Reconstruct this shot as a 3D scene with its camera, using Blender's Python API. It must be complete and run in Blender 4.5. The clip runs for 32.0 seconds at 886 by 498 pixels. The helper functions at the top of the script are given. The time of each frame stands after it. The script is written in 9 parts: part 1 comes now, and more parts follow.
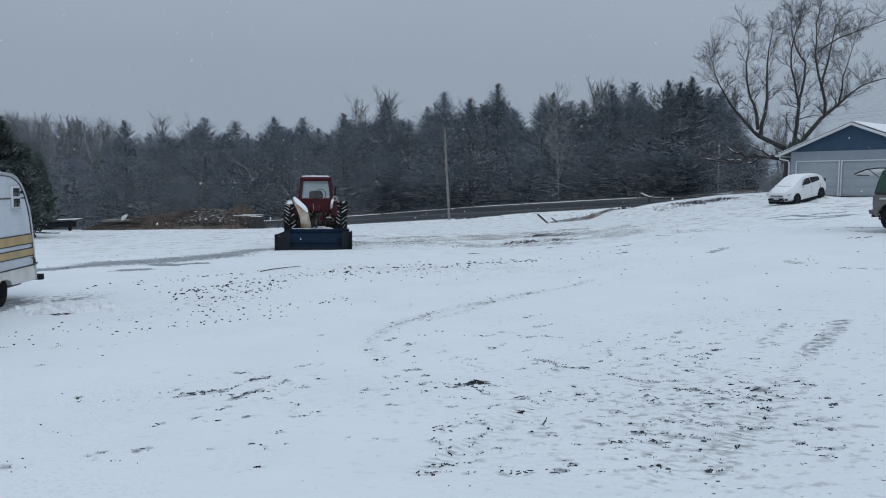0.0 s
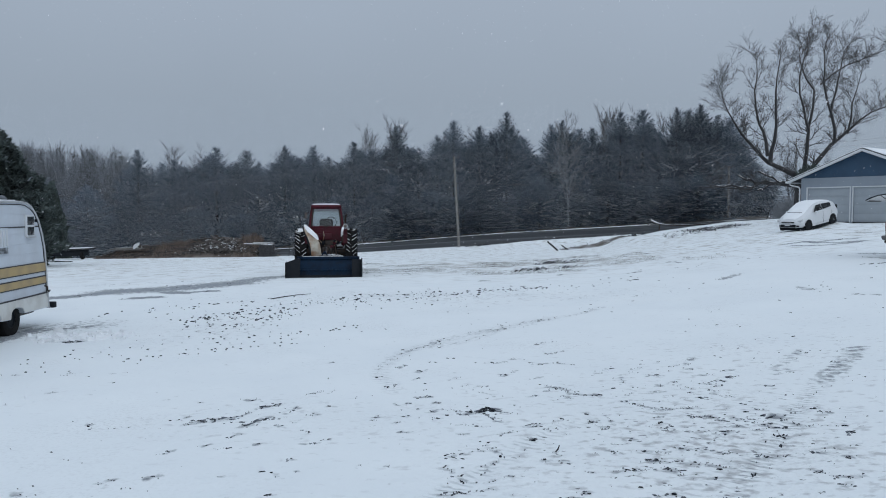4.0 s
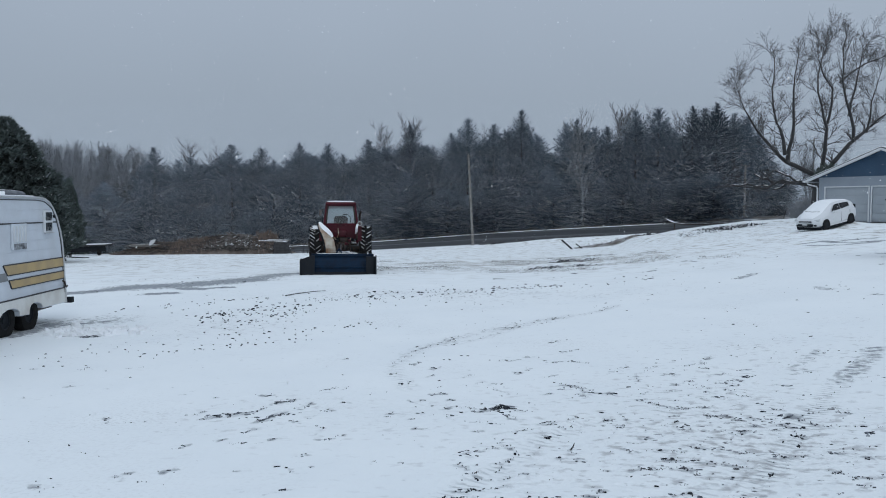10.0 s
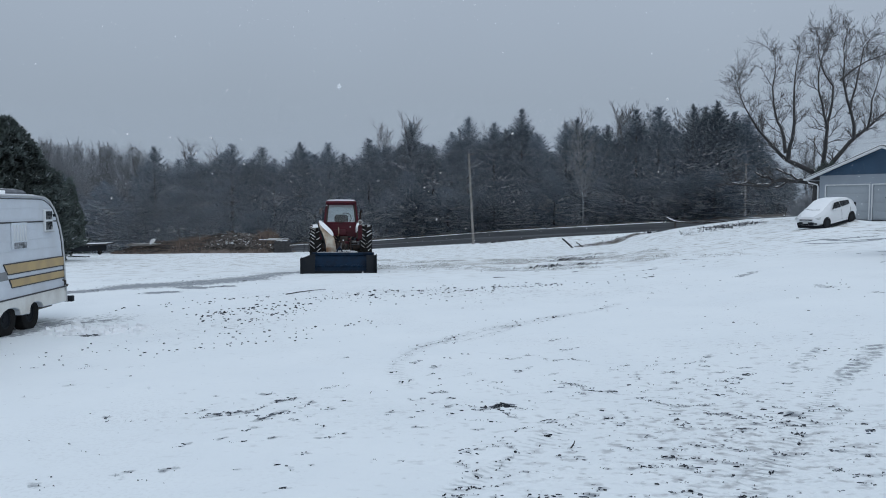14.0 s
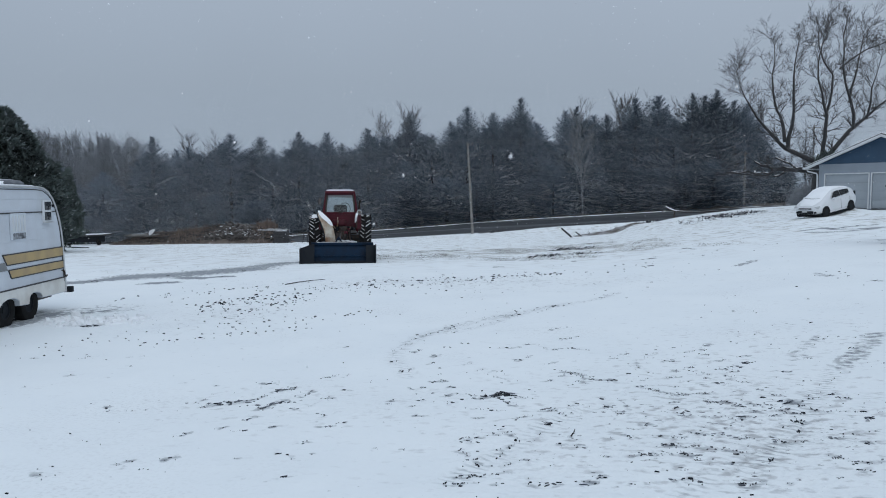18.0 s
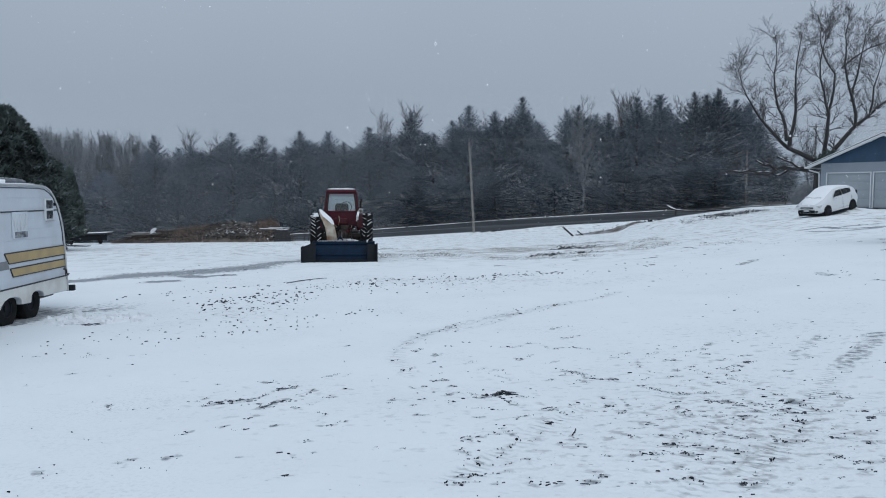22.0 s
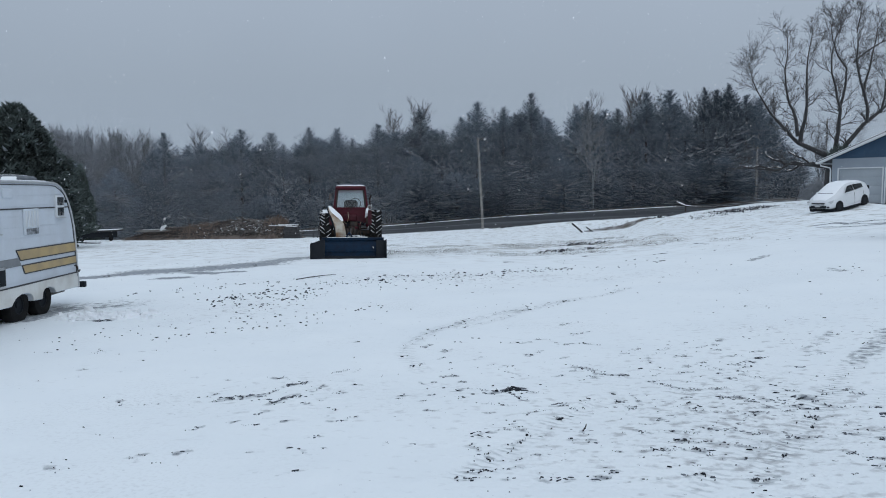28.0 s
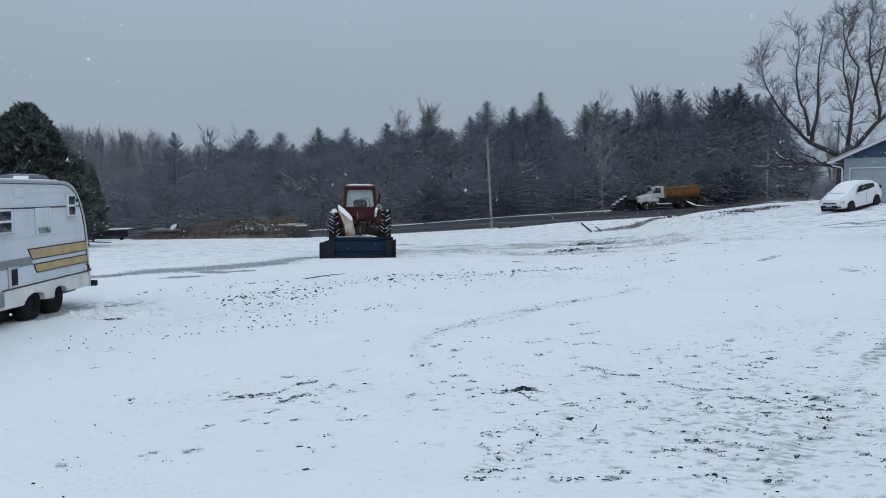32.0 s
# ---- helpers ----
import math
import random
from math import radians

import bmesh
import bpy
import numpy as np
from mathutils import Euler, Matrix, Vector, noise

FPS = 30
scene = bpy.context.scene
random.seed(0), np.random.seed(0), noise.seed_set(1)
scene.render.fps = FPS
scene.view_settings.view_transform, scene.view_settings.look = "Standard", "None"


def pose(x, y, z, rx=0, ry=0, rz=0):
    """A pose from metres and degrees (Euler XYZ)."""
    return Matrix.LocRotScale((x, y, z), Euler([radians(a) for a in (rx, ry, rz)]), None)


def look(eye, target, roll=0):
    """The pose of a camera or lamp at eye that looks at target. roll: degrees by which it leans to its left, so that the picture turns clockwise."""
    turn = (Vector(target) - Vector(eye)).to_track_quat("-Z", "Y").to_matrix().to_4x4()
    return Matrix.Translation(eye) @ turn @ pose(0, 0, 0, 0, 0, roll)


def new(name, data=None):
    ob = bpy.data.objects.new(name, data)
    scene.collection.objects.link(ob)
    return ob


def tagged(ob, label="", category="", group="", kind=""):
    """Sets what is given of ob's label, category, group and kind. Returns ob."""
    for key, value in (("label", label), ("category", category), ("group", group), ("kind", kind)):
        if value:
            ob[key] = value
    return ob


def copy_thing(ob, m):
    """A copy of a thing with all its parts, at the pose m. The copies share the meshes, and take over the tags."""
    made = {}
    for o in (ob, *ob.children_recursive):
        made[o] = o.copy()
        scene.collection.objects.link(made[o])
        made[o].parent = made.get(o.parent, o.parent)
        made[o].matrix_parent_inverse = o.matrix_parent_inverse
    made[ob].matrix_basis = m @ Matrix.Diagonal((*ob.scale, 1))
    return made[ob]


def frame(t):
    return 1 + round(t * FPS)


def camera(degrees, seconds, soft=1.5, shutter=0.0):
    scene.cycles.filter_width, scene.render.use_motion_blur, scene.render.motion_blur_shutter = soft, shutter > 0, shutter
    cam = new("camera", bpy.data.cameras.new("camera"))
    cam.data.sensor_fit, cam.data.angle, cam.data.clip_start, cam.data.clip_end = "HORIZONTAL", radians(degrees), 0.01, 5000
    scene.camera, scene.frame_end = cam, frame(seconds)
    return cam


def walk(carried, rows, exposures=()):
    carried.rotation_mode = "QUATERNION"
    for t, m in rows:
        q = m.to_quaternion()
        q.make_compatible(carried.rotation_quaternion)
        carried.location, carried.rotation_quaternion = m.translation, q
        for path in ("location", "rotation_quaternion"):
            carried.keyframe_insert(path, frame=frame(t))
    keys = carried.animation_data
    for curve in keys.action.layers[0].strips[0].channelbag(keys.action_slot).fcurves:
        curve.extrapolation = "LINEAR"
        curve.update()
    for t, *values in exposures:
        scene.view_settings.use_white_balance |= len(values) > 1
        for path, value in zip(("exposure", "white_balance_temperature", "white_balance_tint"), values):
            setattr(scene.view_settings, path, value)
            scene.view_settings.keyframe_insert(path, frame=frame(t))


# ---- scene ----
cam = camera(60.8, 32.0, soft=1.0, shutter=0.4)
PATH = [
    (0.0, pose(0.025, -0.020, 2.393, 84.912, -0.249, -1.805)),
    (0.5, pose(0.021, -0.020, 2.387, 85.596, -0.276, -1.967)),
    (1.0, pose(0.021, -0.019, 2.381, 86.227, -0.282, -1.938)),
    (1.5, pose(0.015, -0.019, 2.378, 86.644, -0.272, -1.859)),
    (2.0, pose(0.017, -0.017, 2.377, 86.848, -0.273, -1.728)),
    (2.5, pose(0.013, -0.019, 2.381, 86.931, -0.246, -1.595)),
    (3.0, pose(0.018, -0.017, 2.377, 86.971, -0.196, -1.399)),
    (3.5, pose(0.014, -0.022, 2.377, 86.994, -0.105, -1.237)),
    (5.5, pose(0.011, -0.021, 2.372, 87.072, -0.090, -0.588)),
    (6.0, pose(0.005, -0.018, 2.373, 87.069, -0.165, -0.446)),
    (6.5, pose(0.009, -0.013, 2.369, 87.012, -0.179, -0.328)),
    (7.0, pose(0.012, -0.019, 2.366, 86.927, -0.152, -0.237)),
    (7.5, pose(0.009, -0.010, 2.362, 86.818, -0.138, -0.210)),
    (8.0, pose(0.006, -0.009, 2.365, 86.718, -0.124, -0.179)),
    (8.5, pose(0.013, -0.007, 2.364, 86.672, -0.117, -0.138)),
    (9.0, pose(0.005, -0.006, 2.361, 86.715, -0.183, -0.127)),
    (9.5, pose(0.008, -0.006, 2.357, 86.789, -0.198, -0.056)),
    (10.0, pose(-0.003, -0.010, 2.362, 86.873, -0.279, -0.022)),
    (10.5, pose(0.001, -0.010, 2.360, 86.952, -0.287, 0.073)),
    (11.0, pose(0.001, -0.004, 2.358, 87.001, -0.277, 0.137)),
    (11.5, pose(0.004, -0.007, 2.358, 87.047, -0.237, 0.205)),
    (12.0, pose(0.002, -0.010, 2.362, 87.100, -0.202, 0.213)),
    (12.5, pose(-0.001, -0.015, 2.362, 87.143, -0.232, 0.205)),
    (13.0, pose(0.008, -0.013, 2.364, 87.098, -0.205, 0.188)),
    (13.5, pose(0.005, -0.013, 2.358, 86.980, -0.205, 0.108)),
    (14.0, pose(0.002, -0.005, 2.354, 86.780, -0.198, 0.015)),
    (14.5, pose(-0.000, -0.004, 2.353, 86.565, -0.183, -0.092)),
    (16.5, pose(0.007, -0.004, 2.352, 86.205, -0.071, -0.195)),
    (17.0, pose(0.000, -0.005, 2.351, 86.157, -0.068, -0.133)),
    (17.5, pose(0.000, 0.003, 2.345, 86.092, -0.051, -0.064)),
    (18.0, pose(-0.006, 0.002, 2.344, 86.025, -0.051, -0.064)),
    (18.5, pose(-0.001, 0.002, 2.348, 85.981, -0.001, -0.052)),
    (19.0, pose(-0.002, -0.002, 2.350, 85.983, 0.014, -0.061)),
    (19.5, pose(0.001, 0.001, 2.354, 85.996, 0.002, -0.030)),
    (20.0, pose(0.000, 0.000, 2.350, 85.976, 0.000, 0.000)),
    (20.5, pose(0.001, 0.006, 2.347, 85.922, 0.022, 0.050)),
    (21.0, pose(-0.000, 0.003, 2.341, 85.913, -0.034, 0.052)),
    (21.5, pose(-0.009, 0.006, 2.346, 85.904, -0.066, 0.010)),
    (22.0, pose(-0.005, 0.001, 2.348, 85.927, -0.098, 0.044)),
    (22.5, pose(-0.013, 0.001, 2.345, 85.927, -0.096, 0.084)),
    (23.0, pose(-0.011, 0.008, 2.344, 85.909, -0.048, 0.178)),
    (23.5, pose(-0.008, 0.007, 2.345, 85.878, 0.004, 0.257)),
    (24.0, pose(-0.014, 0.006, 2.342, 85.858, -0.018, 0.319)),
    (24.5, pose(-0.012, 0.004, 2.343, 85.799, 0.011, 0.385)),
    (25.0, pose(-0.013, 0.012, 2.341, 85.683, 0.025, 0.440)),
    (25.5, pose(-0.007, 0.019, 2.337, 85.602, 0.096, 0.491)),
    (27.5, pose(-0.013, 0.012, 2.343, 85.668, 0.060, 0.622)),
    (28.0, pose(-0.014, 0.017, 2.334, 85.675, 0.039, 0.704)),
    (28.5, pose(-0.018, 0.023, 2.336, 85.606, 0.033, 0.782)),
    (29.0, pose(-0.012, 0.012, 2.333, 85.599, 0.081, 0.836)),
    (29.5, pose(-0.013, 0.015, 2.334, 85.595, 0.123, 0.897)),
    (30.0, pose(-0.008, 0.015, 2.339, 85.596, 0.163, 0.996)),
    (30.5, pose(-0.009, 0.013, 2.335, 85.651, 0.137, 1.113)),
    (31.0, pose(-0.015, 0.017, 2.335, 85.659, 0.089, 1.215)),
    (31.5, pose(-0.025, 0.015, 2.334, 85.659, 0.032, 1.290)),
    (32.0, pose(-0.026, 0.025, 2.329, 85.651, 0.002, 1.382)),
]

walk(cam, PATH, exposures=[(0.0, -0.07), (6.0, 0.0), (20.0, 0.03), (32.0, 0.05)])

# ---- world, sun, exposure ----
world = bpy.data.worlds.new("overcast_sky")
scene.world = world
world.use_nodes = True
wn, wl = world.node_tree.nodes, world.node_tree.links
wn.clear()
sky = wn.new("ShaderNodeTexSky")
sky.sky_type, sky.sun_disc = "NISHITA", False
sky.sun_elevation, sky.sun_rotation = radians(34), radians(205)
sky.dust_density, sky.air_density = 4.0, 1.0
pale = wn.new("ShaderNodeHueSaturation")
pale.inputs["Saturation"].default_value = 0.35
tex = wn.new("ShaderNodeTexCoord")
sep = wn.new("ShaderNodeSeparateXYZ")
ramp = wn.new("ShaderNodeValToRGB")
ramp.color_ramp.interpolation = "EASE"
e = ramp.color_ramp.elements
e[0].position, e[0].color = 0.0, (0.318, 0.39, 0.478, 1)
e[1].position, e[1].color = 0.95, (0.72, 0.84, 1.0, 1)
m = ramp.color_ramp.elements.new(0.10)
m.color = (0.305, 0.372, 0.460, 1)
m = ramp.color_ramp.elements.new(0.30)
m.color = (0.362, 0.436, 0.538, 1)
cloud = wn.new("ShaderNodeTexNoise")
cloud.inputs["Scale"].default_value, cloud.inputs["Detail"].default_value = 2.2, 3.0
lift = wn.new("ShaderNodeMapRange")
lift.inputs["To Min"].default_value, lift.inputs["To Max"].default_value = 0.93, 1.07
tint = wn.new("ShaderNodeMix")
tint.data_type, tint.blend_type = "RGBA", "MULTIPLY"
tint.inputs[0].default_value = 1.0
scl = wn.new("ShaderNodeMix")
scl.data_type, scl.blend_type = "RGBA", "MULTIPLY"
scl.inputs[0].default_value = 1.0
scl.inputs[7].default_value = (0.10, 0.10, 0.10, 1)
both = wn.new("ShaderNodeMix")
both.data_type = "RGBA"
both.inputs[0].default_value = 0.90
bg = wn.new("ShaderNodeBackground")
bg.inputs["Strength"].default_value = 1.0
wo = wn.new("ShaderNodeOutputWorld")
wl.new(sky.outputs[0], pale.inputs["Color"])
wl.new(pale.outputs[0], scl.inputs[6])
wl.new(tex.outputs["Generated"], sep.inputs[0])
wl.new(tex.outputs["Generated"], cloud.inputs["Vector"])
wl.new(sep.outputs["Z"], ramp.inputs[0])
wl.new(cloud.outputs["Fac"], lift.inputs["Value"])
wl.new(ramp.outputs[0], tint.inputs[6])
wl.new(lift.outputs[0], tint.inputs[7])
wl.new(scl.outputs[2], both.inputs[6])
wl.new(tint.outputs[2], both.inputs[7])
wl.new(both.outputs[2], bg.inputs["Color"])
wl.new(bg.outputs[0], wo.inputs[0])

sun = new("sun", bpy.data.lights.new("sun", "SUN"))
sun.data.energy, sun.data.angle, sun.data.color = 0.4, radians(40), (0.95, 0.98, 1.0)
sun.matrix_world = look((8, -14, 12), (0, 0, 0))

# ---- materials ----
def mat(name, color, rough=0.6, metal=0.0, var=0.15, scale=3.0, bump=0.0, bscale=40.0, spec=0.5, second=None, amount=0.5, island=0.0, each=0.0):
    """A procedural surface: base colour, coarse stains toward a second colour, fine grain, fine relief."""
    m = bpy.data.materials.new(name)
    m.use_nodes = True
    n, l = m.node_tree.nodes, m.node_tree.links
    b = n["Principled BSDF"]
    b.inputs["Roughness"].default_value, b.inputs["Metallic"].default_value = rough, metal
    b.inputs["Specular IOR Level"].default_value = spec
    co = n.new("ShaderNodeTexCoord")
    big = n.new("ShaderNodeTexNoise")
    big.inputs["Scale"].default_value, big.inputs["Detail"].default_value = scale, 5.0
    fine = n.new("ShaderNodeTexNoise")
    fine.inputs["Scale"].default_value, fine.inputs["Detail"].default_value = scale * 14, 3.0
    l.new(co.outputs["Object"], big.inputs["Vector"])
    l.new(co.outputs["Object"], fine.inputs["Vector"])
    rng = n.new("ShaderNodeMapRange")
    rng.inputs["From Min"].default_value, rng.inputs["From Max"].default_value = 0.5 - 0.25 * amount, 0.75 - 0.2 * amount
    l.new(big.outputs["Fac"], rng.inputs["Value"])
    mixc = n.new("ShaderNodeMix")
    mixc.data_type = "RGBA"
    mixc.inputs[6].default_value = (*color, 1)
    mixc.inputs[7].default_value = (*(second or [c * (1 - var) for c in color]), 1)
    l.new(rng.outputs[0], mixc.inputs[0])
    gr = n.new("ShaderNodeMapRange")
    gr.inputs["To Min"].default_value, gr.inputs["To Max"].default_value = 1 - var, 1 + var
    l.new(fine.outputs["Fac"], gr.inputs["Value"])
    mul = n.new("ShaderNodeMix")
    mul.data_type, mul.blend_type = "RGBA", "MULTIPLY"
    mul.inputs[0].default_value = 1.0
    l.new(mixc.outputs[2], mul.inputs[6])
    l.new(gr.outputs[0], mul.inputs[7])
    out = mul.outputs[2]
    for amt, node, sock in ((island, "ShaderNodeNewGeometry", "Random Per Island"), (each, "ShaderNodeObjectInfo", "Random")):
        if amt:
            g = n.new(node)
            r = n.new("ShaderNodeMapRange")
            r.inputs["To Min"].default_value, r.inputs["To Max"].default_value = 1 - amt, 1 + amt
            l.new(g.outputs[sock], r.inputs["Value"])
            k = n.new("ShaderNodeMix")
            k.data_type, k.blend_type = "RGBA", "MULTIPLY"
            k.inputs[0].default_value = 1.0
            l.new(out, k.inputs[6])
            l.new(r.outputs[0], k.inputs[7])
            out = k.outputs[2]
    l.new(out, b.inputs["Base Color"])
    rr = n.new("ShaderNodeMapRange")
    rr.inputs["To Min"].default_value, rr.inputs["To Max"].default_value = max(0.02, rough - 0.1), min(1, rough + 0.12)
    l.new(big.outputs["Fac"], rr.inputs["Value"])
    l.new(rr.outputs[0], b.inputs["Roughness"])
    if bump:
        bn = n.new("ShaderNodeTexNoise")
        bn.inputs["Scale"].default_value, bn.inputs["Detail"].default_value = bscale, 4.0
        l.new(co.outputs["Object"], bn.inputs["Vector"])
        bu = n.new("ShaderNodeBump")
        bu.inputs["Strength"].default_value, bu.inputs["Distance"].default_value = bump, 0.02
        l.new(bn.outputs["Fac"], bu.inputs["Height"])
        l.new(bu.outputs[0], b.inputs["Normal"])
    return m


def glass(name, color, rough=0.03):
    """Thin window glass: mostly clear, a little of the sky mirrored."""
    m = bpy.data.materials.new(name)
    m.use_nodes = True
    n, l = m.node_tree.nodes, m.node_tree.links
    tr, gl, mx = n.new("ShaderNodeBsdfTransparent"), n.new("ShaderNodeBsdfGlossy"), n.new("ShaderNodeMixShader")
    fr = n.new("ShaderNodeFresnel")
    fr.inputs["IOR"].default_value = 1.5
    tr.inputs["Color"].default_value = (*color, 1)
    gl.inputs["Roughness"].default_value = rough
    l.new(fr.outputs[0], mx.inputs[0])
    l.new(tr.outputs[0], mx.inputs[1])
    l.new(gl.outputs[0], mx.inputs[2])
    l.new(mx.outputs[0], n["Material Output"].inputs["Surface"])
    return m


def film_of_snow(name, color):
    """A thin layer of snow on glass, which daylight shines through."""
    m = bpy.data.materials.new(name)
    m.use_nodes = True
    n, l = m.node_tree.nodes, m.node_tree.links
    tr, df, mx = n.new("ShaderNodeBsdfTranslucent"), n.new("ShaderNodeBsdfDiffuse"), n.new("ShaderNodeMixShader")
    nz = n.new("ShaderNodeTexNoise")
    nz.inputs["Scale"].default_value = 5.0
    rp = n.new("ShaderNodeMix")
    rp.data_type = "RGBA"
    rp.inputs[6].default_value, rp.inputs[7].default_value = (*[c * .75 for c in color], 1), (*color, 1)
    l.new(nz.outputs["Fac"], rp.inputs[0])
    l.new(rp.outputs[2], tr.inputs["Color"])
    l.new(rp.outputs[2], df.inputs["Color"])
    mx.inputs[0].default_value = 0.15
    l.new(tr.outputs[0], mx.inputs[1])
    l.new(df.outputs[0], mx.inputs[2])
    l.new(mx.outputs[0], n["Material Output"].inputs["Surface"])
    return m


SNOW = mat("snow", (0.86, 0.88, 0.90), 0.85, var=0.03, scale=2.5, bump=0.25, bscale=22, spec=0.2)
SNOW_THIN = mat("thin_snow", (0.80, 0.82, 0.84), 0.85, var=0.06, scale=6, bump=0.3, bscale=50, spec=0.2, second=(0.55, 0.56, 0.58), amount=0.4)
DIRT = mat("frozen_dirt", (0.017, 0.021, 0.027), 0.95, var=0.35, scale=9, bump=0.6, bscale=60, second=(0.036, 0.041, 0.049), island=0.5, spec=0.1)
MIXED = mat("dirt_mixed_with_snow", (0.155, 0.172, 0.195), 0.95, var=0.3, scale=12, bump=0.5, bscale=60, second=(0.060, 0.068, 0.080), island=0.6, spec=0.1)
def road_surface():
    """Wet asphalt with slush-grey wheel paths along the road."""
    m = mat("wet_asphalt", (0.036, 0.039, 0.044), 0.75, var=0.25, scale=0.6, bump=0.3, bscale=90, second=(0.056, 0.060, 0.066), spec=0.2)
    n, l = m.node_tree.nodes, m.node_tree.links
    b = n["Principled BSDF"]
    co, mp, nz = n.new("ShaderNodeTexCoord"), n.new("ShaderNodeMapping"), n.new("ShaderNodeTexNoise")
    mp.inputs["Scale"].default_value = (0.03, 0.55, 0.0)
    nz.inputs["Scale"].default_value, nz.inputs["Detail"].default_value = 1.0, 5.0
    rg, mx = n.new("ShaderNodeMapRange"), n.new("ShaderNodeMix")
    rg.inputs["From Min"].default_value, rg.inputs["From Max"].default_value = 0.48, 0.68
    mx.data_type = "RGBA"
    mx.inputs[7].default_value = (0.135, 0.142, 0.15, 1)
    old = b.inputs["Base Color"].links[0].from_socket
    l.new(co.outputs["Object"], mp.inputs["Vector"])
    l.new(mp.outputs[0], nz.inputs["Vector"])
    l.new(nz.outputs["Fac"], rg.inputs["Value"])
    l.new(rg.outputs[0], mx.inputs[0])
    l.new(old, mx.inputs[6])
    l.new(mx.outputs[2], b.inputs["Base Color"])
    return m


ASPHALT = road_surface()
ALU = mat("white_painted_aluminium", (0.60, 0.645, 0.70), 0.45, var=0.05, scale=1.3, bump=0.08, bscale=6, second=(0.53, 0.56, 0.60))
CREAM = mat("cream_skirt_paint", (0.70, 0.70, 0.67), 0.5, var=0.06, scale=2.0, second=(0.56, 0.54, 0.50), amount=0.3)
ALUEDGE = mat("aluminium_trim", (0.55, 0.56, 0.57), 0.4, 0.6, var=0.15, scale=5)
STRIPE_OCHRE = mat("ochre_stripe_paint", (0.46, 0.33, 0.15), 0.5, var=0.08, scale=3, second=(0.38, 0.28, 0.15))
STRIPE_GREY = mat("grey_stripe_paint", (0.16, 0.17, 0.18), 0.5, var=0.1, scale=3, second=(0.22, 0.23, 0.24))
STRIPE_DARK = mat("dark_pinstripe", (0.034, 0.034, 0.037), 0.55, var=0.15, scale=5)
RUBBER = mat("black_rubber", (0.011, 0.011, 0.012), 0.85, var=0.25, scale=6, bump=0.25, bscale=50, second=(0.02, 0.0195, 0.019), spec=0.15)
PLASTIC = mat("black_plastic", (0.02, 0.02, 0.022), 0.5, var=0.2, scale=8)
STEEL = mat("weathered_steel", (0.20, 0.20, 0.21), 0.5, 0.7, var=0.2, scale=6, second=(0.11, 0.09, 0.08))
DARKSTEEL = mat("greasy_dark_steel", (0.03, 0.028, 0.028), 0.55, 0.5, var=0.3, scale=8, second=(0.06, 0.04, 0.03))
RED = mat("dull_red_tractor_paint", (0.078, 0.005, 0.015), 0.40, var=0.2, scale=4, bump=0.1, bscale=30, second=(0.05, 0.007, 0.012), spec=0.28)
BLUE = mat("faded_dark_blue_paint", (0.003, 0.019, 0.045), 0.55, var=0.25, scale=4, bump=0.15, bscale=30, second=(0.005, 0.012, 0.026), spec=0.14)
FENDER = mat("rust_streaked_cream_paint", (0.50, 0.47, 0.40), 0.6, var=0.16, scale=5, second=(0.26, 0.15, 0.085), amount=0.55)
BLACKSTEEL = mat("black_worn_steel", (0.010, 0.013, 0.018), 0.7, 0.0, var=0.3, scale=6, second=(0.015, 0.018, 0.022), spec=0.2)
GLASS = glass("clear_window_glass", (0.95, 0.97, 0.97))
FILM = film_of_snow("film_of_snow", (0.84, 0.87, 0.89))
GLASS_DARK = mat("dark_window_glass", (0.022, 0.026, 0.03), 0.08, var=0.15, scale=3, second=(0.035, 0.04, 0.045))
CARWHITE = mat("white_car_paint", (0.68, 0.70, 0.72), 0.3, var=0.03, scale=3, second=(0.66, 0.68, 0.70))
GREEN = mat("dark_green_car_paint", (0.016, 0.060, 0.045), 0.32, var=0.12, scale=3, second=(0.022, 0.05, 0.042))
GREYPAINT = mat("dusty_grey_car_paint", (0.10, 0.10, 0.102), 0.45, var=0.1, scale=3, second=(0.14, 0.135, 0.13))
LENS_RED = mat("red_lamp_lens", (0.20, 0.015, 0.015), 0.25, var=0.2, scale=10)
LENS_CLEAR = mat("clear_lamp_lens", (0.55, 0.57, 0.58), 0.15, var=0.1, scale=10)
CHROME = mat("chrome", (0.6, 0.6, 0.62), 0.2, 1.0, var=0.1, scale=8)
SIDING_BLUE = mat("blue_vinyl_siding", (0.028, 0.070, 0.128), 0.55, var=0.07, scale=1.0, second=(0.025, 0.060, 0.108))
SIDING_PALE = mat("pale_blue_grey_siding", (0.275, 0.318, 0.365), 0.55, var=0.05, scale=1.0, second=(0.25, 0.288, 0.33))
TRIMWHITE = mat("white_painted_trim", (0.62, 0.64, 0.66), 0.5, var=0.05, scale=2)
DOORGREY = mat("pale_grey_door_panel", (0.335, 0.372, 0.405), 0.5, var=0.05, scale=1.2, second=(0.30, 0.335, 0.365))
SHINGLE = mat("dark_asphalt_shingle", (0.06, 0.06, 0.065), 0.9, var=0.25, scale=4, bump=0.4, bscale=40)
WOODGREY = mat("weathered_grey_wood", (0.24, 0.235, 0.225), 0.85, var=0.2, scale=3, bump=0.4, bscale=30, second=(0.15, 0.14, 0.13))
BARK = mat("grey_brown_bark", (0.032, 0.032, 0.034), 0.9, var=0.3, scale=5, bump=0.6, bscale=25, second=(0.050, 0.050, 0.052))
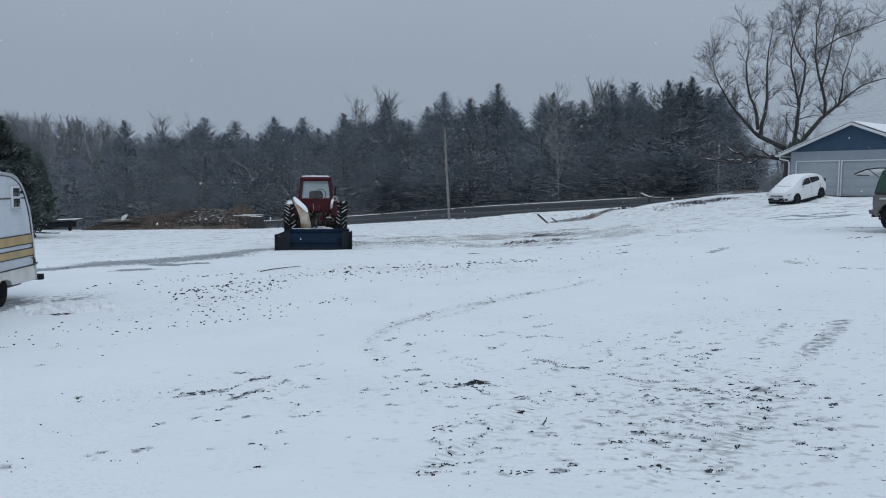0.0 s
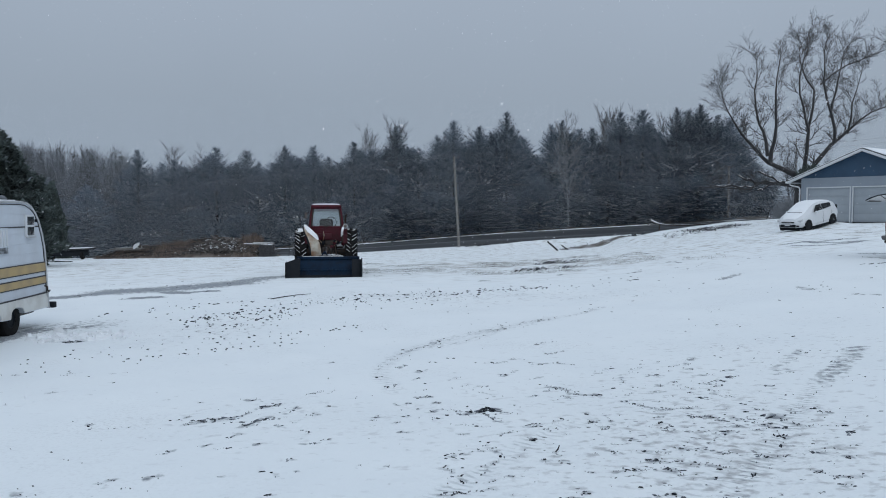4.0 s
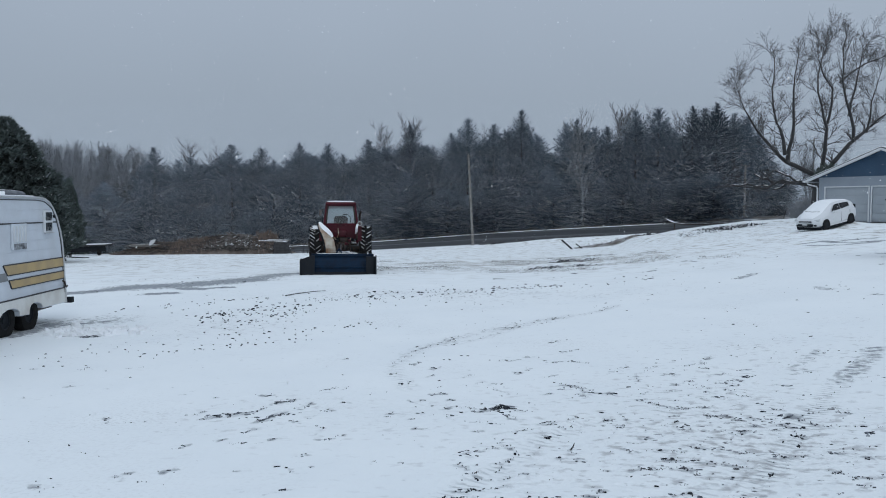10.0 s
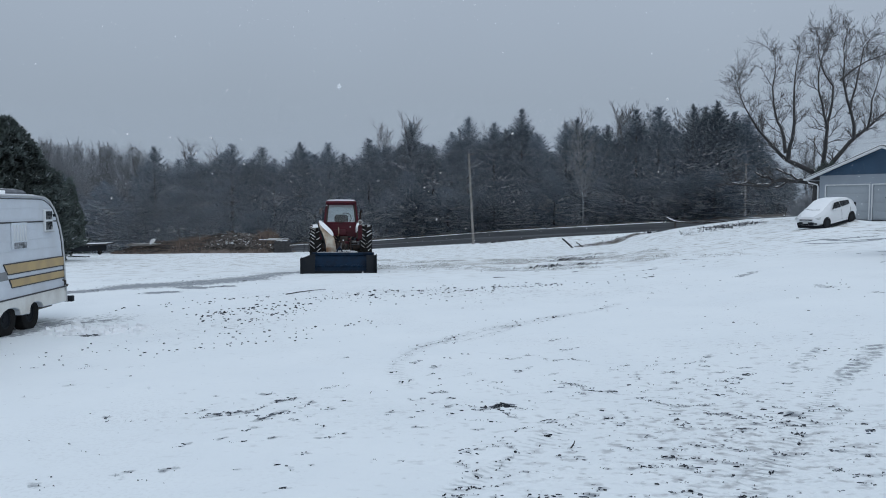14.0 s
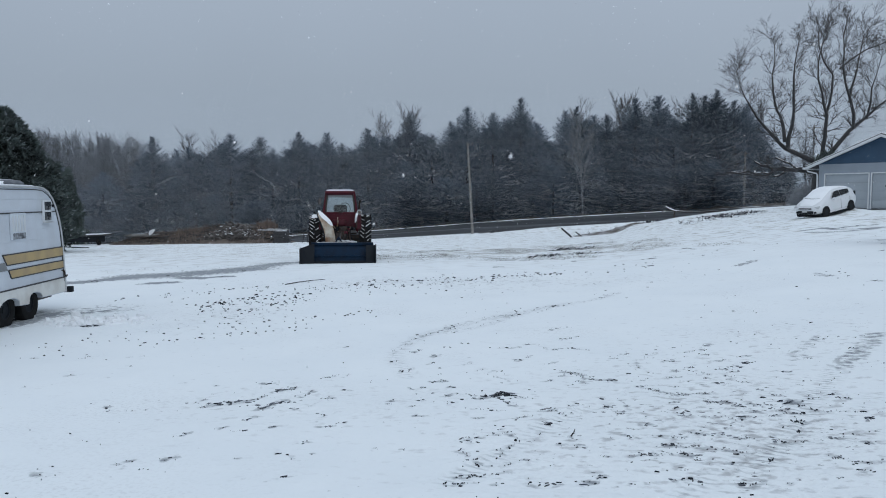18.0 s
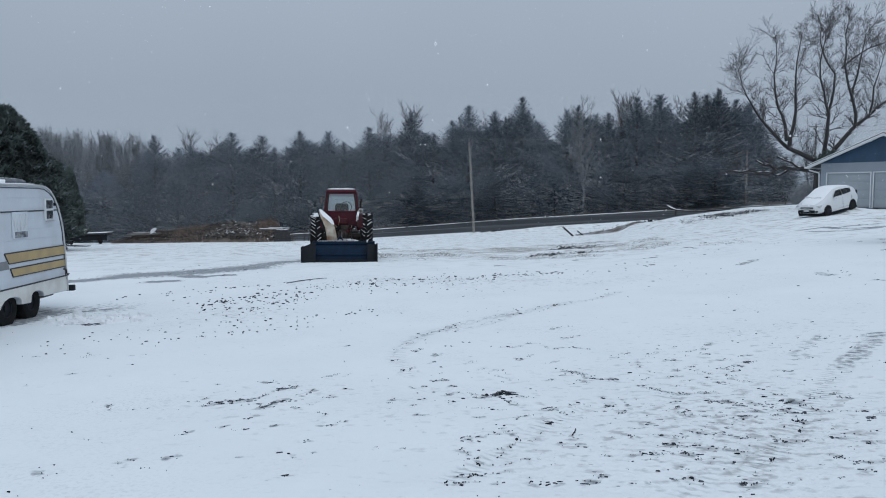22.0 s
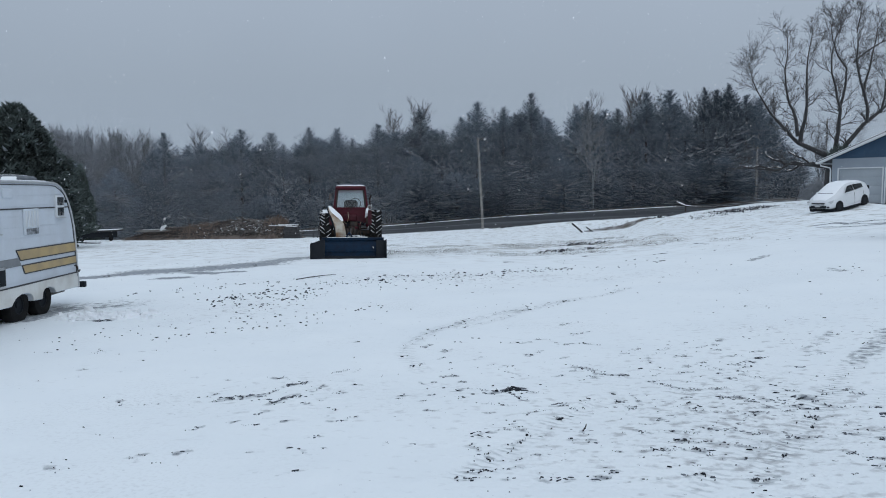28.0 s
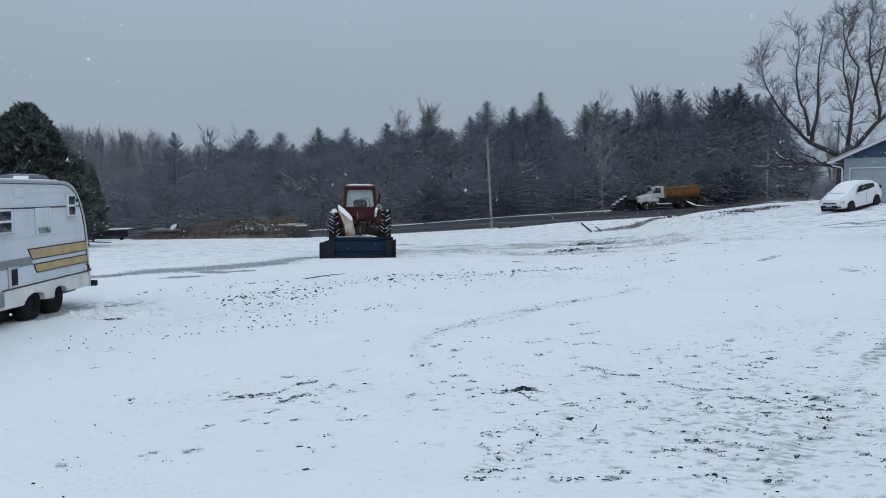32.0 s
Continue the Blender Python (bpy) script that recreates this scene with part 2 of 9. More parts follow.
TWIG = mat("grey_bare_twigs", (0.078, 0.080, 0.086), 0.9, var=0.15, scale=5, second=(0.105, 0.108, 0.115), each=0.2)
TWIG_PALE = mat("frosted_bare_twigs", (0.11, 0.115, 0.12), 0.9, var=0.2, scale=2, second=(0.26, 0.27, 0.28))
TWIG_DARK = mat("dark_bare_twigs", (0.072, 0.074, 0.080), 0.9, var=0.25, scale=3, second=(0.095, 0.093, 0.095))
# needle colour greyed and blued, carrying the far wood's haze
NEEDLE = mat("hazed_spruce_needles", (0.083, 0.110, 0.140), 0.9, var=0.10, scale=0.40, second=(0.122, 0.158, 0.196), island=0.10, each=0.38, spec=0.15)
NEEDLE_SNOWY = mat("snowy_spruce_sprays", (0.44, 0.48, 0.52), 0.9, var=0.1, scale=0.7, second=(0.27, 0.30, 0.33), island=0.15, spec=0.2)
CEDAR = mat("cedar_foliage", (0.095, 0.118, 0.112), 0.9, var=0.15, scale=1.2, second=(0.14, 0.165, 0.155), island=0.45, spec=0.2)
WEED = mat("dead_weeds", (0.205, 0.155, 0.128), 0.9, var=0.3, scale=3, second=(0.145, 0.118, 0.105), island=0.4)
LOG = mat("split_logs", (0.082, 0.072, 0.067), 0.9, var=0.3, scale=4, bump=0.4, bscale=30, second=(0.17, 0.155, 0.145), each=0.5, island=0.4)
TRUCKWHITE = mat("white_truck_paint", (0.60, 0.62, 0.63), 0.4, var=0.08, scale=2, second=(0.45, 0.45, 0.44))
TRUCKORANGE = mat("orange_brown_dump_box_paint", (0.23, 0.100, 0.020), 0.5, var=0.2, scale=1.2, second=(0.13, 0.068, 0.028))
WIRE = mat("dull_wire", (0.17, 0.177, 0.185), 0.6, 0.0, var=0.1, scale=4)
STRAW = mat("grey_dead_grass", (0.085, 0.082, 0.074), 0.9, var=0.3, scale=2, second=(0.19, 0.18, 0.155), island=0.4)
TWIG_FINE = mat("fine_dark_twigs", (0.055, 0.055, 0.058), 0.9, var=0.25, scale=3, second=(0.085, 0.084, 0.088))

# ---- building helpers ----
def mix(a, b, t):
    return a + (b - a) * t


def step(a, b, v):
    t = min(1.0, max(0.0, (v - a) / (b - a)))
    return t * t * (3 - 2 * t)


def thing(name, m, label, category, group="", kind=""):
    """An Empty at the base of a thing, which carries its parts."""
    ob = new(name)
    ob.empty_display_size = 0.2
    ob.matrix_basis = m
    return tagged(ob, label, category, group, kind)


def mesh_of(name, bm, material, smooth=False):
    me = bpy.data.meshes.new(name)
    bmesh.ops.recalc_face_normals(bm, faces=bm.faces)
    bm.to_mesh(me)
    bm.free()
    for s in (material if isinstance(material, (list, tuple)) else [material]):
        me.materials.append(s)
    if smooth:
        me.shade_smooth()
        me.set_sharp_from_angle(angle=radians(38))
    return me


def part(name, bm, material, parent=None, label="", smooth=True, m=None):
    """One mesh object under a thing or under a part."""
    ob = new(name, mesh_of(name, bm, material, smooth))
    ob.parent = parent
    if m is not None:
        ob.matrix_basis = m
    return tagged(ob, label)


def raw(name, verts, faces, material, parent=None, label="", smooth=False):
    me = bpy.data.meshes.new(name)
    me.from_pydata(verts, [], faces)
    for s in (material if isinstance(material, (list, tuple)) else [material]):
        me.materials.append(s)
    if smooth:
        me.shade_smooth()
    ob = new(name, me)
    ob.parent = parent
    return tagged(ob, label)


def B():
    return bmesh.new()


def box(bm, x, y, z, sx, sy, sz, bev=0.0, rot=None, seg=2):
    """A box about its centre, with its edges rounded."""
    m = Matrix.Translation((x, y, z)) @ (rot if rot is not None else Matrix()) @ Matrix.Diagonal((sx, sy, sz, 1))
    r = bmesh.ops.create_cube(bm, size=1, matrix=m)
    if bev:
        edges = {e for v in r["verts"] for e in v.link_edges}
        bmesh.ops.bevel(bm, geom=list(edges), offset=bev, segments=seg, affect="EDGES", profile=0.5)
    return bm


def tube(bm, pts, radii, seg=8, caps=True):
    """A tapered round bar along points."""
    pts = [Vector(p) for p in pts]
    if not isinstance(radii, (list, tuple)):
        radii = [radii] * len(pts)
    rings = []
    for i, p in enumerate(pts):
        d = (pts[min(i + 1, len(pts) - 1)] - pts[max(i - 1, 0)]).normalized()
        u = d.orthogonal().normalized() if i == 0 else (u - d * u.dot(d)).normalized()
        w = d.cross(u)
        rings.append([bm.verts.new(p + (u * math.cos(2 * math.pi * k / seg) + w * math.sin(2 * math.pi * k / seg)) * radii[i]) for k in range(seg)])
    for a, b in zip(rings, rings[1:]):
        for k in range(seg):
            bm.faces.new((a[k], a[(k + 1) % seg], b[(k + 1) % seg], b[k]))
    if caps:
        bm.faces.new(rings[0][::-1])
        bm.faces.new(rings[-1])
    return bm


def lathe(bm, prof, axis="x", seg=28, centre=(0, 0, 0), closed=True):
    """A ring turned about an axis from (radius, along) pairs."""
    rings = []
    for k in range(seg):
        a = 2 * math.pi * k / seg
        ring = []
        for r, h in prof:
            c, s = r * math.cos(a), r * math.sin(a)
            p = {"x": (h, c, s), "y": (c, h, s), "z": (c, s, h)}[axis]
            ring.append(bm.verts.new(Vector(p) + Vector(centre)))
        rings.append(ring)
    n = len(prof)
    for k in range(seg):
        a, b = rings[k], rings[(k + 1) % seg]
        for i in range(n if closed else n - 1):
            j = (i + 1) % n
            bm.faces.new((a[i], a[j], b[j], b[i]))
    return bm


def prism(bm, poly, axis, lo, hi):
    """A flat outline pushed from lo to hi along an axis; the outline is given in the two other axes in order."""
    def at(p, h):
        return {"x": (h, p[0], p[1]), "y": (p[0], h, p[1]), "z": (p[0], p[1], h)}[axis]
    a = [bm.verts.new(at(p, lo)) for p in poly]
    b = [bm.verts.new(at(p, hi)) for p in poly]
    n = len(poly)
    bm.faces.new(a[::-1])
    bm.faces.new(b)
    for i in range(n):
        bm.faces.new((a[i], a[(i + 1) % n], b[(i + 1) % n], b[i]))
    return bm


def loft(bm, sections):
    """A skin over closed sections of equal count, capped at both ends."""
    rings = [[bm.verts.new(p) for p in s] for s in sections]
    for a, b in zip(rings, rings[1:]):
        n = len(a)
        for i in range(n):
            bm.faces.new((a[i], a[(i + 1) % n], b[(i + 1) % n], b[i]))
    bm.faces.new(rings[0][::-1])
    bm.faces.new(rings[-1])
    return bm


def bevelled(bm, off, seg=2, angle=30):
    ed = [e for e in bm.edges if len(e.link_faces) == 2 and e.calc_face_angle() > radians(angle)]
    bmesh.ops.bevel(bm, geom=ed, offset=off, segments=seg, affect="EDGES", profile=0.5)
    return bm


def wheel(parent, x, y, z, r, w, rim_r, rim_mat, side=1, spokes=0, lugs=0, name="wheel", tyre_label=""):
    """A wheel about the x axis: tyre, rim and, where it has them, tread lugs."""
    wb = lathe(B(), [(rim_r, -w * .42), (r * .86, -w * .5), (r * .96, -w * .44), (r, -w * .3), (r, w * .3), (r * .96, w * .44), (r * .86, w * .5), (rim_r, w * .42)], "x", 32)
    if lugs:
        for k in range(lugs):
            for s in (-1, 1):
                a = 2 * math.pi * (k + (0.5 if s > 0 else 0)) / lugs
                rot = Matrix.Rotation(a, 4, "X") @ Matrix.Translation((s * w * .24, 0, r + 0.012)) @ Matrix.Rotation(s * radians(42), 4, "Z")
                bmesh.ops.create_cube(wb, size=1, matrix=rot @ Matrix.Diagonal((w * .62, 0.075, 0.075, 1)))
    t = part(name, wb, RUBBER, parent, tyre_label, m=pose(x, y, z))
    rb = lathe(B(), [(rim_r * 1.01, -w * .38), (rim_r * 1.01, w * .38), (rim_r * .9, w * .40), (rim_r * .84, w * .26), (rim_r * .35, w * .22), (rim_r * .3, w * .32), (0.001, w * .32), (0.001, -w * .2), (rim_r * .84, -w * .26), (rim_r * .9, -w * .4)], "x", 24)
    if side < 0:
        bmesh.ops.rotate(rb, verts=rb.verts, cent=(0, 0, 0), matrix=Matrix.Rotation(math.pi, 3, "Z"))
    for k in range(spokes):
        a = 2 * math.pi * k / spokes
        tube(rb, [(side * w * .33, math.cos(a) * rim_r * .25, math.sin(a) * rim_r * .25), (side * w * .30, math.cos(a) * rim_r * .9, math.sin(a) * rim_r * .9)], rim_r * .09, 5)
    part("rim", rb, rim_mat, t)
    return t


# ---- ground ----
ROAD_NEAR, ROAD_FAR = 84.0, 97.0


def road_z(x):
    return -1.94 + 0.0575 * max(-70.0, min(75.0, x))


def road_rise(x):
    """Rise across the road from its near to its far edge; banked where it climbs."""
    return 0.34 + 0.36 * step(-12, 12, x)


def ground_z(x, y):
    """Height of the snowy ground."""
    left = 0.02 + 0.004 * (26 - max(y, -40.0)) if y < 26 else 0.02 - 0.0355 * (y - 26)
    left += 0.012 * max(-40.0, min(0.0, x)) - 0.8 * step(63, 72, y) * step(-3, -8, x)
    right = 0.19 + 0.058 * min(x, 60.0)
    over = max(0.0, y - 22)
    z = mix(left, right, step(0.12 * over, 13 + 0.45 * over, x))
    start = mix(62, 50, step(-6, 2, x))
    if y > start:
        z = mix(z, road_z(x), min(1.0, (y - start) / (ROAD_NEAR - start)))
    if x > 15 and 40 < y < 90:
        crest = 0.0 + 0.09 * (min(x, 18.6) - 17.2) + 0.225 * max(0.0, min(x, 21.0) - 18.6) + 0.135 * max(0.0, min(x, 26.2) - 21.0) + 0.055 * max(0.0, min(x, 60.0) - 26.2)
        z += max(0.0, crest - z) * math.exp(-((y - 64) / (6.0 if y < 64 else 8.0)) ** 2) * step(15, 17.5, x)
    z -= 0.13 * math.exp(-((x - 27) / 4.0) ** 2 - ((y - 45) / 4.0) ** 2)
    z += 0.32 * math.exp(-((x - 21.8) / 1.1) ** 2 - ((y - 40.6) / 1.3) ** 2)
    z += 0.36 * step(4, 12, x) * step(27, 22, x) * math.exp(-((y - 81.6) / 1.8) ** 2)
    if y > ROAD_NEAR:
        z = road_z(x) + road_rise(x) * min(1.0, (y - ROAD_NEAR) / (ROAD_FAR - ROAD_NEAR)) - 0.05
    if y > ROAD_FAR:
        z += 0.30 * step(ROAD_FAR, ROAD_FAR + 1.2, y)
    return z


MARKS = []


def mark(kind, half, bare, *pts):
    """A mark in the snow along points: a tyre tread, a smear (some stand for shade) or the halo of a trail."""
    MARKS.append((kind, half, bare, pts))


mark("tread", 0.13, 0.85, (-0.64, 10.98), (-0.51, 11.77), (-0.35, 12.3), (-0.14, 12.66), (0.2, 13.23), (0.57, 13.66), (1.07, 14.18), (1.93, 15.07), (3.33, 16.35), (4.03, 17.25))
mark("smear", 0.06, 0.46, (-0.70, 10.6), (-0.68, 11.1), (-0.51, 11.77), (-0.35, 12.3), (-0.14, 12.66), (0.2, 13.23), (0.57, 13.66), (1.07, 14.18), (1.93, 15.07), (3.33, 16.35), (4.03, 17.25))
mark("smear", 0.06, 0.44, (0.05, 12.55), (0.49, 13.0), (0.92, 13.53), (1.46, 14.37), (2.3, 15.1))
mark("tread", 0.11, 0.75, (0.05, 12.55), (0.49, 13.0), (0.92, 13.53), (1.46, 14.37))
mark("tread", 0.12, 0.5, (-0.69, 10.99), (-0.67, 10.4), (-0.58, 9.94), (-0.41, 9.48))
mark("tread", 0.13, 0.9, (2.34, 5.66), (2.62, 6.12), (2.85, 6.42), (3.13, 6.73), (3.43, 7.22), (3.78, 7.72), (4.4, 8.61), (4.89, 9.24))
mark("tread", 0.11, 0.7, (0.0, 5.7), (0.19, 6.08), (0.5, 6.44), (0.71, 6.83), (1.0, 7.26), (1.34, 7.62), (1.7, 8.0))
mark("tread", 0.11, 0.5, (1.75, 5.45), (2.2, 6.0), (2.65, 6.5))
mark("tread", 0.11, 0.4, (3.6, 6.6), (4.1, 7.3), (4.7, 8.1))
# grey patch under the hatchback, painted in for its shadow
mark("smear", 0.75, 1.5, (21.2, 40.4), (19.2, 39.2))
# two smears at the trailer's wheels, for mud and for shadow
mark("smear", 0.32, 1.0, (-7.9, 13.6), (-7.85, 14.4), (-7.9, 15.4))
mark("smear", 0.24, 0.8, (-7.6, 15.2), (-7.0, 15.7))
mark("smear", 0.20, 0.66, (5.05, 9.45), (5.46, 9.92), (6.42, 11.04))
mark("smear", 0.15, 0.48, (4.8, 10.2), (5.09, 10.51), (5.7, 11.33))
mark("smear", 0.28, 0.70, (-6.88, 13.8), (-6.76, 14.23), (-6.38, 14.35), (-5.94, 14.32))
mark("smear", 0.55, 1.15, (-10.9, 20.4), (-10.4, 21.07), (-9.91, 21.91), (-9.39, 22.65))
mark("smear", 1.0, 1.12, (-9.39, 22.65), (-8.57, 23.07), (-7.96, 23.33), (-7.28, 23.98), (-6.42, 24.85))
mark("smear", 0.75, 0.95, (-6.42, 24.85), (-5.87, 27.54), (-5.38, 28.21), (-4.0, 29.2))
mark("smear", 0.28, 1.45, (-8.0, 20.8), (-7.6, 21.05))
mark("smear", 0.32, 1.5, (-7.7, 22.3), (-7.1, 22.05))
mark("smear", 0.26, 1.5, (-6.75, 22.35), (-6.4, 22.5))
mark("smear", 0.34, 1.20, (-6.9, 24.5), (-6.15, 25.0))
mark("smear", 0.14, 0.90, (-8.25, 20.5), (-8.1, 20.6))
mark("smear", 0.45, 0.35, (-11.5, 24.5), (-8.0, 26.0), (-5.0, 29.0), (-2.0, 33.0))
mark("smear", 0.20, 1.5, (14.8, 30.9), (15.7, 31.05), (15.5, 29.8), (15.9, 29.2), (17.2, 29.3))
mark("smear", 0.16, 1.3, (15.6, 30.2), (16.6, 30.6), (18.2, 31.2))
mark("smear", 0.2, 1.2, (18.9, 34.4), (20.2, 33.8))
mark("smear", 0.25, 0.7, (16.9, 41.3), (17.9, 40.5))
mark("smear", 0.16, 0.8, (8.1, 20.6), (8.86, 21.3))
mark("smear", 0.17, 1.5, (14.2, 29.5), (14.7, 28.4), (15.2, 28.3), (16.6, 28.8))
mark("smear", 0.40, 0.45, (-1.5, 29.0), (0.5, 30.0), (2.6, 28.8), (3.4, 27.9), (4.4, 29.8), (5.6, 31.8), (8.0, 35.0))
# grey below the trailer's rear, for brown ground and painted shadow
mark("smear", 0.9, 0.55, (-8.2, 15.2), (-7.2, 15.8))
# two streaks beside the pickup, painted in for the shadow under it
mark("smear", 0.30, 0.85, (13.83, 23.69), (14.9, 22.9))
mark("smear", 0.22, 0.75, (13.04, 22.18), (13.6, 20.9))
mark("smear", 0.14, 0.75, (8.8, 17.7), (8.85, 17.16))
mark("smear", 0.10, 0.80, (9.1, 15.95), (9.35, 15.6), (9.7, 15.0))

TRAILS = []


def trail(many, big, *pts):
    """A broken trail of dark frozen scraps kicked up along points, in a thin grey scuff."""
    TRAILS.append((many, big, pts))
    mark("halo", big * 1.1 + 0.03, min(1.0, 0.42 + big * 8), *pts)


trail(9, 0.051, (-2.52, 8.16), (-2.35, 8.27), (-2.14, 8.33))
trail(5, 0.019, (-2.69, 8.03), (-2.52, 8.16))
trail(4, 0.019, (-2.14, 8.33), (-1.99, 8.52))
trail(8, 0.044, (-1.99, 7.96), (-1.89, 8.05), (-1.76, 8.32))
trail(6, 0.040, (-1.95, 8.67), (-1.86, 8.77), (-1.73, 8.82))
trail(3, 0.042, (-2.16, 9.02), (-2.09, 9.07))
trail(3, 0.020, (-2.75, 8.35), (-2.56, 8.46))
trail(2, 0.020, (-2.80, 8.26), (-2.74, 8.30))
trail(1, 0.028, (-2.71, 8.96), (-2.70, 8.96))
trail(1, 0.020, (-2.46, 8.66), (-2.44, 8.66))
trail(3, 0.028, (-2.51, 7.07), (-2.44, 7.12))
trail(2, 0.011, (-2.55, 7.01), (-2.51, 7.05))
trail(3, 0.031, (-2.40, 6.36), (-2.34, 6.41))
trail(2, 0.021, (-2.70, 6.31), (-2.67, 6.34))
trail(3, 0.010, (-2.79, 6.27), (-2.70, 6.23))
trail(2, 0.015, (-2.52, 6.15), (-2.46, 6.13))
trail(1, 0.019, (-2.27, 6.05), (-2.26, 6.05))
trail(3, 0.028, (-1.71, 7.30), (-1.64, 7.37))
trail(2, 0.022, (-1.93, 7.16), (-1.89, 7.21))
trail(3, 0.011, (-2.07, 7.20), (-2.00, 7.16))
trail(4, 0.018, (-2.03, 7.53), (-1.92, 7.67))
trail(2, 0.011, (-2.20, 7.24), (-2.14, 7.33))
trail(2, 0.027, (-3.69, 8.11), (-3.63, 8.13))
trail(1, 0.031, (-5.02, 8.96), (-5.01, 8.96))
trail(1, 0.032, (-4.77, 9.53), (-4.76, 9.56))
trail(1, 0.035, (-4.85, 10.58), (-4.84, 10.58))
trail(1, 0.026, (-4.58, 10.80), (-4.57, 10.80))
trail(1, 0.035, (-4.32, 10.87), (-4.30, 10.86))
trail(1, 0.033, (-4.26, 10.12), (-4.25, 10.12))
trail(1, 0.023, (-3.42, 6.98), (-3.40, 6.98))
trail(1, 0.020, (-1.79, 6.41), (-1.78, 6.41))
trail(1, 0.030, (-1.45, 6.47), (-1.45, 6.47))
trail(1, 0.025, (-1.36, 6.50), (-1.35, 6.50))
trail(1, 0.024, (-1.28, 6.37), (-1.27, 6.38))
trail(2, 0.023, (-1.29, 5.91), (-1.26, 5.93))
trail(2, 0.018, (-5.96, 10.78), (-5.95, 10.86))
trail(5, 0.027, (-5.16, 10.67), (-5.24, 11.11))
trail(1, 0.033, (-7.45, 12.88), (-7.44, 12.88))
trail(1, 0.031, (-6.83, 11.79), (-6.82, 11.79))
trail(1, 0.014, (-3.89, 8.27), (-3.88, 8.27))
trail(4, 0.013, (-3.64, 7.99), (-3.16, 8.02))
trail(2, 0.015, (-3.35, 6.07), (-3.21, 5.94))
trail(4, 0.034, (-1.84, 8.77), (-1.75, 8.84))
trail(5, 0.033, (-1.64, 8.48), (-1.53, 8.70))
trail(4, 0.025, (-1.38, 8.40), (-1.25, 8.42))
trail(1, 0.040, (-1.14, 8.74), (-1.12, 8.74))
trail(3, 0.024, (-1.61, 7.95), (-1.52, 7.97))
trail(1, 0.025, (-1.44, 8.12), (-1.44, 8.12))
trail(2, 0.030, (-1.36, 7.79), (-1.31, 7.79))
trail(2, 0.023, (-1.23, 7.68), (-1.23, 7.77))
trail(5, 0.022, (-1.20, 7.32), (-1.06, 7.35))
trail(3, 0.022, (-1.04, 7.42), (-0.99, 7.44))
trail(1, 0.043, (-1.49, 11.32), (-1.47, 11.32))
trail(1, 0.023, (-1.35, 10.25), (-1.34, 10.18))
trail(1, 0.031, (-1.43, 13.55), (-1.42, 13.55))
trail(8, 0.014, (-1.56, 9.28), (-1.33, 9.52))
trail(3, 0.014, (-1.24, 9.39), (-1.19, 9.57))
trail(2, 0.029, (-0.56, 9.64), (-0.52, 9.70))
trail(4, 0.015, (-0.49, 9.67), (-0.36, 9.96))
trail(3, 0.048, (-0.12, 10.60), (-0.04, 10.64))
trail(2, 0.030, (-0.17, 10.13), (-0.12, 10.16))
trail(7, 0.027, (-0.16, 9.17), (0.04, 9.19))
trail(2, 0.027, (-0.25, 8.89), (-0.21, 8.87))
trail(1, 0.020, (-0.39, 8.82), (-0.38, 8.77))
trail(2, 0.031, (-0.58, 8.20), (-0.54, 8.23))
trail(2, 0.031, (-0.28, 8.22), (-0.24, 8.17))
trail(3, 0.030, (-0.35, 7.93), (-0.30, 7.95))
trail(2, 0.018, (-0.60, 8.09), (-0.55, 8.09))
trail(3, 0.017, (-0.28, 7.61), (-0.20, 7.59))
trail(3, 0.010, (-0.63, 6.66), (-0.55, 6.67))
trail(3, 0.010, (-0.38, 6.65), (-0.34, 6.65))
trail(2, 0.016, (-1.32, 6.82), (-1.27, 6.84))
trail(1, 0.020, (-1.17, 6.51), (-1.16, 6.52))
trail(2, 0.016, (-0.37, 10.93), (-0.29, 10.97))
trail(5, 0.024, (-0.47, 10.77), (-0.31, 11.01))
trail(2, 0.029, (0.07, 12.88), (0.10, 13.17))
trail(3, 0.025, (-0.04, 11.16), (0.17, 11.25))
trail(3, 0.015, (0.27, 10.02), (0.43, 10.19))
trail(26, 0.057, (0.48, 8.33), (0.63, 8.42), (0.78, 8.50))
trail(5, 0.038, (0.72, 8.52), (0.78, 8.47))
trail(5, 0.025, (0.37, 8.26), (0.48, 8.28))
trail(7, 0.019, (0.12, 8.50), (0.40, 8.40))
trail(2, 0.038, (0.05, 8.40), (0.06, 8.42))
trail(3, 0.030, (0.04, 8.09), (0.10, 8.09))
trail(5, 0.024, (0.66, 8.14), (0.78, 7.94))
trail(5, 0.019, (0.82, 8.35), (0.95, 8.33))
trail(2, 0.026, (0.09, 8.78), (0.11, 8.89))
trail(7, 0.031, (0.15, 6.86), (0.26, 6.88), (0.36, 6.92))
trail(5, 0.016, (0.41, 6.95), (0.58, 7.03))
trail(2, 0.026, (0.62, 7.05), (0.65, 7.05))
trail(3, 0.025, (0.13, 6.57), (0.18, 6.58))
trail(3, 0.029, (0.18, 6.51), (0.20, 6.45))
trail(1, 0.015, (0.33, 6.80), (0.34, 6.80))
trail(3, 0.011, (0.29, 7.49), (0.41, 7.53))
trail(3, 0.011, (0.49, 7.09), (0.58, 7.14))
trail(3, 0.016, (0.62, 7.00), (0.70, 6.87))
trail(16, 0.018, (0.10, 5.93), (0.28, 5.97), (0.56, 6.02))
trail(8, 0.017, (0.01, 5.74), (0.15, 5.78), (0.32, 5.82))
trail(5, 0.030, (0.69, 5.74), (0.77, 5.79))
trail(3, 0.026, (0.87, 5.77), (0.91, 5.76))
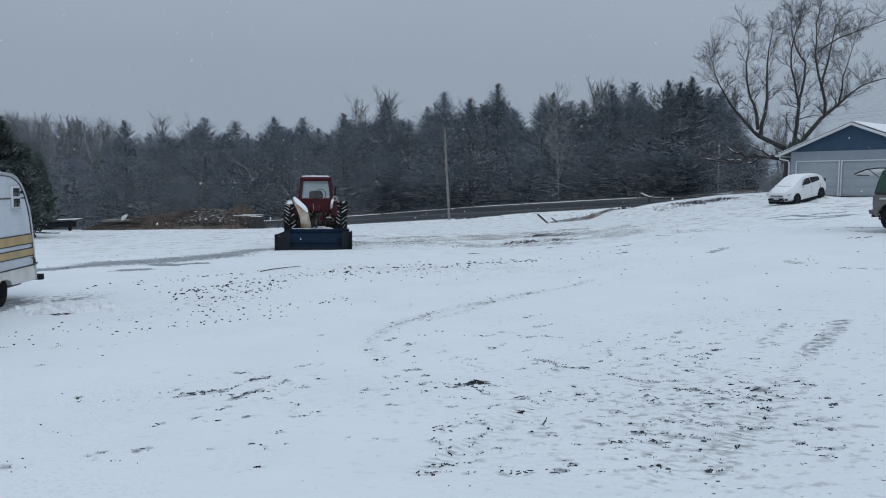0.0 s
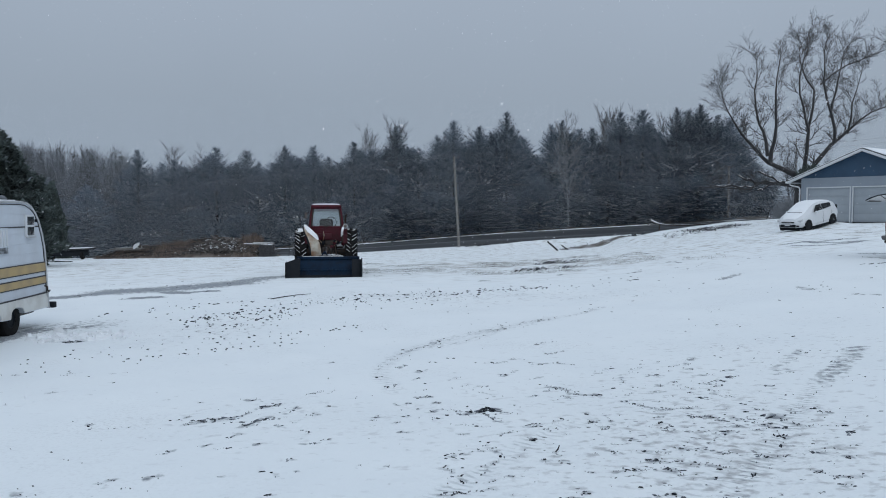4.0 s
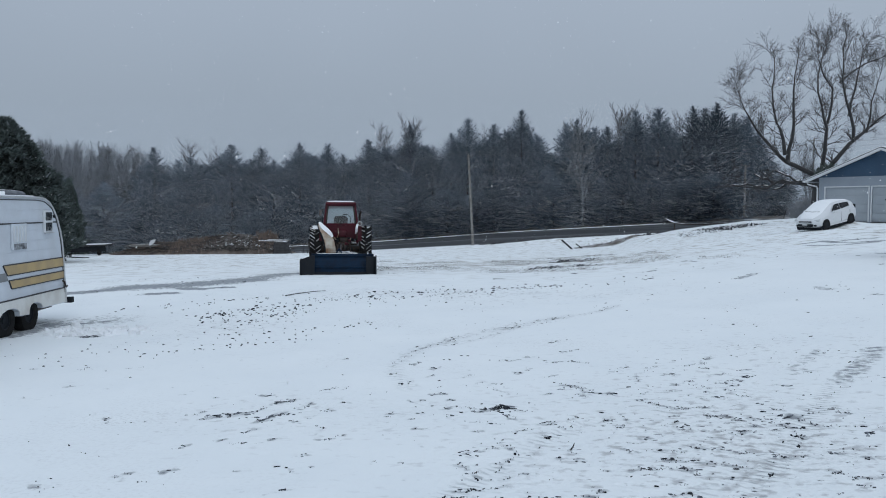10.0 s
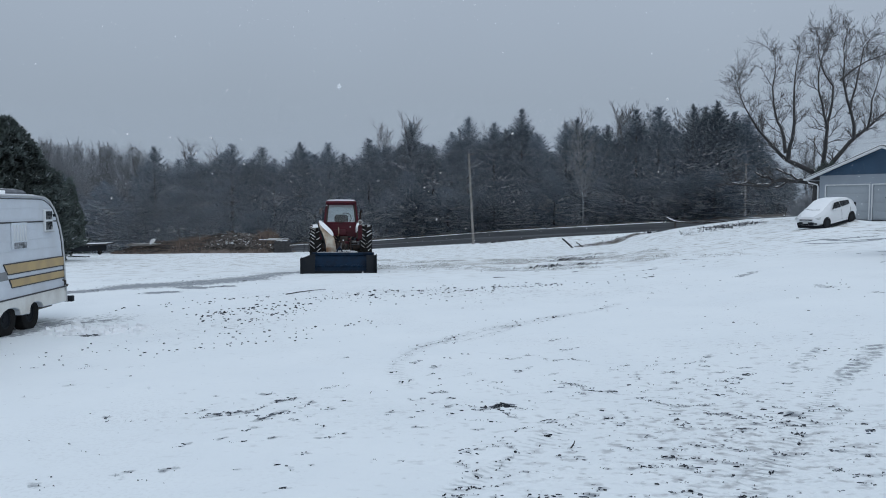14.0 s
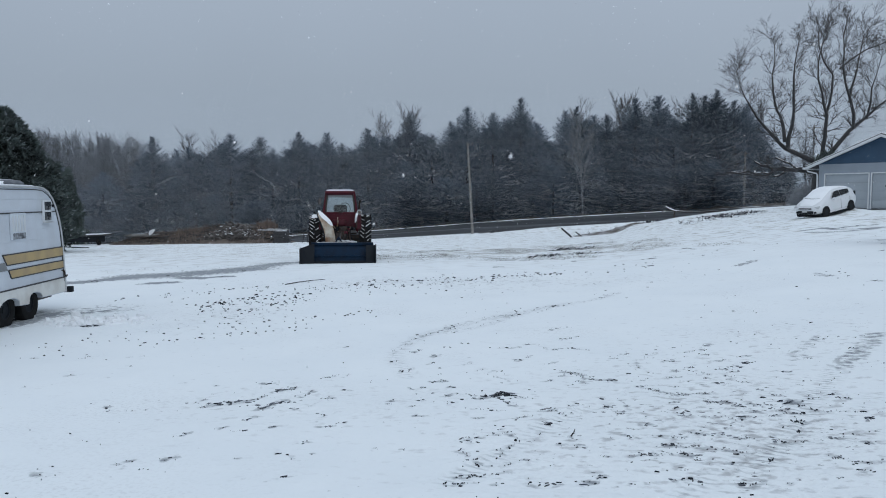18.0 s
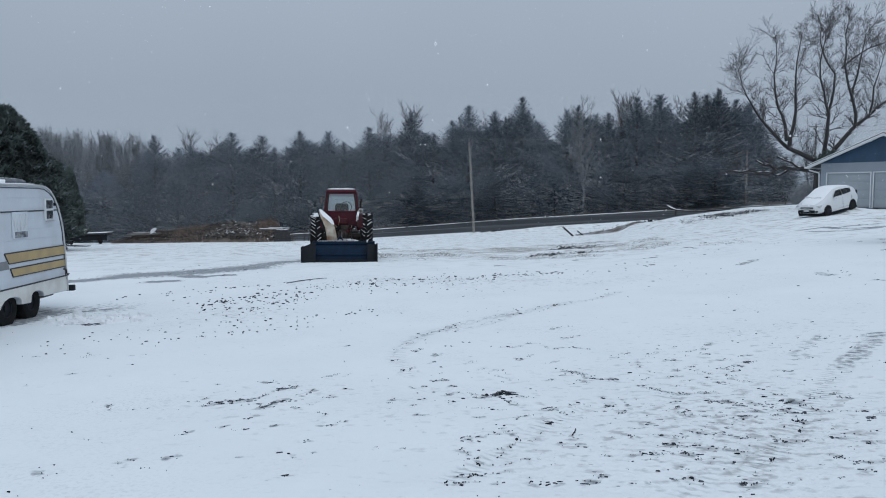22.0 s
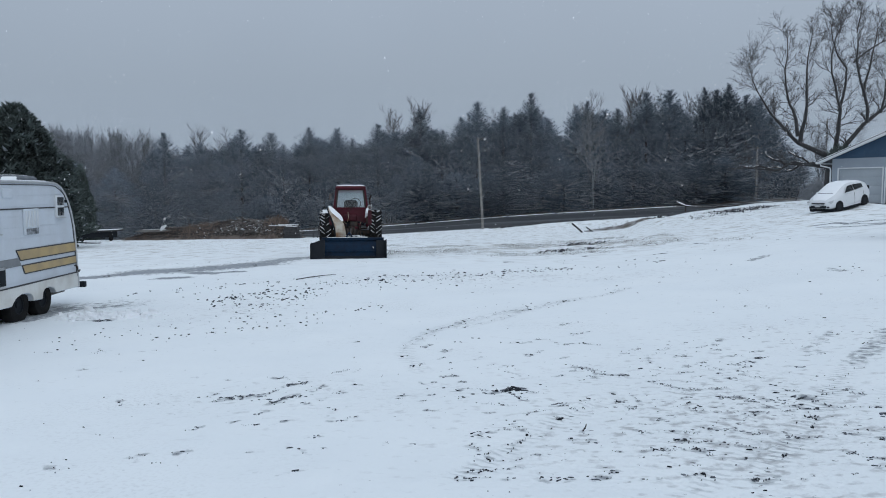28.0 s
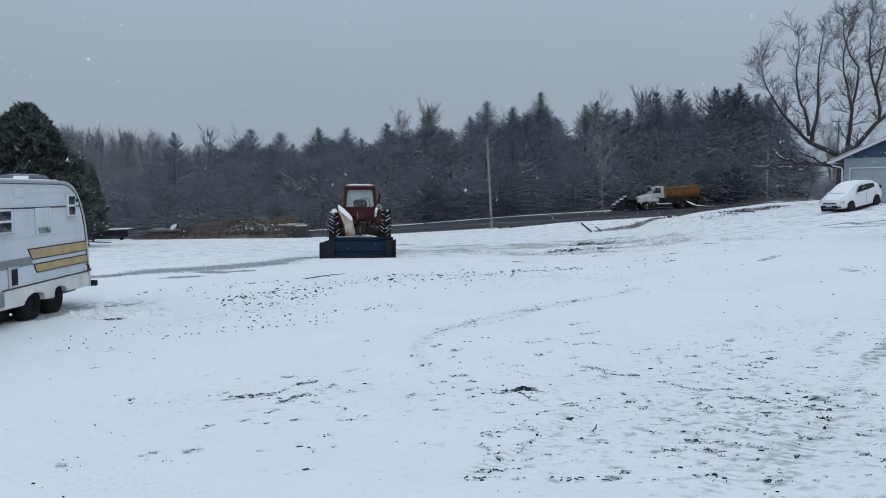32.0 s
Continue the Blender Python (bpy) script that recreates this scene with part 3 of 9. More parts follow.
trail(5, 0.040, (1.10, 5.75), (1.19, 5.80))
trail(2, 0.017, (0.41, 5.78), (0.44, 5.76))
trail(3, 0.019, (0.66, 6.32), (0.74, 6.32))
trail(2, 0.030, (1.06, 6.70), (1.10, 6.70))
trail(2, 0.030, (1.18, 6.67), (1.23, 6.69))
trail(4, 0.010, (1.18, 6.93), (1.23, 6.81))
trail(4, 0.019, (0.20, 6.35), (0.34, 6.21))
trail(3, 0.014, (0.51, 6.21), (0.60, 6.24))
trail(4, 0.015, (0.50, 6.52), (0.65, 6.75))
trail(3, 0.039, (0.99, 10.30), (1.07, 10.22))
trail(3, 0.024, (1.14, 10.37), (1.27, 10.55))
trail(2, 0.034, (0.88, 11.16), (1.02, 11.20))
trail(4, 0.035, (1.26, 11.42), (1.41, 11.50))
trail(4, 0.017, (0.96, 11.04), (1.19, 11.24))
trail(3, 0.038, (1.81, 12.73), (1.93, 12.67))
trail(3, 0.020, (1.99, 12.83), (2.25, 12.92))
trail(4, 0.036, (1.83, 11.76), (1.98, 11.89))
trail(4, 0.027, (2.01, 11.89), (2.21, 12.07))
trail(3, 0.033, (1.92, 11.00), (2.03, 10.95))
trail(3, 0.033, (1.58, 10.94), (1.76, 11.05))
trail(9, 0.043, (1.60, 9.54), (1.70, 9.50), (1.77, 9.26))
trail(3, 0.035, (1.68, 9.15), (1.73, 9.00))
trail(4, 0.021, (1.22, 9.13), (1.36, 9.16))
trail(3, 0.022, (1.51, 9.70), (1.57, 9.60))
trail(3, 0.023, (1.37, 10.01), (1.58, 10.14))
trail(7, 0.029, (1.01, 7.77), (1.12, 7.79), (1.20, 7.83))
trail(4, 0.017, (1.20, 7.68), (1.28, 7.62))
trail(3, 0.018, (1.33, 7.91), (1.46, 7.99))
trail(6, 0.012, (0.30, 7.85), (0.68, 7.75))
trail(5, 0.011, (0.71, 7.45), (0.93, 7.59))
trail(3, 0.022, (0.66, 9.65), (0.78, 9.69))
trail(3, 0.015, (0.41, 9.69), (0.52, 9.78))
trail(3, 0.014, (0.58, 9.53), (0.84, 9.22))
trail(9, 0.028, (1.71, 9.38), (1.89, 9.19), (2.05, 9.13))
trail(2, 0.049, (2.09, 9.15), (2.10, 9.10))
trail(4, 0.034, (2.28, 8.81), (2.36, 8.72))
trail(12, 0.027, (2.37, 8.64), (2.47, 8.53), (2.66, 8.32))
trail(8, 0.013, (2.66, 8.32), (3.10, 8.50))
trail(3, 0.033, (2.91, 8.42), (2.99, 8.44))
trail(4, 0.012, (1.94, 8.23), (1.98, 7.80))
trail(4, 0.030, (1.74, 7.94), (1.81, 7.87))
trail(4, 0.036, (1.79, 7.71), (1.85, 7.72))
trail(3, 0.023, (1.95, 7.25), (2.03, 7.29))
trail(3, 0.024, (2.42, 7.55), (2.50, 7.65))
trail(7, 0.012, (2.42, 7.55), (2.93, 7.38))
trail(6, 0.036, (2.88, 7.31), (2.98, 7.39), (3.08, 7.44))
trail(4, 0.027, (1.72, 6.95), (1.79, 6.86))
trail(9, 0.022, (1.92, 6.89), (2.14, 6.91), (2.26, 6.87))
trail(3, 0.033, (2.36, 6.94), (2.45, 6.95))
trail(4, 0.022, (2.50, 6.89), (2.66, 6.90))
trail(5, 0.022, (2.71, 6.81), (2.85, 6.80))
trail(5, 0.016, (2.27, 6.97), (2.37, 6.95))
trail(10, 0.031, (1.93, 6.64), (2.07, 6.60), (2.21, 6.59))
trail(2, 0.026, (2.26, 6.62), (2.27, 6.59))
trail(3, 0.042, (2.33, 6.57), (2.39, 6.58))
trail(8, 0.016, (2.39, 6.55), (2.53, 6.49), (2.64, 6.41))
trail(6, 0.025, (1.72, 6.41), (1.78, 6.40))
trail(5, 0.030, (1.82, 6.42), (1.86, 6.39))
trail(6, 0.015, (1.57, 6.38), (2.01, 6.40))
trail(4, 0.040, (2.10, 6.35), (2.16, 6.42))
trail(2, 0.020, (2.13, 6.29), (2.13, 6.26))
trail(3, 0.020, (1.32, 6.37), (1.42, 6.40))
trail(2, 0.020, (2.08, 6.48), (2.11, 6.46))
trail(3, 0.015, (2.37, 6.17), (2.46, 6.18))
trail(11, 0.032, (2.88, 8.02), (2.98, 8.01), (3.08, 8.00))
trail(4, 0.038, (3.10, 7.87), (3.17, 7.84))
trail(5, 0.038, (3.29, 7.91), (3.37, 7.82))
trail(6, 0.032, (3.37, 7.82), (3.49, 7.63))
trail(2, 0.026, (2.71, 8.36), (2.74, 8.39))
trail(3, 0.037, (3.20, 7.63), (3.23, 7.62))
trail(5, 0.018, (3.28, 7.48), (3.38, 7.45))
trail(5, 0.025, (3.48, 7.55), (3.67, 7.51))
trail(5, 0.066, (3.72, 7.90), (3.79, 7.96))
trail(8, 0.019, (3.76, 7.85), (3.81, 7.70), (3.86, 7.57))
trail(8, 0.013, (3.85, 7.55), (4.11, 7.49))
trail(5, 0.034, (4.28, 8.04), (4.36, 7.96))
trail(2, 0.035, (4.34, 8.17), (4.36, 8.16))
trail(6, 0.030, (3.43, 7.25), (3.54, 7.26), (3.65, 7.30))
trail(2, 0.024, (3.47, 7.17), (3.50, 7.17))
trail(8, 0.022, (3.00, 6.70), (3.15, 6.64), (3.30, 6.69))
trail(4, 0.028, (3.50, 6.74), (3.62, 6.70))
trail(4, 0.028, (3.75, 6.58), (3.78, 6.50))
trail(4, 0.038, (4.16, 7.27), (4.22, 7.24))
trail(8, 0.026, (3.26, 6.27), (3.32, 6.24), (3.36, 6.16))
trail(10, 0.021, (3.37, 6.10), (3.48, 6.07), (3.67, 6.11))
trail(4, 0.025, (3.34, 5.88), (3.40, 5.92))
trail(3, 0.018, (3.95, 6.80), (4.03, 6.86))
trail(5, 0.013, (4.12, 7.51), (4.41, 7.42))
trail(2, 0.032, (4.20, 7.47), (4.23, 7.45))
trail(3, 0.015, (3.10, 5.77), (3.13, 5.75))
trail(2, 0.019, (2.67, 5.72), (2.68, 5.72))
trail(5, 0.023, (1.23, 5.90), (1.31, 5.90))
trail(2, 0.022, (1.46, 5.76), (1.50, 5.75))
trail(1, 0.018, (1.59, 5.76), (1.60, 5.76))
trail(5, 0.042, (1.95, 5.84), (2.01, 5.87))
trail(2, 0.023, (1.83, 5.84), (1.84, 5.83))
trail(8, 0.023, (2.30, 5.75), (2.42, 5.72), (2.53, 5.79))
trail(4, 0.010, (1.49, 6.06), (2.41, 6.05))
trail(6, 0.048, (3.93, 9.91), (4.03, 9.89), (4.08, 9.84))
trail(4, 0.039, (3.79, 9.73), (3.86, 9.68))
trail(3, 0.038, (3.65, 9.46), (3.71, 9.39))
trail(5, 0.038, (3.56, 9.57), (3.67, 9.59))
trail(3, 0.042, (3.24, 8.85), (3.28, 8.82))
trail(2, 0.029, (3.24, 9.10), (3.27, 9.16))
trail(3, 0.030, (2.92, 9.47), (3.02, 9.55))
trail(4, 0.023, (3.11, 9.64), (3.26, 9.75))
trail(4, 0.022, (3.22, 9.53), (3.31, 9.27))
trail(5, 0.029, (3.50, 9.21), (3.57, 9.11))
trail(6, 0.014, (3.44, 9.05), (3.68, 8.81))
trail(4, 0.031, (4.22, 9.45), (4.36, 9.33))
trail(3, 0.025, (4.04, 10.24), (4.22, 10.31))
trail(4, 0.033, (3.61, 10.40), (3.71, 10.42))
trail(6, 0.025, (3.36, 10.55), (3.82, 10.83))
trail(3, 0.035, (3.80, 10.92), (4.02, 11.17))
trail(3, 0.024, (2.98, 10.06), (3.19, 10.10))
trail(3, 0.024, (2.76, 10.26), (2.90, 10.32))
trail(3, 0.025, (2.95, 10.50), (3.09, 10.60))
trail(3, 0.020, (2.69, 8.72), (2.71, 8.69))
trail(2, 0.021, (2.45, 9.07), (2.51, 9.18))
trail(3, 0.022, (2.77, 9.13), (2.93, 9.17))
trail(2, 0.028, (3.61, 8.48), (3.66, 8.50))
trail(2, 0.027, (3.68, 8.23), (3.70, 8.20))
trail(3, 0.024, (3.56, 9.97), (3.90, 10.09))
trail(2, 0.029, (4.31, 8.84), (4.31, 8.81))
trail(3, 0.025, (4.66, 9.92), (4.91, 10.03))
trail(2, 0.019, (2.47, 8.01), (2.55, 8.05))
trail(4, 0.012, (2.28, 7.66), (2.43, 7.78))
trail(3, 0.023, (2.61, 10.10), (2.55, 9.67))
trail(3, 0.024, (2.28, 10.20), (2.56, 10.55))
trail(14, 0.075, (-6.98, 14.02), (-6.89, 14.63))
trail(10, 0.065, (-6.48, 14.46), (-5.96, 14.22))
trail(10, 0.075, (-6.57, 13.61), (-6.28, 13.65))
trail(6, 0.055, (-6.89, 14.63), (-6.48, 14.46))


def along(pts, x, y):
    """Distance from (x, y) to a chain of points, and the way along it."""
    best, way, run = np.full(np.shape(x), 1e9), np.zeros(np.shape(x)), 0.0
    for (ax, ay), (bx, by) in zip(pts, pts[1:]):
        dx, dy = bx - ax, by - ay
        L = max(0.004, math.hypot(dx, dy))
        t = np.clip(((x - ax) * dx + (y - ay) * dy) / (L * L), 0, 1)
        d = np.hypot(x - ax - t * dx, y - ay - t * dy)
        way = np.where(d < best, run + t * L, way)
        best = np.minimum(best, d)
        run += L
    return best, way


def spaced(marks):
    """Grid lines with a step of their own in each stretch: (from, to, step)."""
    out = []
    for a, b, s in marks:
        n = max(1, round((b - a) / s))
        out += [a + (b - a) * i / n for i in range(n)]
    return out + [marks[-1][1]]


def snow_ground():
    xs = spaced([(-3000, -400, 300), (-400, -80, 40), (-80, -24, 4), (-24, -12, 0.6), (-12, -5, 0.16), (-5, -3, 0.07), (-3, 6, 0.045), (6, 7, 0.07), (7, 18, 0.16), (18, 26, 0.4), (26, 34, 0.8), (34, 80, 4), (80, 400, 40), (400, 3000, 300)])
    ys = spaced([(-3000, -200, 300), (-200, -10, 12), (-10, 4, 0.7), (4, 5, 0.07), (5, 9.4, 0.045), (9.4, 12, 0.07), (12, 24, 0.14), (24, 40, 0.3), (40, 66, 0.7), (66, 104, 1.0), (104, 200, 8), (200, 3000, 350)])
    X, Y = np.meshgrid(xs, ys)
    near = (X > -16) & (X < 22) & (Y > 3) & (Y < 44)
    px, py = X[near], Y[near]
    wear_shade, tread, lane = np.zeros(X.shape), np.zeros(X.shape), np.zeros(X.shape)
    w0, t0, l0 = np.zeros(px.shape), np.zeros(px.shape), np.zeros(px.shape)
    for kind, half, bare, pts in MARKS:
        d, way = along(pts, px, py)
        if kind == "tread":
            hit = np.clip(1.4 - d / half, 0, 1)
            l0 = np.where(hit > t0, way, l0)
            t0 = np.maximum(t0, hit * bare)
        elif kind == "smear":
            w0 = np.maximum(w0, bare * np.clip(1.35 - d / half, 0, 1))
        else:
            w0 = np.maximum(w0, 0.85 * bare * np.clip(1.4 - d / half, 0, 1))
    wear_shade[near], tread[near], lane[near] = w0, t0, l0
    Z = np.array([ground_z(x, y) for x, y in zip(X.ravel(), Y.ravel())]).reshape(X.shape)
    rough = np.array([noise.fractal(Vector((x * 0.35, y * 0.35, 0)), 0.9, 2.0, 4) if abs(x) < 90 and -15 < y < 83 else 0.0 for x, y in zip(X.ravel(), Y.ravel())]).reshape(X.shape)
    lump = np.array([noise.noise(Vector((x * 3.1, y * 3.1, 4))) if -14 < x < 20 and 3.5 < y < 45 else 0.0 for x, y in zip(X.ravel(), Y.ravel())]).reshape(X.shape)
    Z = Z + 0.035 * rough + 0.008 * lump - 0.002 * np.minimum(wear_shade, 1) - 0.006 * tread
    # low banks of earth by the ditch and under the heap of brush
    for cx, cy, rx, ry, h in ((5.2, 33.0, 2.2, 0.8, 0.12),):
        Z = Z + h * np.exp(-((X - cx) / rx) ** 2 - ((Y - cy) / ry) ** 2) * (1 + 0.35 * rough)
    nx, ny = len(xs), len(ys)
    verts = np.stack([X.ravel(), Y.ravel(), Z.ravel()], 1)
    idx = np.arange(nx * ny).reshape(ny, nx)
    faces = np.stack([idx[:-1, :-1].ravel(), idx[:-1, 1:].ravel(), idx[1:, 1:].ravel(), idx[1:, :-1].ravel()], 1)
    me = bpy.data.meshes.new("ground")
    me.vertices.add(len(verts))
    me.vertices.foreach_set("co", verts.ravel())
    me.loops.add(faces.size)
    me.loops.foreach_set("vertex_index", faces.ravel().astype(np.int32))
    me.polygons.add(len(faces))
    me.polygons.foreach_set("loop_start", np.arange(0, faces.size, 4, dtype=np.int32))
    me.update()
    me.validate()
    at = me.attributes.new("wear_shade", "FLOAT", "POINT")
    at.data.foreach_set("value", wear_shade.ravel().astype(np.float32))
    for key, field in (("tread", tread), ("lane", lane)):
        at = me.attributes.new(key, "FLOAT", "POINT")
        at.data.foreach_set("value", field.ravel().astype(np.float32))
    # where wheels and boots have churned the snow most
    churn = 1.0 * np.exp(-((X - 2.6) / 2.4) ** 2 - ((Y - 6.9) / 2.4) ** 2) + 0.6 * np.exp(-((X + 1.9) / 1.3) ** 2 - ((Y - 8.2) / 0.9) ** 2) + 0.8 * np.exp(-((Y - 20.2 + 0.12 * X) / 1.8) ** 2 - (X / 7.0) ** 2)
    churn += 0.7 * np.exp(-((X + 4.1) / 1.7) ** 2 - ((Y - 15.2) / 2.8) ** 2) + 0.5 * np.exp(-((X - 5.5) / 4.0) ** 2 - ((Y - 11.0) / 3.0) ** 2) + 1.0 * np.exp(-((X - 4.0) / 6.0) ** 2 - ((Y - 36.0) / 5.0) ** 2)
    at = me.attributes.new("churn", "FLOAT", "POINT")
    at.data.foreach_set("value", np.clip(churn, 0, 1).ravel().astype(np.float32))
    me.shade_smooth()
    me.materials.append(ground_material())
    return tagged(new("ground", me), "thin fresh snow over frozen gravel and dead grass", "ground", kind="structure")


def ground_material():
    """Thin snow, worn through to gravel and dead grass in tracks, on banks and in scattered spots."""
    m = bpy.data.materials.new("thin_snow_on_gravel")
    m.use_nodes = True
    n, l = m.node_tree.nodes, m.node_tree.links
    b = n["Principled BSDF"]
    b.inputs["Roughness"].default_value, b.inputs["Specular IOR Level"].default_value = 0.85, 0.2
    co = n.new("ShaderNodeTexCoord")

    def nz(scale, detail=4.0, stretch=None):
        t = n.new("ShaderNodeTexNoise")
        t.inputs["Scale"].default_value, t.inputs["Detail"].default_value = scale, detail
        if stretch:
            mp = n.new("ShaderNodeMapping")
            mp.inputs["Scale"].default_value = stretch
            l.new(co.outputs["Object"], mp.inputs["Vector"])
            l.new(mp.outputs[0], t.inputs["Vector"])
        else:
            l.new(co.outputs["Object"], t.inputs["Vector"])
        return t.outputs["Fac"]

    def op(kind, a, c):
        t = n.new("ShaderNodeMath")
        t.operation = kind
        for i, v in enumerate((a, c)):
            if isinstance(v, (int, float)):
                t.inputs[i].default_value = v
            else:
                l.new(v, t.inputs[i])
        return t.outputs[0]

    def rng(v, lo, hi, a=0.0, c=1.0):
        t = n.new("ShaderNodeMapRange")
        for k, q in (("From Min", lo), ("From Max", hi), ("To Min", a), ("To Max", c)):
            t.inputs[k].default_value = q
        l.new(v, t.inputs["Value"])
        return t.outputs[0]

    def blend(f, a, c):
        t = n.new("ShaderNodeMix")
        t.data_type = "RGBA"
        for i, v in ((0, f), (6, a), (7, c)):
            if isinstance(v, tuple):
                t.inputs[i].default_value = (*v, 1)
            else:
                l.new(v, t.inputs[i])
        return t.outputs[2]

    def attr(key):
        t = n.new("ShaderNodeAttribute")
        t.attribute_name = key
        return t.outputs["Fac"]

    wear_shade, churn, tread = attr("wear_shade"), attr("churn"), attr("tread")
    # worn through or painted as shade where mask plus broken noise passes a limit
    bare = rng(op("ADD", wear_shade, op("MULTIPLY", op("SUBTRACT", nz(9.0, 6.0), 0.5), 2.2)), 0.42, 0.92)
    # bars pressed by a tyre, thin and grey, relief shade in the colour
    bars = op("SINE", op("ADD", op("MULTIPLY", attr("lane"), 62.0), op("MULTIPLY", nz(6.0, 3.0), 9.0)), 0.0)
    press = op("MULTIPLY", rng(op("ADD", op("MULTIPLY", bars, 0.40), op("MULTIPLY", op("SUBTRACT", nz(14.0, 4.0), 0.5), 1.3)), 0.0, 0.7), op("MULTIPLY", tread, rng(nz(2.6, 3.0), 0.34, 0.56)))
    # thin places, where gravel just shows through as grey
    thin = op("MULTIPLY", rng(nz(0.45, 5.0), 0.50, 0.72), rng(nz(26.0, 3.0), 0.50, 0.72))
    lot = op("ADD", op("MULTIPLY", churn, 0.115), op("MULTIPLY", op("SUBTRACT", nz(0.9, 4.0), 0.5), 0.14))
    specks = rng(op("ADD", nz(13.0, 5.0, (0.75, 1.3, 1)), lot), 0.75, 0.80)
    # grey flecks for scuffed snow, and for shade painted into its dimples
    scuff = op("MULTIPLY", rng(op("ADD", nz(8.0, 6.0, (0.8, 1.2, 1)), lot), 0.63, 0.77), op("ADD", op("MULTIPLY", churn, 0.62), 0.10))
    # tufts on the far field
    sp = n.new("ShaderNodeSeparateXYZ")
    l.new(co.outputs["Object"], sp.inputs[0])
    far = rng(sp.outputs["Y"], 22.0, 34.0)
    grass = op("MULTIPLY", op("MULTIPLY", rng(op("ADD", nz(2.6, 7.0, (0.6, 1.4, 1)), op("MULTIPLY", churn, 0.07)), 0.53, 0.65), far), 0.72)
    snow = blend(nz(0.7, 4.0), (0.795, 0.835, 0.855), (0.875, 0.905, 0.91))
    dirt = blend(nz(30.0, 4.0), (0.024, 0.028, 0.034), (0.085, 0.092, 0.10))
    grit = blend(nz(24.0, 4.0), (0.078, 0.087, 0.098), (0.34, 0.368, 0.40))
    straw = blend(nz(8.0, 4.0), (0.20, 0.17, 0.12), (0.42, 0.40, 0.36))
    col = blend(op("MULTIPLY", thin, 0.38), snow, (0.42, 0.42, 0.43))
    col = blend(scuff, col, (0.36, 0.36, 0.37))
    col = blend(grass, col, straw)
    col = blend(op("MULTIPLY", press, 0.95), col, grit)
    col = blend(op("MULTIPLY", bare, 0.85), col, grit)
    litter = blend(nz(3.0, 5.0), (0.055, 0.05, 0.046), (0.16, 0.15, 0.14))
    col = blend(rng(op("ADD", sp.outputs["Y"], op("MULTIPLY", nz(0.6, 3.0), 1.2)), 97.4, 98.0), col, litter)
    col = blend(op("MULTIPLY", specks, 0.85), col, dirt)
    l.new(col, b.inputs["Base Color"])
    bu = n.new("ShaderNodeBump")
    bu.inputs["Strength"].default_value, bu.inputs["Distance"].default_value = 0.8, 0.05
    l.new(op("ADD", op("MULTIPLY", nz(11.0, 6.0), op("ADD", op("MULTIPLY", churn, 1.0), 0.22)), op("ADD", op("MULTIPLY", bare, -0.4), op("MULTIPLY", press, -0.40))), bu.inputs["Height"])
    l.new(bu.outputs[0], b.inputs["Normal"])
    return m


snow_ground()


def strip(name, near, far, lift, material, x0, x1, dx, label, category):
    """A ribbon along the road, with a skirt so that it has thickness."""
    verts, faces = [], []
    n = round((x1 - x0) / dx)
    for i in range(n + 1):
        x = x0 + (x1 - x0) * i / n
        for y in (near, far):
            z = road_z(x) + road_rise(x) * (y - ROAD_NEAR) / (ROAD_FAR - ROAD_NEAR) + lift
            verts += [(x, y, z), (x, y, z - 0.12)]
    for i in range(n):
        a, c = 4 * i, 4 * i + 4
        faces += [(a, c, c + 2, a + 2), (a, a + 1, c + 1, c), (a + 2, c + 2, c + 3, a + 3)]
    return tagged(raw(name, verts, faces, material, smooth=False), label, category, kind="structure")


strip("road", ROAD_NEAR + 0.3, ROAD_FAR - 0.3, 0.0, ASPHALT, -240, 420, 6, "wet dark asphalt country road climbing a grade", "road")


# ---- garage and house wing ----
def lap_boards(parent, mat_, spans, z0, z1, face, gap=0.11, name="siding_board"):
    """Horizontal lapped boards on a wall that looks along -y; spans(z) gives the stretches of each course."""
    k = round((z1 - z0) / gap)
    for i in range(k):
        za, zb = z0 + (z1 - z0) * i / k, z0 + (z1 - z0) * (i + 1) / k
        for a, c, a2, c2 in spans(za, zb):
            bm = B()
            v = [bm.verts.new(p) for p in ((a, face - 0.018, za), (c, face - 0.018, za), (c2, face - 0.004, zb), (a2, face - 0.004, zb),
                                           (a, face, za), (c, face, za), (c2, face, zb), (a2, face, zb))]
            for f in ((0, 1, 2, 3), (4, 5, 1, 0), (1, 5, 6, 2), (4, 0, 3, 7)):
                bm.faces.new([v[q] for q in f])
            part(name, bm, mat_, parent, smooth=False)


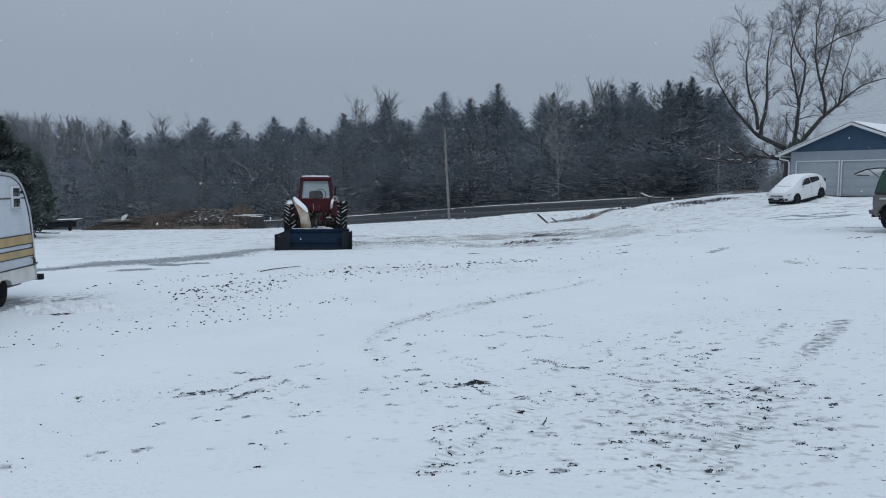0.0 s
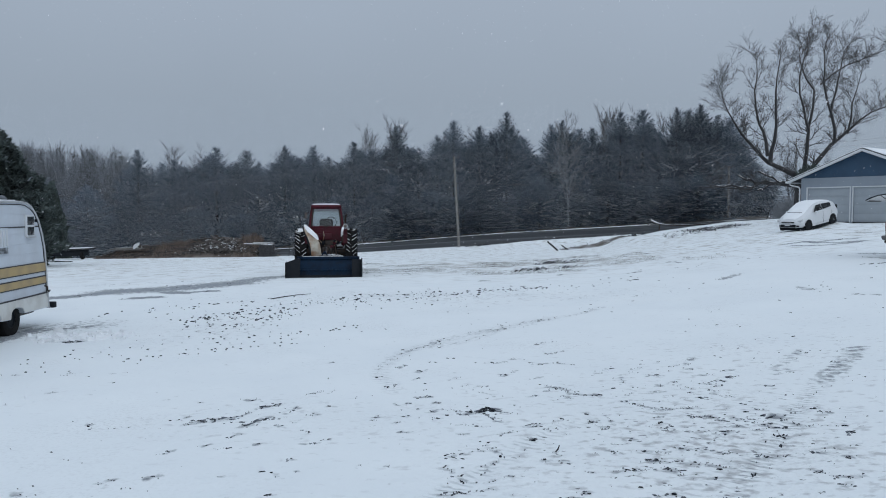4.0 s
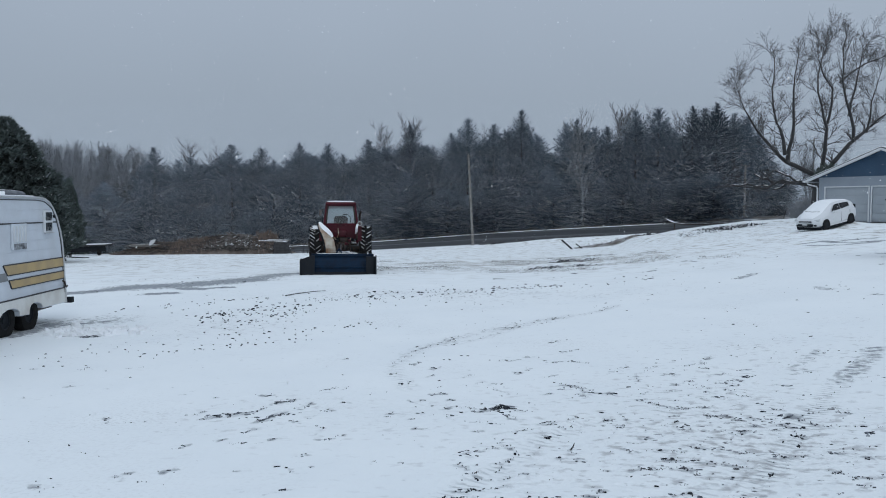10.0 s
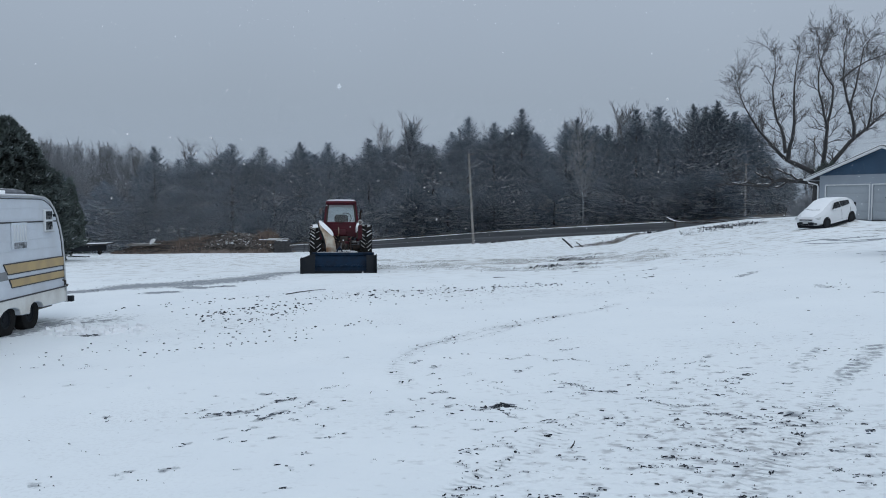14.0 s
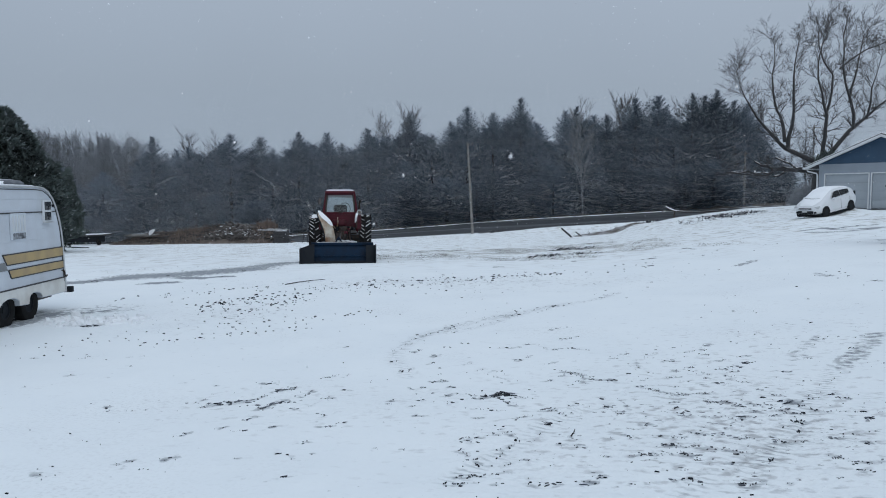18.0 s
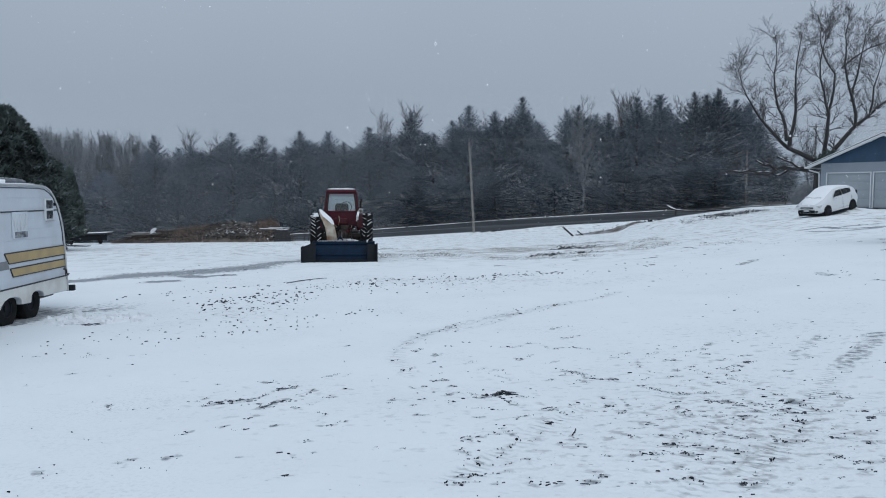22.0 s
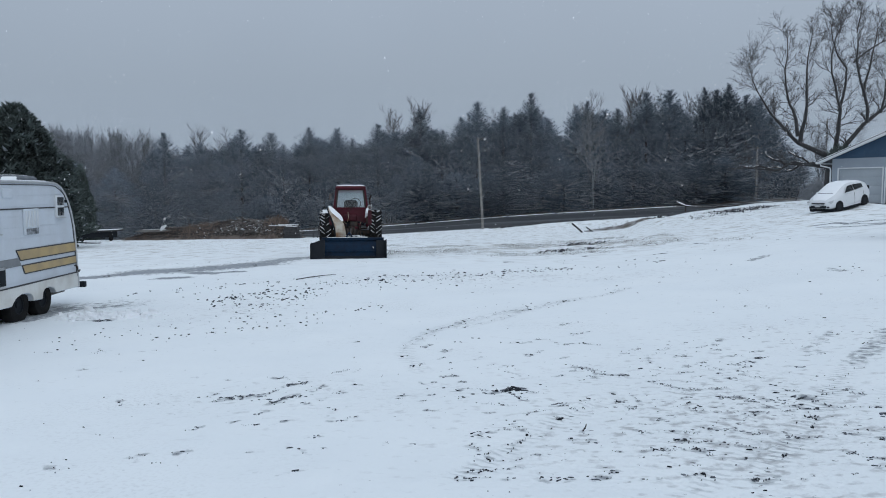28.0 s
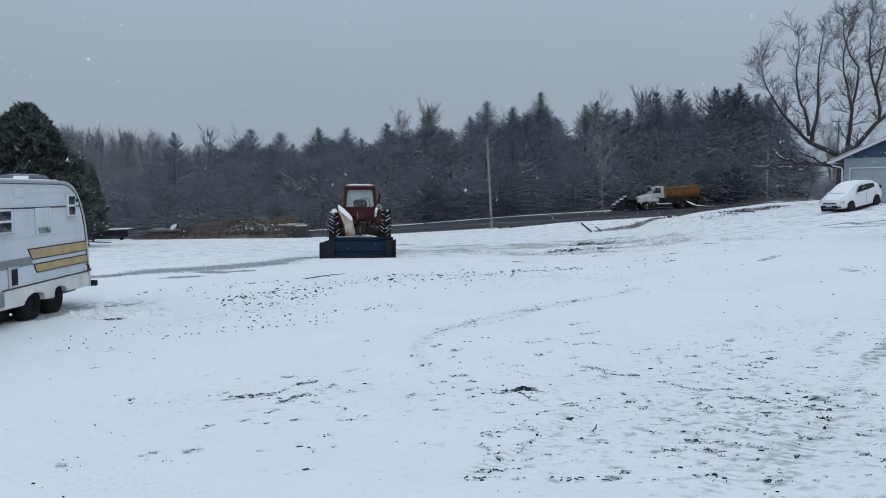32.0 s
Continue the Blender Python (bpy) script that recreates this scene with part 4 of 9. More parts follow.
def garage():
    g = thing("garage", pose(23.85, 48.0, 1.62, 0, 0, -56), "pale blue-grey double garage with a dark blue gable", "garage")
    W, D, H, RISE = 7.8, 8.0, 2.76, 1.54
    doors = [(0.44, 3.08), (3.30, 5.94)]
    top, foot = 2.12, -0.6
    bm = B()
    for a, c in ((0, doors[0][0]), (doors[0][1], doors[1][0]), (doors[1][1], W)):
        box(bm, (a + c) / 2, 0.08, (foot + top) / 2, c - a, 0.16, top - foot)
    box(bm, W / 2, 0.08, (top + H) / 2, W, 0.16, H - top)
    front = part("front_wall", bm, SIDING_PALE, g, smooth=False)
    bm = B()
    box(bm, 0.08, D / 2 + 0.08, (foot + H) / 2, 0.16, D - 0.16, H - foot)
    box(bm, W - 0.08, D / 2 + 0.08, (foot + H) / 2, 0.16, D - 0.16, H - foot)
    box(bm, W / 2, D - 0.08, (foot + H) / 2, W - 0.32, 0.16, H - foot)
    part("side_wall", bm, SIDING_PALE, g, smooth=False)
    part("gable", prism(B(), [(0, H), (W, H), (W / 2, H + RISE)], "y", 0.0, 0.14), SIDING_BLUE, g, "dark blue gable siding", smooth=False)

    def courses(za, zb):
        out = []
        for a, c in ((0, doors[0][0] - 0.07), (doors[0][1] + 0.07, doors[1][0] - 0.07), (doors[1][1] + 0.07, W)) if za < top + 0.06 else ((0, W),):
            out.append((a, c, a, c))
        return out

    def gable_courses(za, zb):
        t, u = (za - H) / RISE * W / 2, (zb - H) / RISE * W / 2
        return [(t, W - t, u, max(u, W - u))]
    lap_boards(front, SIDING_PALE, courses, 0.02, H, 0.0)
    gb = [o for o in g.children if o.name.startswith("gable")][0]
    lap_boards(gb, SIDING_BLUE, gable_courses, H + 0.02, H + RISE, -0.004, 0.125)
    # overhead doors, each of four ribbed sections
    for a, c in doors:
        d = part("garage_door", box(B(), (a + c) / 2, 0.07, top / 2, c - a, 0.05, top), DOORGREY, g, "pale grey panelled overhead door", smooth=False)
        for k in range(4):
            zb, zt = k * top / 4 + 0.004, (k + 1) * top / 4 - 0.004
            part("panel", box(B(), (a + c) / 2, 0.040, (zb + zt) / 2, c - a - 0.02, 0.02, zt - zb, 0.004), DOORGREY, d)
        for nm, bx in (("door_jamb", (a - 0.035, -0.02, top / 2 + 0.03, 0.07, 0.06, top + 0.06)), ("door_jamb", (c + 0.035, -0.02, top / 2 + 0.03, 0.07, 0.06, top + 0.06)),
                       ("door_head", ((a + c) / 2, -0.021, top + 0.035, c - a, 0.06, 0.07))):
            part(nm, box(B(), *bx, 0.006), TRIMWHITE, g)
        part("threshold", box(B(), (a + c) / 2, 0.0, 0.0, c - a, 0.12, 0.05, 0.008), PLASTIC, g, "dark rubber door seal")
    # roof: two slabs with overhang, white rake boards, soffit, gutter and downpipe
    over, rake = 0.70, 0.42
    th = math.atan2(RISE, W / 2)
    for s in (-1, 1):
        L = (W / 2 + over) / math.cos(th)
        cx, cz = W / 2 + s * L / 2 * math.cos(th), H + RISE - L / 2 * math.sin(th) + 0.10
        rot = Matrix.Rotation(s * th, 4, "Y")
        r = part("roof_slope", box(B(), cx, D / 2 - rake / 2 + 0.2, cz, L, D + rake + 0.4, 0.10, 0.0, rot), SHINGLE, g, "dark shingles", smooth=False)
        part("roof_snow", box(B(), cx + s * 0.02, D / 2 - rake / 2 + 0.22, cz + 0.075, L - 0.04, D + rake + 0.36, 0.05, 0.02, rot), SNOW, r, "thin snow on the shingles")
        part("rake_board", box(B(), cx, -rake - 0.015, cz - 0.075, L + 0.02, 0.03, 0.15, 0.006, rot), TRIMWHITE, g, "white rake board")
        part("soffit", box(B(), cx, -rake / 2 + 0.0, cz - 0.062, L - 0.03, rake - 0.02, 0.02, 0.0, rot), TRIMWHITE, g, smooth=False)
        ex = W / 2 + s * (W / 2 + over)
        part("gutter", box(B(), ex + s * 0.04, D / 2 - 0.2, H - 0.25, 0.11, D + rake + 0.3, 0.11, 0.03), TRIMWHITE, g, "white eaves gutter")
    bm = tube(B(), [(-0.60, -0.30, H - 0.30), (-0.58, -0.30, H - 0.42), (-0.12, -0.06, H - 0.56), (-0.07, -0.05, H - 0.70), (-0.07, -0.05, 0.05), (-0.16, -0.18, -0.03)], 0.045, 8)
    part("downpipe", bm, TRIMWHITE, g, "white downpipe with bends")
    # house wing behind, its ridge across the garage's
    h = thing("house_wing", pose(23.85, 48.0, 1.62, 0, 0, -56) @ pose(W / 2, 0.7, 0), "low house wing with a snow-covered roof", "house")
    hw, hd, hr = 13.0, 4.2, H + RISE + 0.02
    part("wall", box(B(), hw / 2 + 3.6, hd, (foot + H - 0.1) / 2, hw - 7.0, 2 * hd - 1.2, H - 0.1 - foot), SIDING_PALE, h, smooth=False)
    for s in (-1, 1):
        L = hd / math.cos(th)
        rot = Matrix.Rotation(-s * th, 4, "X")
        cy, cz = hd + s * L / 2 * math.cos(th), hr - L / 2 * math.sin(th)
        r = part("roof_slope", box(B(), hw / 2 + 0.06, cy, cz, hw, L, 0.1, 0, rot), SHINGLE, h, smooth=False)
        part("roof_snow", box(B(), hw / 2 + 0.06, cy, cz + 0.085, hw - 0.02, L - 0.02, 0.08, 0.02, rot), SNOW, r, "smooth snow on the roof")


garage()

# ---- travel trailer ----
def travel_trailer():
    # local: x outwards from the near side, y along the side, z up
    t = thing("travel_trailer", pose(-7.83, 13.6, 0.0, 0, 0, 3.4), "white travel trailer with ochre and grey stripes", "trailer")
    W = 2.25
    prof = [(2.27, 0.33), (2.26, 0.56), (2.22, 0.89), (2.19, 1.29), (2.14, 1.61), (2.05, 1.87), (1.93, 2.11), (1.78, 2.29), (1.6, 2.43), (1.4, 2.50), (1.15, 2.52),
            (-4.2, 2.52), (-4.6, 2.48), (-4.9, 2.36), (-5.1, 2.12), (-5.2, 1.8), (-5.3, 1.2), (-5.25, 0.5), (-5.2, 0.33)]
    arch = [(-1.4, 0.33), (-0.44, 0.31), (-0.40, 0.36), (-0.28, 0.44), (-0.10, 0.485), (0.08, 0.48), (0.22, 0.45), (0.31, 0.40), (0.33, 0.31), (0.68, 0.29), (0.70, 0.40), (0.76, 0.455), (0.88, 0.49), (1.02, 0.48), (1.16, 0.44), (1.24, 0.345)]
    lo = [p for p in prof]
    body = prism(B(), lo + [(-1.4, 0.33)] + arch[1:] + [], "x", -W, 0.0)
    bevelled(body, 0.03, 2, 60)
    body = part("body", body, ALU, t, "white ribbed aluminium skin")
    # horizontal ribs pressed into the skin
    for k in range(9):
        z = 0.72 + k * 0.196
        if any(abs(z - q) < 0.03 for q in (2.03, 0.65)) or 0.84 < z < 1.31:
            continue
        end = 2.2 - max(0.0, (z - 1.3)) ** 2 * 0.33
        part("skin_rib", box(B(), 0.003, (end - 5.1) / 2, z, 0.0025, end + 5.1 - 0.1, 0.008, 0.001, None, 1), ALU, body)
    # lower skirt in cream
    sk = prism(B(), [(2.25, 0.345), (2.24, 0.64), (-5.2, 0.64), (-5.2, 0.345), (-1.4, 0.345)] + [(y, z + 0.012) for y, z in arch[1:]], "x", 0.001, 0.012)
    part("skirt", sk, CREAM, t, "cream lower skirt with cut wheel arches", smooth=False)
    # edge moulding over the rounded end
    ed = tube(B(), [(0.012, y, z) for y, z in prof[:12]], 0.022, 6)
    part("edge_moulding", ed, ALUEDGE, t, "worn aluminium edge moulding")
    ed = tube(B(), [(0.008, y - 0.045 * (1 if z < 2.3 else .6), z - (0.05 if z > 2.3 else 0)) for y, z in prof[1:12]], 0.008, 5)
    part("edge_seal", ed, STRIPE_DARK, t, "dark sealant line")

    def band(name, pts, material, label="", off=0.016):
        part(name, prism(B(), pts, "x", 0.0, off), material, t, label, smooth=False)
    band("belt_line", [(1.92, 2.02), (1.90, 2.045), (-5.1, 2.05), (-5.1, 2.025)], STRIPE_DARK, "thin dark belt line", 0.014)
    band("trim_line", [(2.25, 0.638), (2.25, 0.662), (-5.2, 0.662), (-5.2, 0.638)], STRIPE_DARK, "thin dark trim line", 0.02)
    for z0, z1, y0, y1 in ((1.10, 1.29, -0.22, -0.08), (0.85, 1.005, -0.03, 0.06)):
        band("ochre_stripe", [(2.195, z0), (2.185, z1), (y0, z1), (y1, z0)], STRIPE_OCHRE, "ochre painted stripe", 0.014)
        for zz, ya in ((z1, y0), (z0, y1)):
            band("pinstripe", [(2.19, zz - 0.010), (2.19, zz + 0.010), (ya, zz + 0.010), (ya, zz - 0.010)], STRIPE_DARK, "dark pinstripe", 0.018)
        band("pinstripe", [(y0, z1), (y0 - 0.02, z1), (y1 - 0.02, z0), (y1, z0)], STRIPE_DARK, "dark pinstripe", 0.018)
    band("grey_stripe", [(-0.15, 1.155), (-5.15, 1.15), (-5.15, 0.985), (-0.07, 1.005)], STRIPE_GREY, "charcoal grey stripe", 0.014)

    def window(y0, y1, z0, z1, name="window", slant=0.0):
        w = part(name, box(B(), 0.02, (y0 + y1) / 2, (z0 + z1) / 2, 0.05, y1 - y0, z1 - z0, 0.012), TRIMWHITE, t, "white-framed two-pane window")
        zm = (z0 + z1) / 2
        for a, c in ((z0 + 0.035, zm - 0.02), (zm + 0.02, z1 - 0.035)):
            part("pane", box(B(), 0.045, (y0 + y1) / 2, (a + c) / 2, 0.012, y1 - y0 - 0.08, c - a, 0.004), GLASS_DARK, w)
        part("sill", box(B(), 0.05, (y0 + y1) / 2, z0 - 0.005, 0.04, y1 - y0 + 0.03, 0.02, 0.005), ALUEDGE, w)
    window(1.32, 1.67, 1.83, 2.27)
    window(-1.32, -0.78, 1.61, 2.03)
    window(-3.6, -2.4, 1.5, 2.0)
    part("marker_lamp", box(B(), 0.03, 1.76, 2.15, 0.05, 0.06, 0.06, 0.015), BLACKSTEEL, t, "small dark marker lamp")
    part("roof_hatch", box(B(), 0.012, -0.45, 2.315, 0.03, 0.33, 0.17, 0.012), ALU, t, "white vent cover")
    # louvred refrigerator vent
    v = part("refrigerator_vent", box(B(), 0.015, 0.35, 1.79, 0.03, 0.57, 0.48, 0.01), ALU, t, "white louvred refrigerator vent")
    for k in range(5):
        part("louvre", box(B(), 0.034, 0.14 + 0.105 * k, 1.84, 0.016, 0.055, 0.30, 0.006), TRIMWHITE, v)
    part("grille", box(B(), 0.033, 0.36, 1.61, 0.01, 0.46, 0.11, 0.004), mat("dark_mottled_grille", (0.07, 0.075, 0.085), 0.8, var=0.3, scale=14, second=(0.30, 0.32, 0.34)), v, "dark mottled lower grille")
    d = part("service_door", box(B(), 0.015, -0.78, 0.85, 0.03, 0.30, 0.37, 0.01), ALUEDGE, t, "framed furnace grille")
    part("grille", box(B(), 0.034, -0.76, 0.85, 0.01, 0.19, 0.28, 0.004), BLACKSTEEL, d)
    part("storage_door", box(B(), 0.015, -1.45, 0.82, 0.03, 0.55, 0.34, 0.01), ALU, t)
    part("battery_hatch", box(B(), 0.02, -1.25, 0.50, 0.03, 0.28, 0.24, 0.01), STRIPE_GREY, t, "grey battery hatch")
    hk = tube(B(), [(0.03, 2.07, 0.80), (0.09, 2.05, 0.79), (0.10, 2.05, 0.71), (0.09, 2.12, 0.67), (0.05, 2.26, 0.69)], 0.016, 6)
    part("grab_handle", hk, DARKSTEEL, t, "dark grab handle")
    part("bumper", box(B(), -0.55, 2.40, 0.37, 1.3, 0.12, 0.12, 0.012), BLACKSTEEL, t, "dark steel bumper with end cap")
    part("chassis", box(B(), -W / 2, -1.4, 0.30, W - 0.5, 7.2, 0.12, 0.01), DARKSTEEL, t)
    # roof unit with a cap of snow
    ac = part("roof_air_unit", loft(B(), [[(-0.62 + sx * a, 0.96 + sy * c, z) for sx, sy in ((-1, -1), (1, -1), (1, 1), (-1, 1))] for a, c, z in ((0.30, 0.30, 2.50), (0.32, 0.34, 2.53), (0.32, 0.34, 2.60), (0.28, 0.29, 2.645), (0.20, 0.20, 2.66))]), mat("weathered_grey_plastic", (0.09, 0.10, 0.115), 0.7, var=0.15, scale=8, second=(0.16, 0.17, 0.185)), t, "dark grey rounded roof air unit")
    part("snow_cap", loft(B(), [[(-0.62 + sx * a, 0.96 + sy * c * .8, z - .03) for sx, sy in ((-1, -1), (1, -1), (1, 1), (-1, 1))] for a, c, z in ((0.20, 0.24, 2.688), (0.19, 0.23, 2.694), (0.12, 0.15, 2.698))]), SNOW_THIN, ac, "snow on the unit")
    part("roof_snow", box(B(), -W / 2, -1.5, 2.535, W - 0.16, 5.4, 0.05, 0.02), SNOW, t, "thin snow on the roof")
    for yy in (0.02, 0.92):
        for xx, s in ((-0.19, 1), (-W + 0.19, -1)):
            wheel(t, xx, yy, 0.275, 0.35, 0.21, 0.18, BLACKSTEEL, s, tyre_label="black trailer tyre")
    # black plate added behind the wheels, for the shade inside the arches
    part("wheel_well", box(B(), -0.40, 0.46, 0.32, 0.10, 2.1, 0.56, 0.01), BLACKSTEEL, t, "black plate behind the wheels, darkening the arches")
    part("snow_patch", box(B(), -0.50, 0.64, 2.585, 0.30, 0.07, 0.09, 0.03), SNOW, ac, "snow against the unit")
    part("rear_cap", bevelled(prism(B(), [(2.2, 0.36), (2.36, 0.40), (2.37, 0.62), (2.33, 0.95), (2.24, 1.35), (2.15, 1.55)], "x", -W + 0.12, -0.10), 0.04, 2, 40), ALU, t, "bulged white rear wall")
    tw = box(B(), -W / 2, -6.1, 0.42, 0.12, 1.9, 0.1, 0.01)
    part("tow_bar", tw, DARKSTEEL, t)


travel_trailer()

# ---- tractor with a rear box blade ----
def tractor():
    # local: x to the right, y forwards (away from the blade), z up; origin under the rear axle
    t = thing("tractor", pose(-3.90, 28.9, ground_z(-3.86, 28.9) - 0.03, 0, 0, 7), "old dull red farm tractor with cab and rear blade", "tractor")
    R = 0.86
    for s in (-1, 1):
        w = wheel(t, s * 0.875, 0, R - 0.02, R - 0.05, 0.44, 0.48, FENDER, s, 0, 22, "rear_wheel", "tall lugged rear tyre")
        if s < 0:
            cap = lathe(B(), [(R - .04, -.15), (R + .022, -.10), (R + .026, .08), (R - .04, .13)], "x", 60)
            bmesh.ops.delete(cap, geom=[v for v in cap.verts if not 4 < math.degrees(math.atan2(-v.co.y, v.co.z)) < 32], context="VERTS")
            part("tyre_snow", cap, SNOW, w, "snow on the tyre's crown")
        # snow caught between the lugs on the upper rear of the tyre
        rnd = random.Random(8 + s)
        for k in range(10):
            a = radians(-4 + 9.5 * k)
            for q in (-1, 1):
                if rnd.random() < 0.25:
                    continue
                rot = Matrix.Rotation(a + (0.14 if q > 0 else 0), 4, "X") @ Matrix.Translation((q * 0.11, 0, R - 0.016)) @ Matrix.Rotation(q * radians(40), 4, "Z")
                bm = B()
                bmesh.ops.create_cube(bm, size=1, matrix=rot @ Matrix.Diagonal((0.26 * rnd.uniform(.5, 1), 0.013 * rnd.uniform(.6, 1.3), 0.05, 1)))
                part("tread_snow", bm, SNOW_THIN, w, smooth=False)
        wheel(t, s * 0.72, 2.35, 0.43, 0.43, 0.24, 0.22, FENDER, s, 0, 0, "front_wheel", "ribbed front tyre")
    bm = tube(B(), [(-0.75, 0, R), (0.75, 0, R)], 0.13, 12)
    lathe(bm, [(0.001, -0.3), (0.26, -0.28), (0.3, 0), (0.26, 0.28), (0.001, 0.3)], "x", 16, (0, 0, R), False)
    part("rear_axle", bm, DARKSTEEL, t, "greasy axle and differential housing")
    part("transmission", box(B(), 0, 0.75, 0.86, 0.52, 1.6, 0.56, 0.06), RED, t)
    part("front_axle", tube(B(), [(-0.62, 2.35, 0.43), (0, 2.35, 0.55), (0.62, 2.35, 0.43)], 0.07, 8), DARKSTEEL, t)
    part("hood", box(B(), 0, 2.05, 1.25, 0.56, 1.5, 0.62, 0.10, None, 3), RED, t, "red engine hood")
    part("grille", box(B(), 0, 2.82, 1.2, 0.48, 0.05, 0.5, 0.02), STEEL, t)
    # cab: rear panel, four posts, roof, glass
    bm = prism(B(), [(-0.56, 1.26), (-0.30, 1.16), (0.30, 1.16), (0.56, 1.26), (0.58, 1.74), (-0.58, 1.74)], "y", 0.06, 0.12)
    part("cab_back_panel", bevelled(bm, 0.012), RED, t, "dented red lower cab panel")
    for sx in (-1, 1):
        for yy, lean in ((0.10, 0.0), (1.25, 0.04)):
            bm = tube(B(), [(sx * 0.60, yy, 1.10), (sx * 0.59, yy, 1.74), (sx * 0.50, yy + lean, 2.50)], [0.055, 0.052, 0.04], 8)
            part("cab_post", bm, RED, t)
        bm = prism(B(), [(0.10, 1.05), (1.25, 1.05), (1.25, 1.55), (0.10, 1.55)], "x", sx * 0.61 - 0.015, sx * 0.61 + 0.015)
        part("side_panel", bm, RED, t, smooth=False)
        bm = loft(B(), [[(sx * .60, .16, 1.56), (sx * .60, 1.22, 1.56), (sx * .50, 1.20, 2.46), (sx * .50, .16, 2.46)], [(sx * .592, .16, 1.56), (sx * .592, 1.22, 1.56), (sx * .492, 1.20, 2.46), (sx * .492, .16, 2.46)]])
        w = part("side_window", bm, GLASS, t, smooth=False)
        w.visible_shadow = False
    roof = loft(B(), [[(sx * a, 0.67 + sy * c, z) for sx, sy in ((-1, -1), (1, -1), (1, 1), (-1, 1))] for a, c, z in ((0.51, 0.66, 2.45), (0.54, 0.70, 2.48), (0.54, 0.70, 2.53), (0.47, 0.62, 2.59), (0.3, 0.4, 2.605))])
    part("cab_roof", bevelled(roof, 0.03, 3, 20), RED, t, "rounded red cab roof")
    rs = loft(B(), [[(sx * a, 0.67 + sy * c, z) for sx, sy in ((-1, -1), (1, -1), (1, 1), (-1, 1))] for a, c, z in ((0.49, 0.65, 2.57), (0.47, 0.62, 2.598), (0.3, 0.4, 2.612))])
    part("roof_snow", bevelled(rs, 0.02, 2, 20), SNOW, t, "thin snow on the cab roof")
    for nm, bx in (("window_rail", (0, 0.09, 1.76, 1.12, 0.09, 0.08)), ("window_rail", (0, 0.09, 2.44, 0.96, 0.09, 0.06))):
        part(nm, box(B(), *bx, 0.02), RED, t)
    for sx in (-1, 1):
        part("window_stile", tube(B(), [(sx * .525, .07, 1.76), (sx * .50, .07, 2.1), (sx * .455, .07, 2.42), (sx * .40, .07, 2.46)], [.03, .03, .03, .025], 6), DARKSTEEL, t, "dark rubber window seal")
    gl = part("rear_window", prism(B(), [(-.52, 1.78), (.52, 1.78), (.455, 2.44), (-.455, 2.44)], "y", .083, .089), GLASS, t, "clouded rear window with misted upper edge", smooth=False)
    gl.visible_shadow = False
    part("window_frost", prism(B(), [(-.47, 2.30), (-.2, 2.335), (.1, 2.325), (.47, 2.29), (.455, 2.42), (-.455, 2.42)], "y", .076, .081), FILM, gl, "band of frost along the upper edge", smooth=False)
    part("front_window", box(B(), 0, 1.27, 2.05, 1.1, 0.008, 0.75), GLASS, t, smooth=False)
    part("window_snow", box(B(), 0, 1.285, 2.09, 1.08, 0.012, 0.70), FILM, t, "thin snow over the windscreen", smooth=False)
    # seat, steering wheel
    part("seat", bevelled(prism(B(), [(-0.24, 1.70), (0.24, 1.70), (0.25, 1.98), (0.18, 2.06), (-0.18, 2.06), (-0.25, 1.98)], "y", 0.30, 0.42), 0.03, 2), PLASTIC, t, "black seat back")
    part("seat_cushion", box(B(), 0, 0.55, 1.55, 0.5, 0.5, 0.14, 0.04), PLASTIC, t)
    part("steering_wheel", lathe(B(), [(0.185, -0.014), (0.21, -0.014), (0.21, 0.014), (0.185, 0.014)], "y", 20, (0.16, 0.82, 1.92)), PLASTIC, t)
    part("cab_floor", box(B(), 0, 0.68, 1.02, 1.18, 1.1, 0.05), DARKSTEEL, t, smooth=False)
    # fenders: arched plates over the rear tyres; the near one is folded down, cream with rust
    for s in (-1, 1):
        bm = B()
        ring = []
        for k in range(11):
            a = radians(28 + 13 * k)
            y, z = -math.cos(math.pi - a) * 0.93, R + math.sin(a) * 0.93
            ring.append((y, z))
        for x0, x1 in ((s * 0.60, s * 0.74),):
            outer = [bm.verts.new((x0, y, z)) for y, z in ring] + [bm.verts.new((x1, y, z)) for y, z in ring]
            n = len(ring)
            for k in range(n - 1):
                bm.faces.new((outer[k], outer[k + 1], outer[n + k + 1], outer[n + k]))
        bmesh.ops.solidify(bm, geom=bm.faces[:], thickness=0.02)
        part("fender", bm, RED, t, "arched red rear fender")
    bm = loft(B(), [[(x0 - w / 2, y, z), (x0 + w / 2, y - 0.03, z), (x0 + w / 2, y + 0.05, z), (x0 - w / 2, y + 0.08, z)] for x0, w, y, z in
                    ((-0.745, 0.09, -0.36, 1.80), (-0.67, 0.20, -0.58, 1.70), (-0.58, 0.29, -0.74, 1.58), (-0.48, 0.33, -0.84, 1.44), (-0.40, 0.34, -0.92, 1.24), (-0.35, 0.34, -0.95, 1.0), (-0.335, 0.34, -0.93, 0.80), (-0.33, 0.28, -0.90, 0.70))])
    fen = part("fender_plate", bevelled(bm, 0.02, 2, 25), FENDER, t, "cream fender plate streaked with rust")
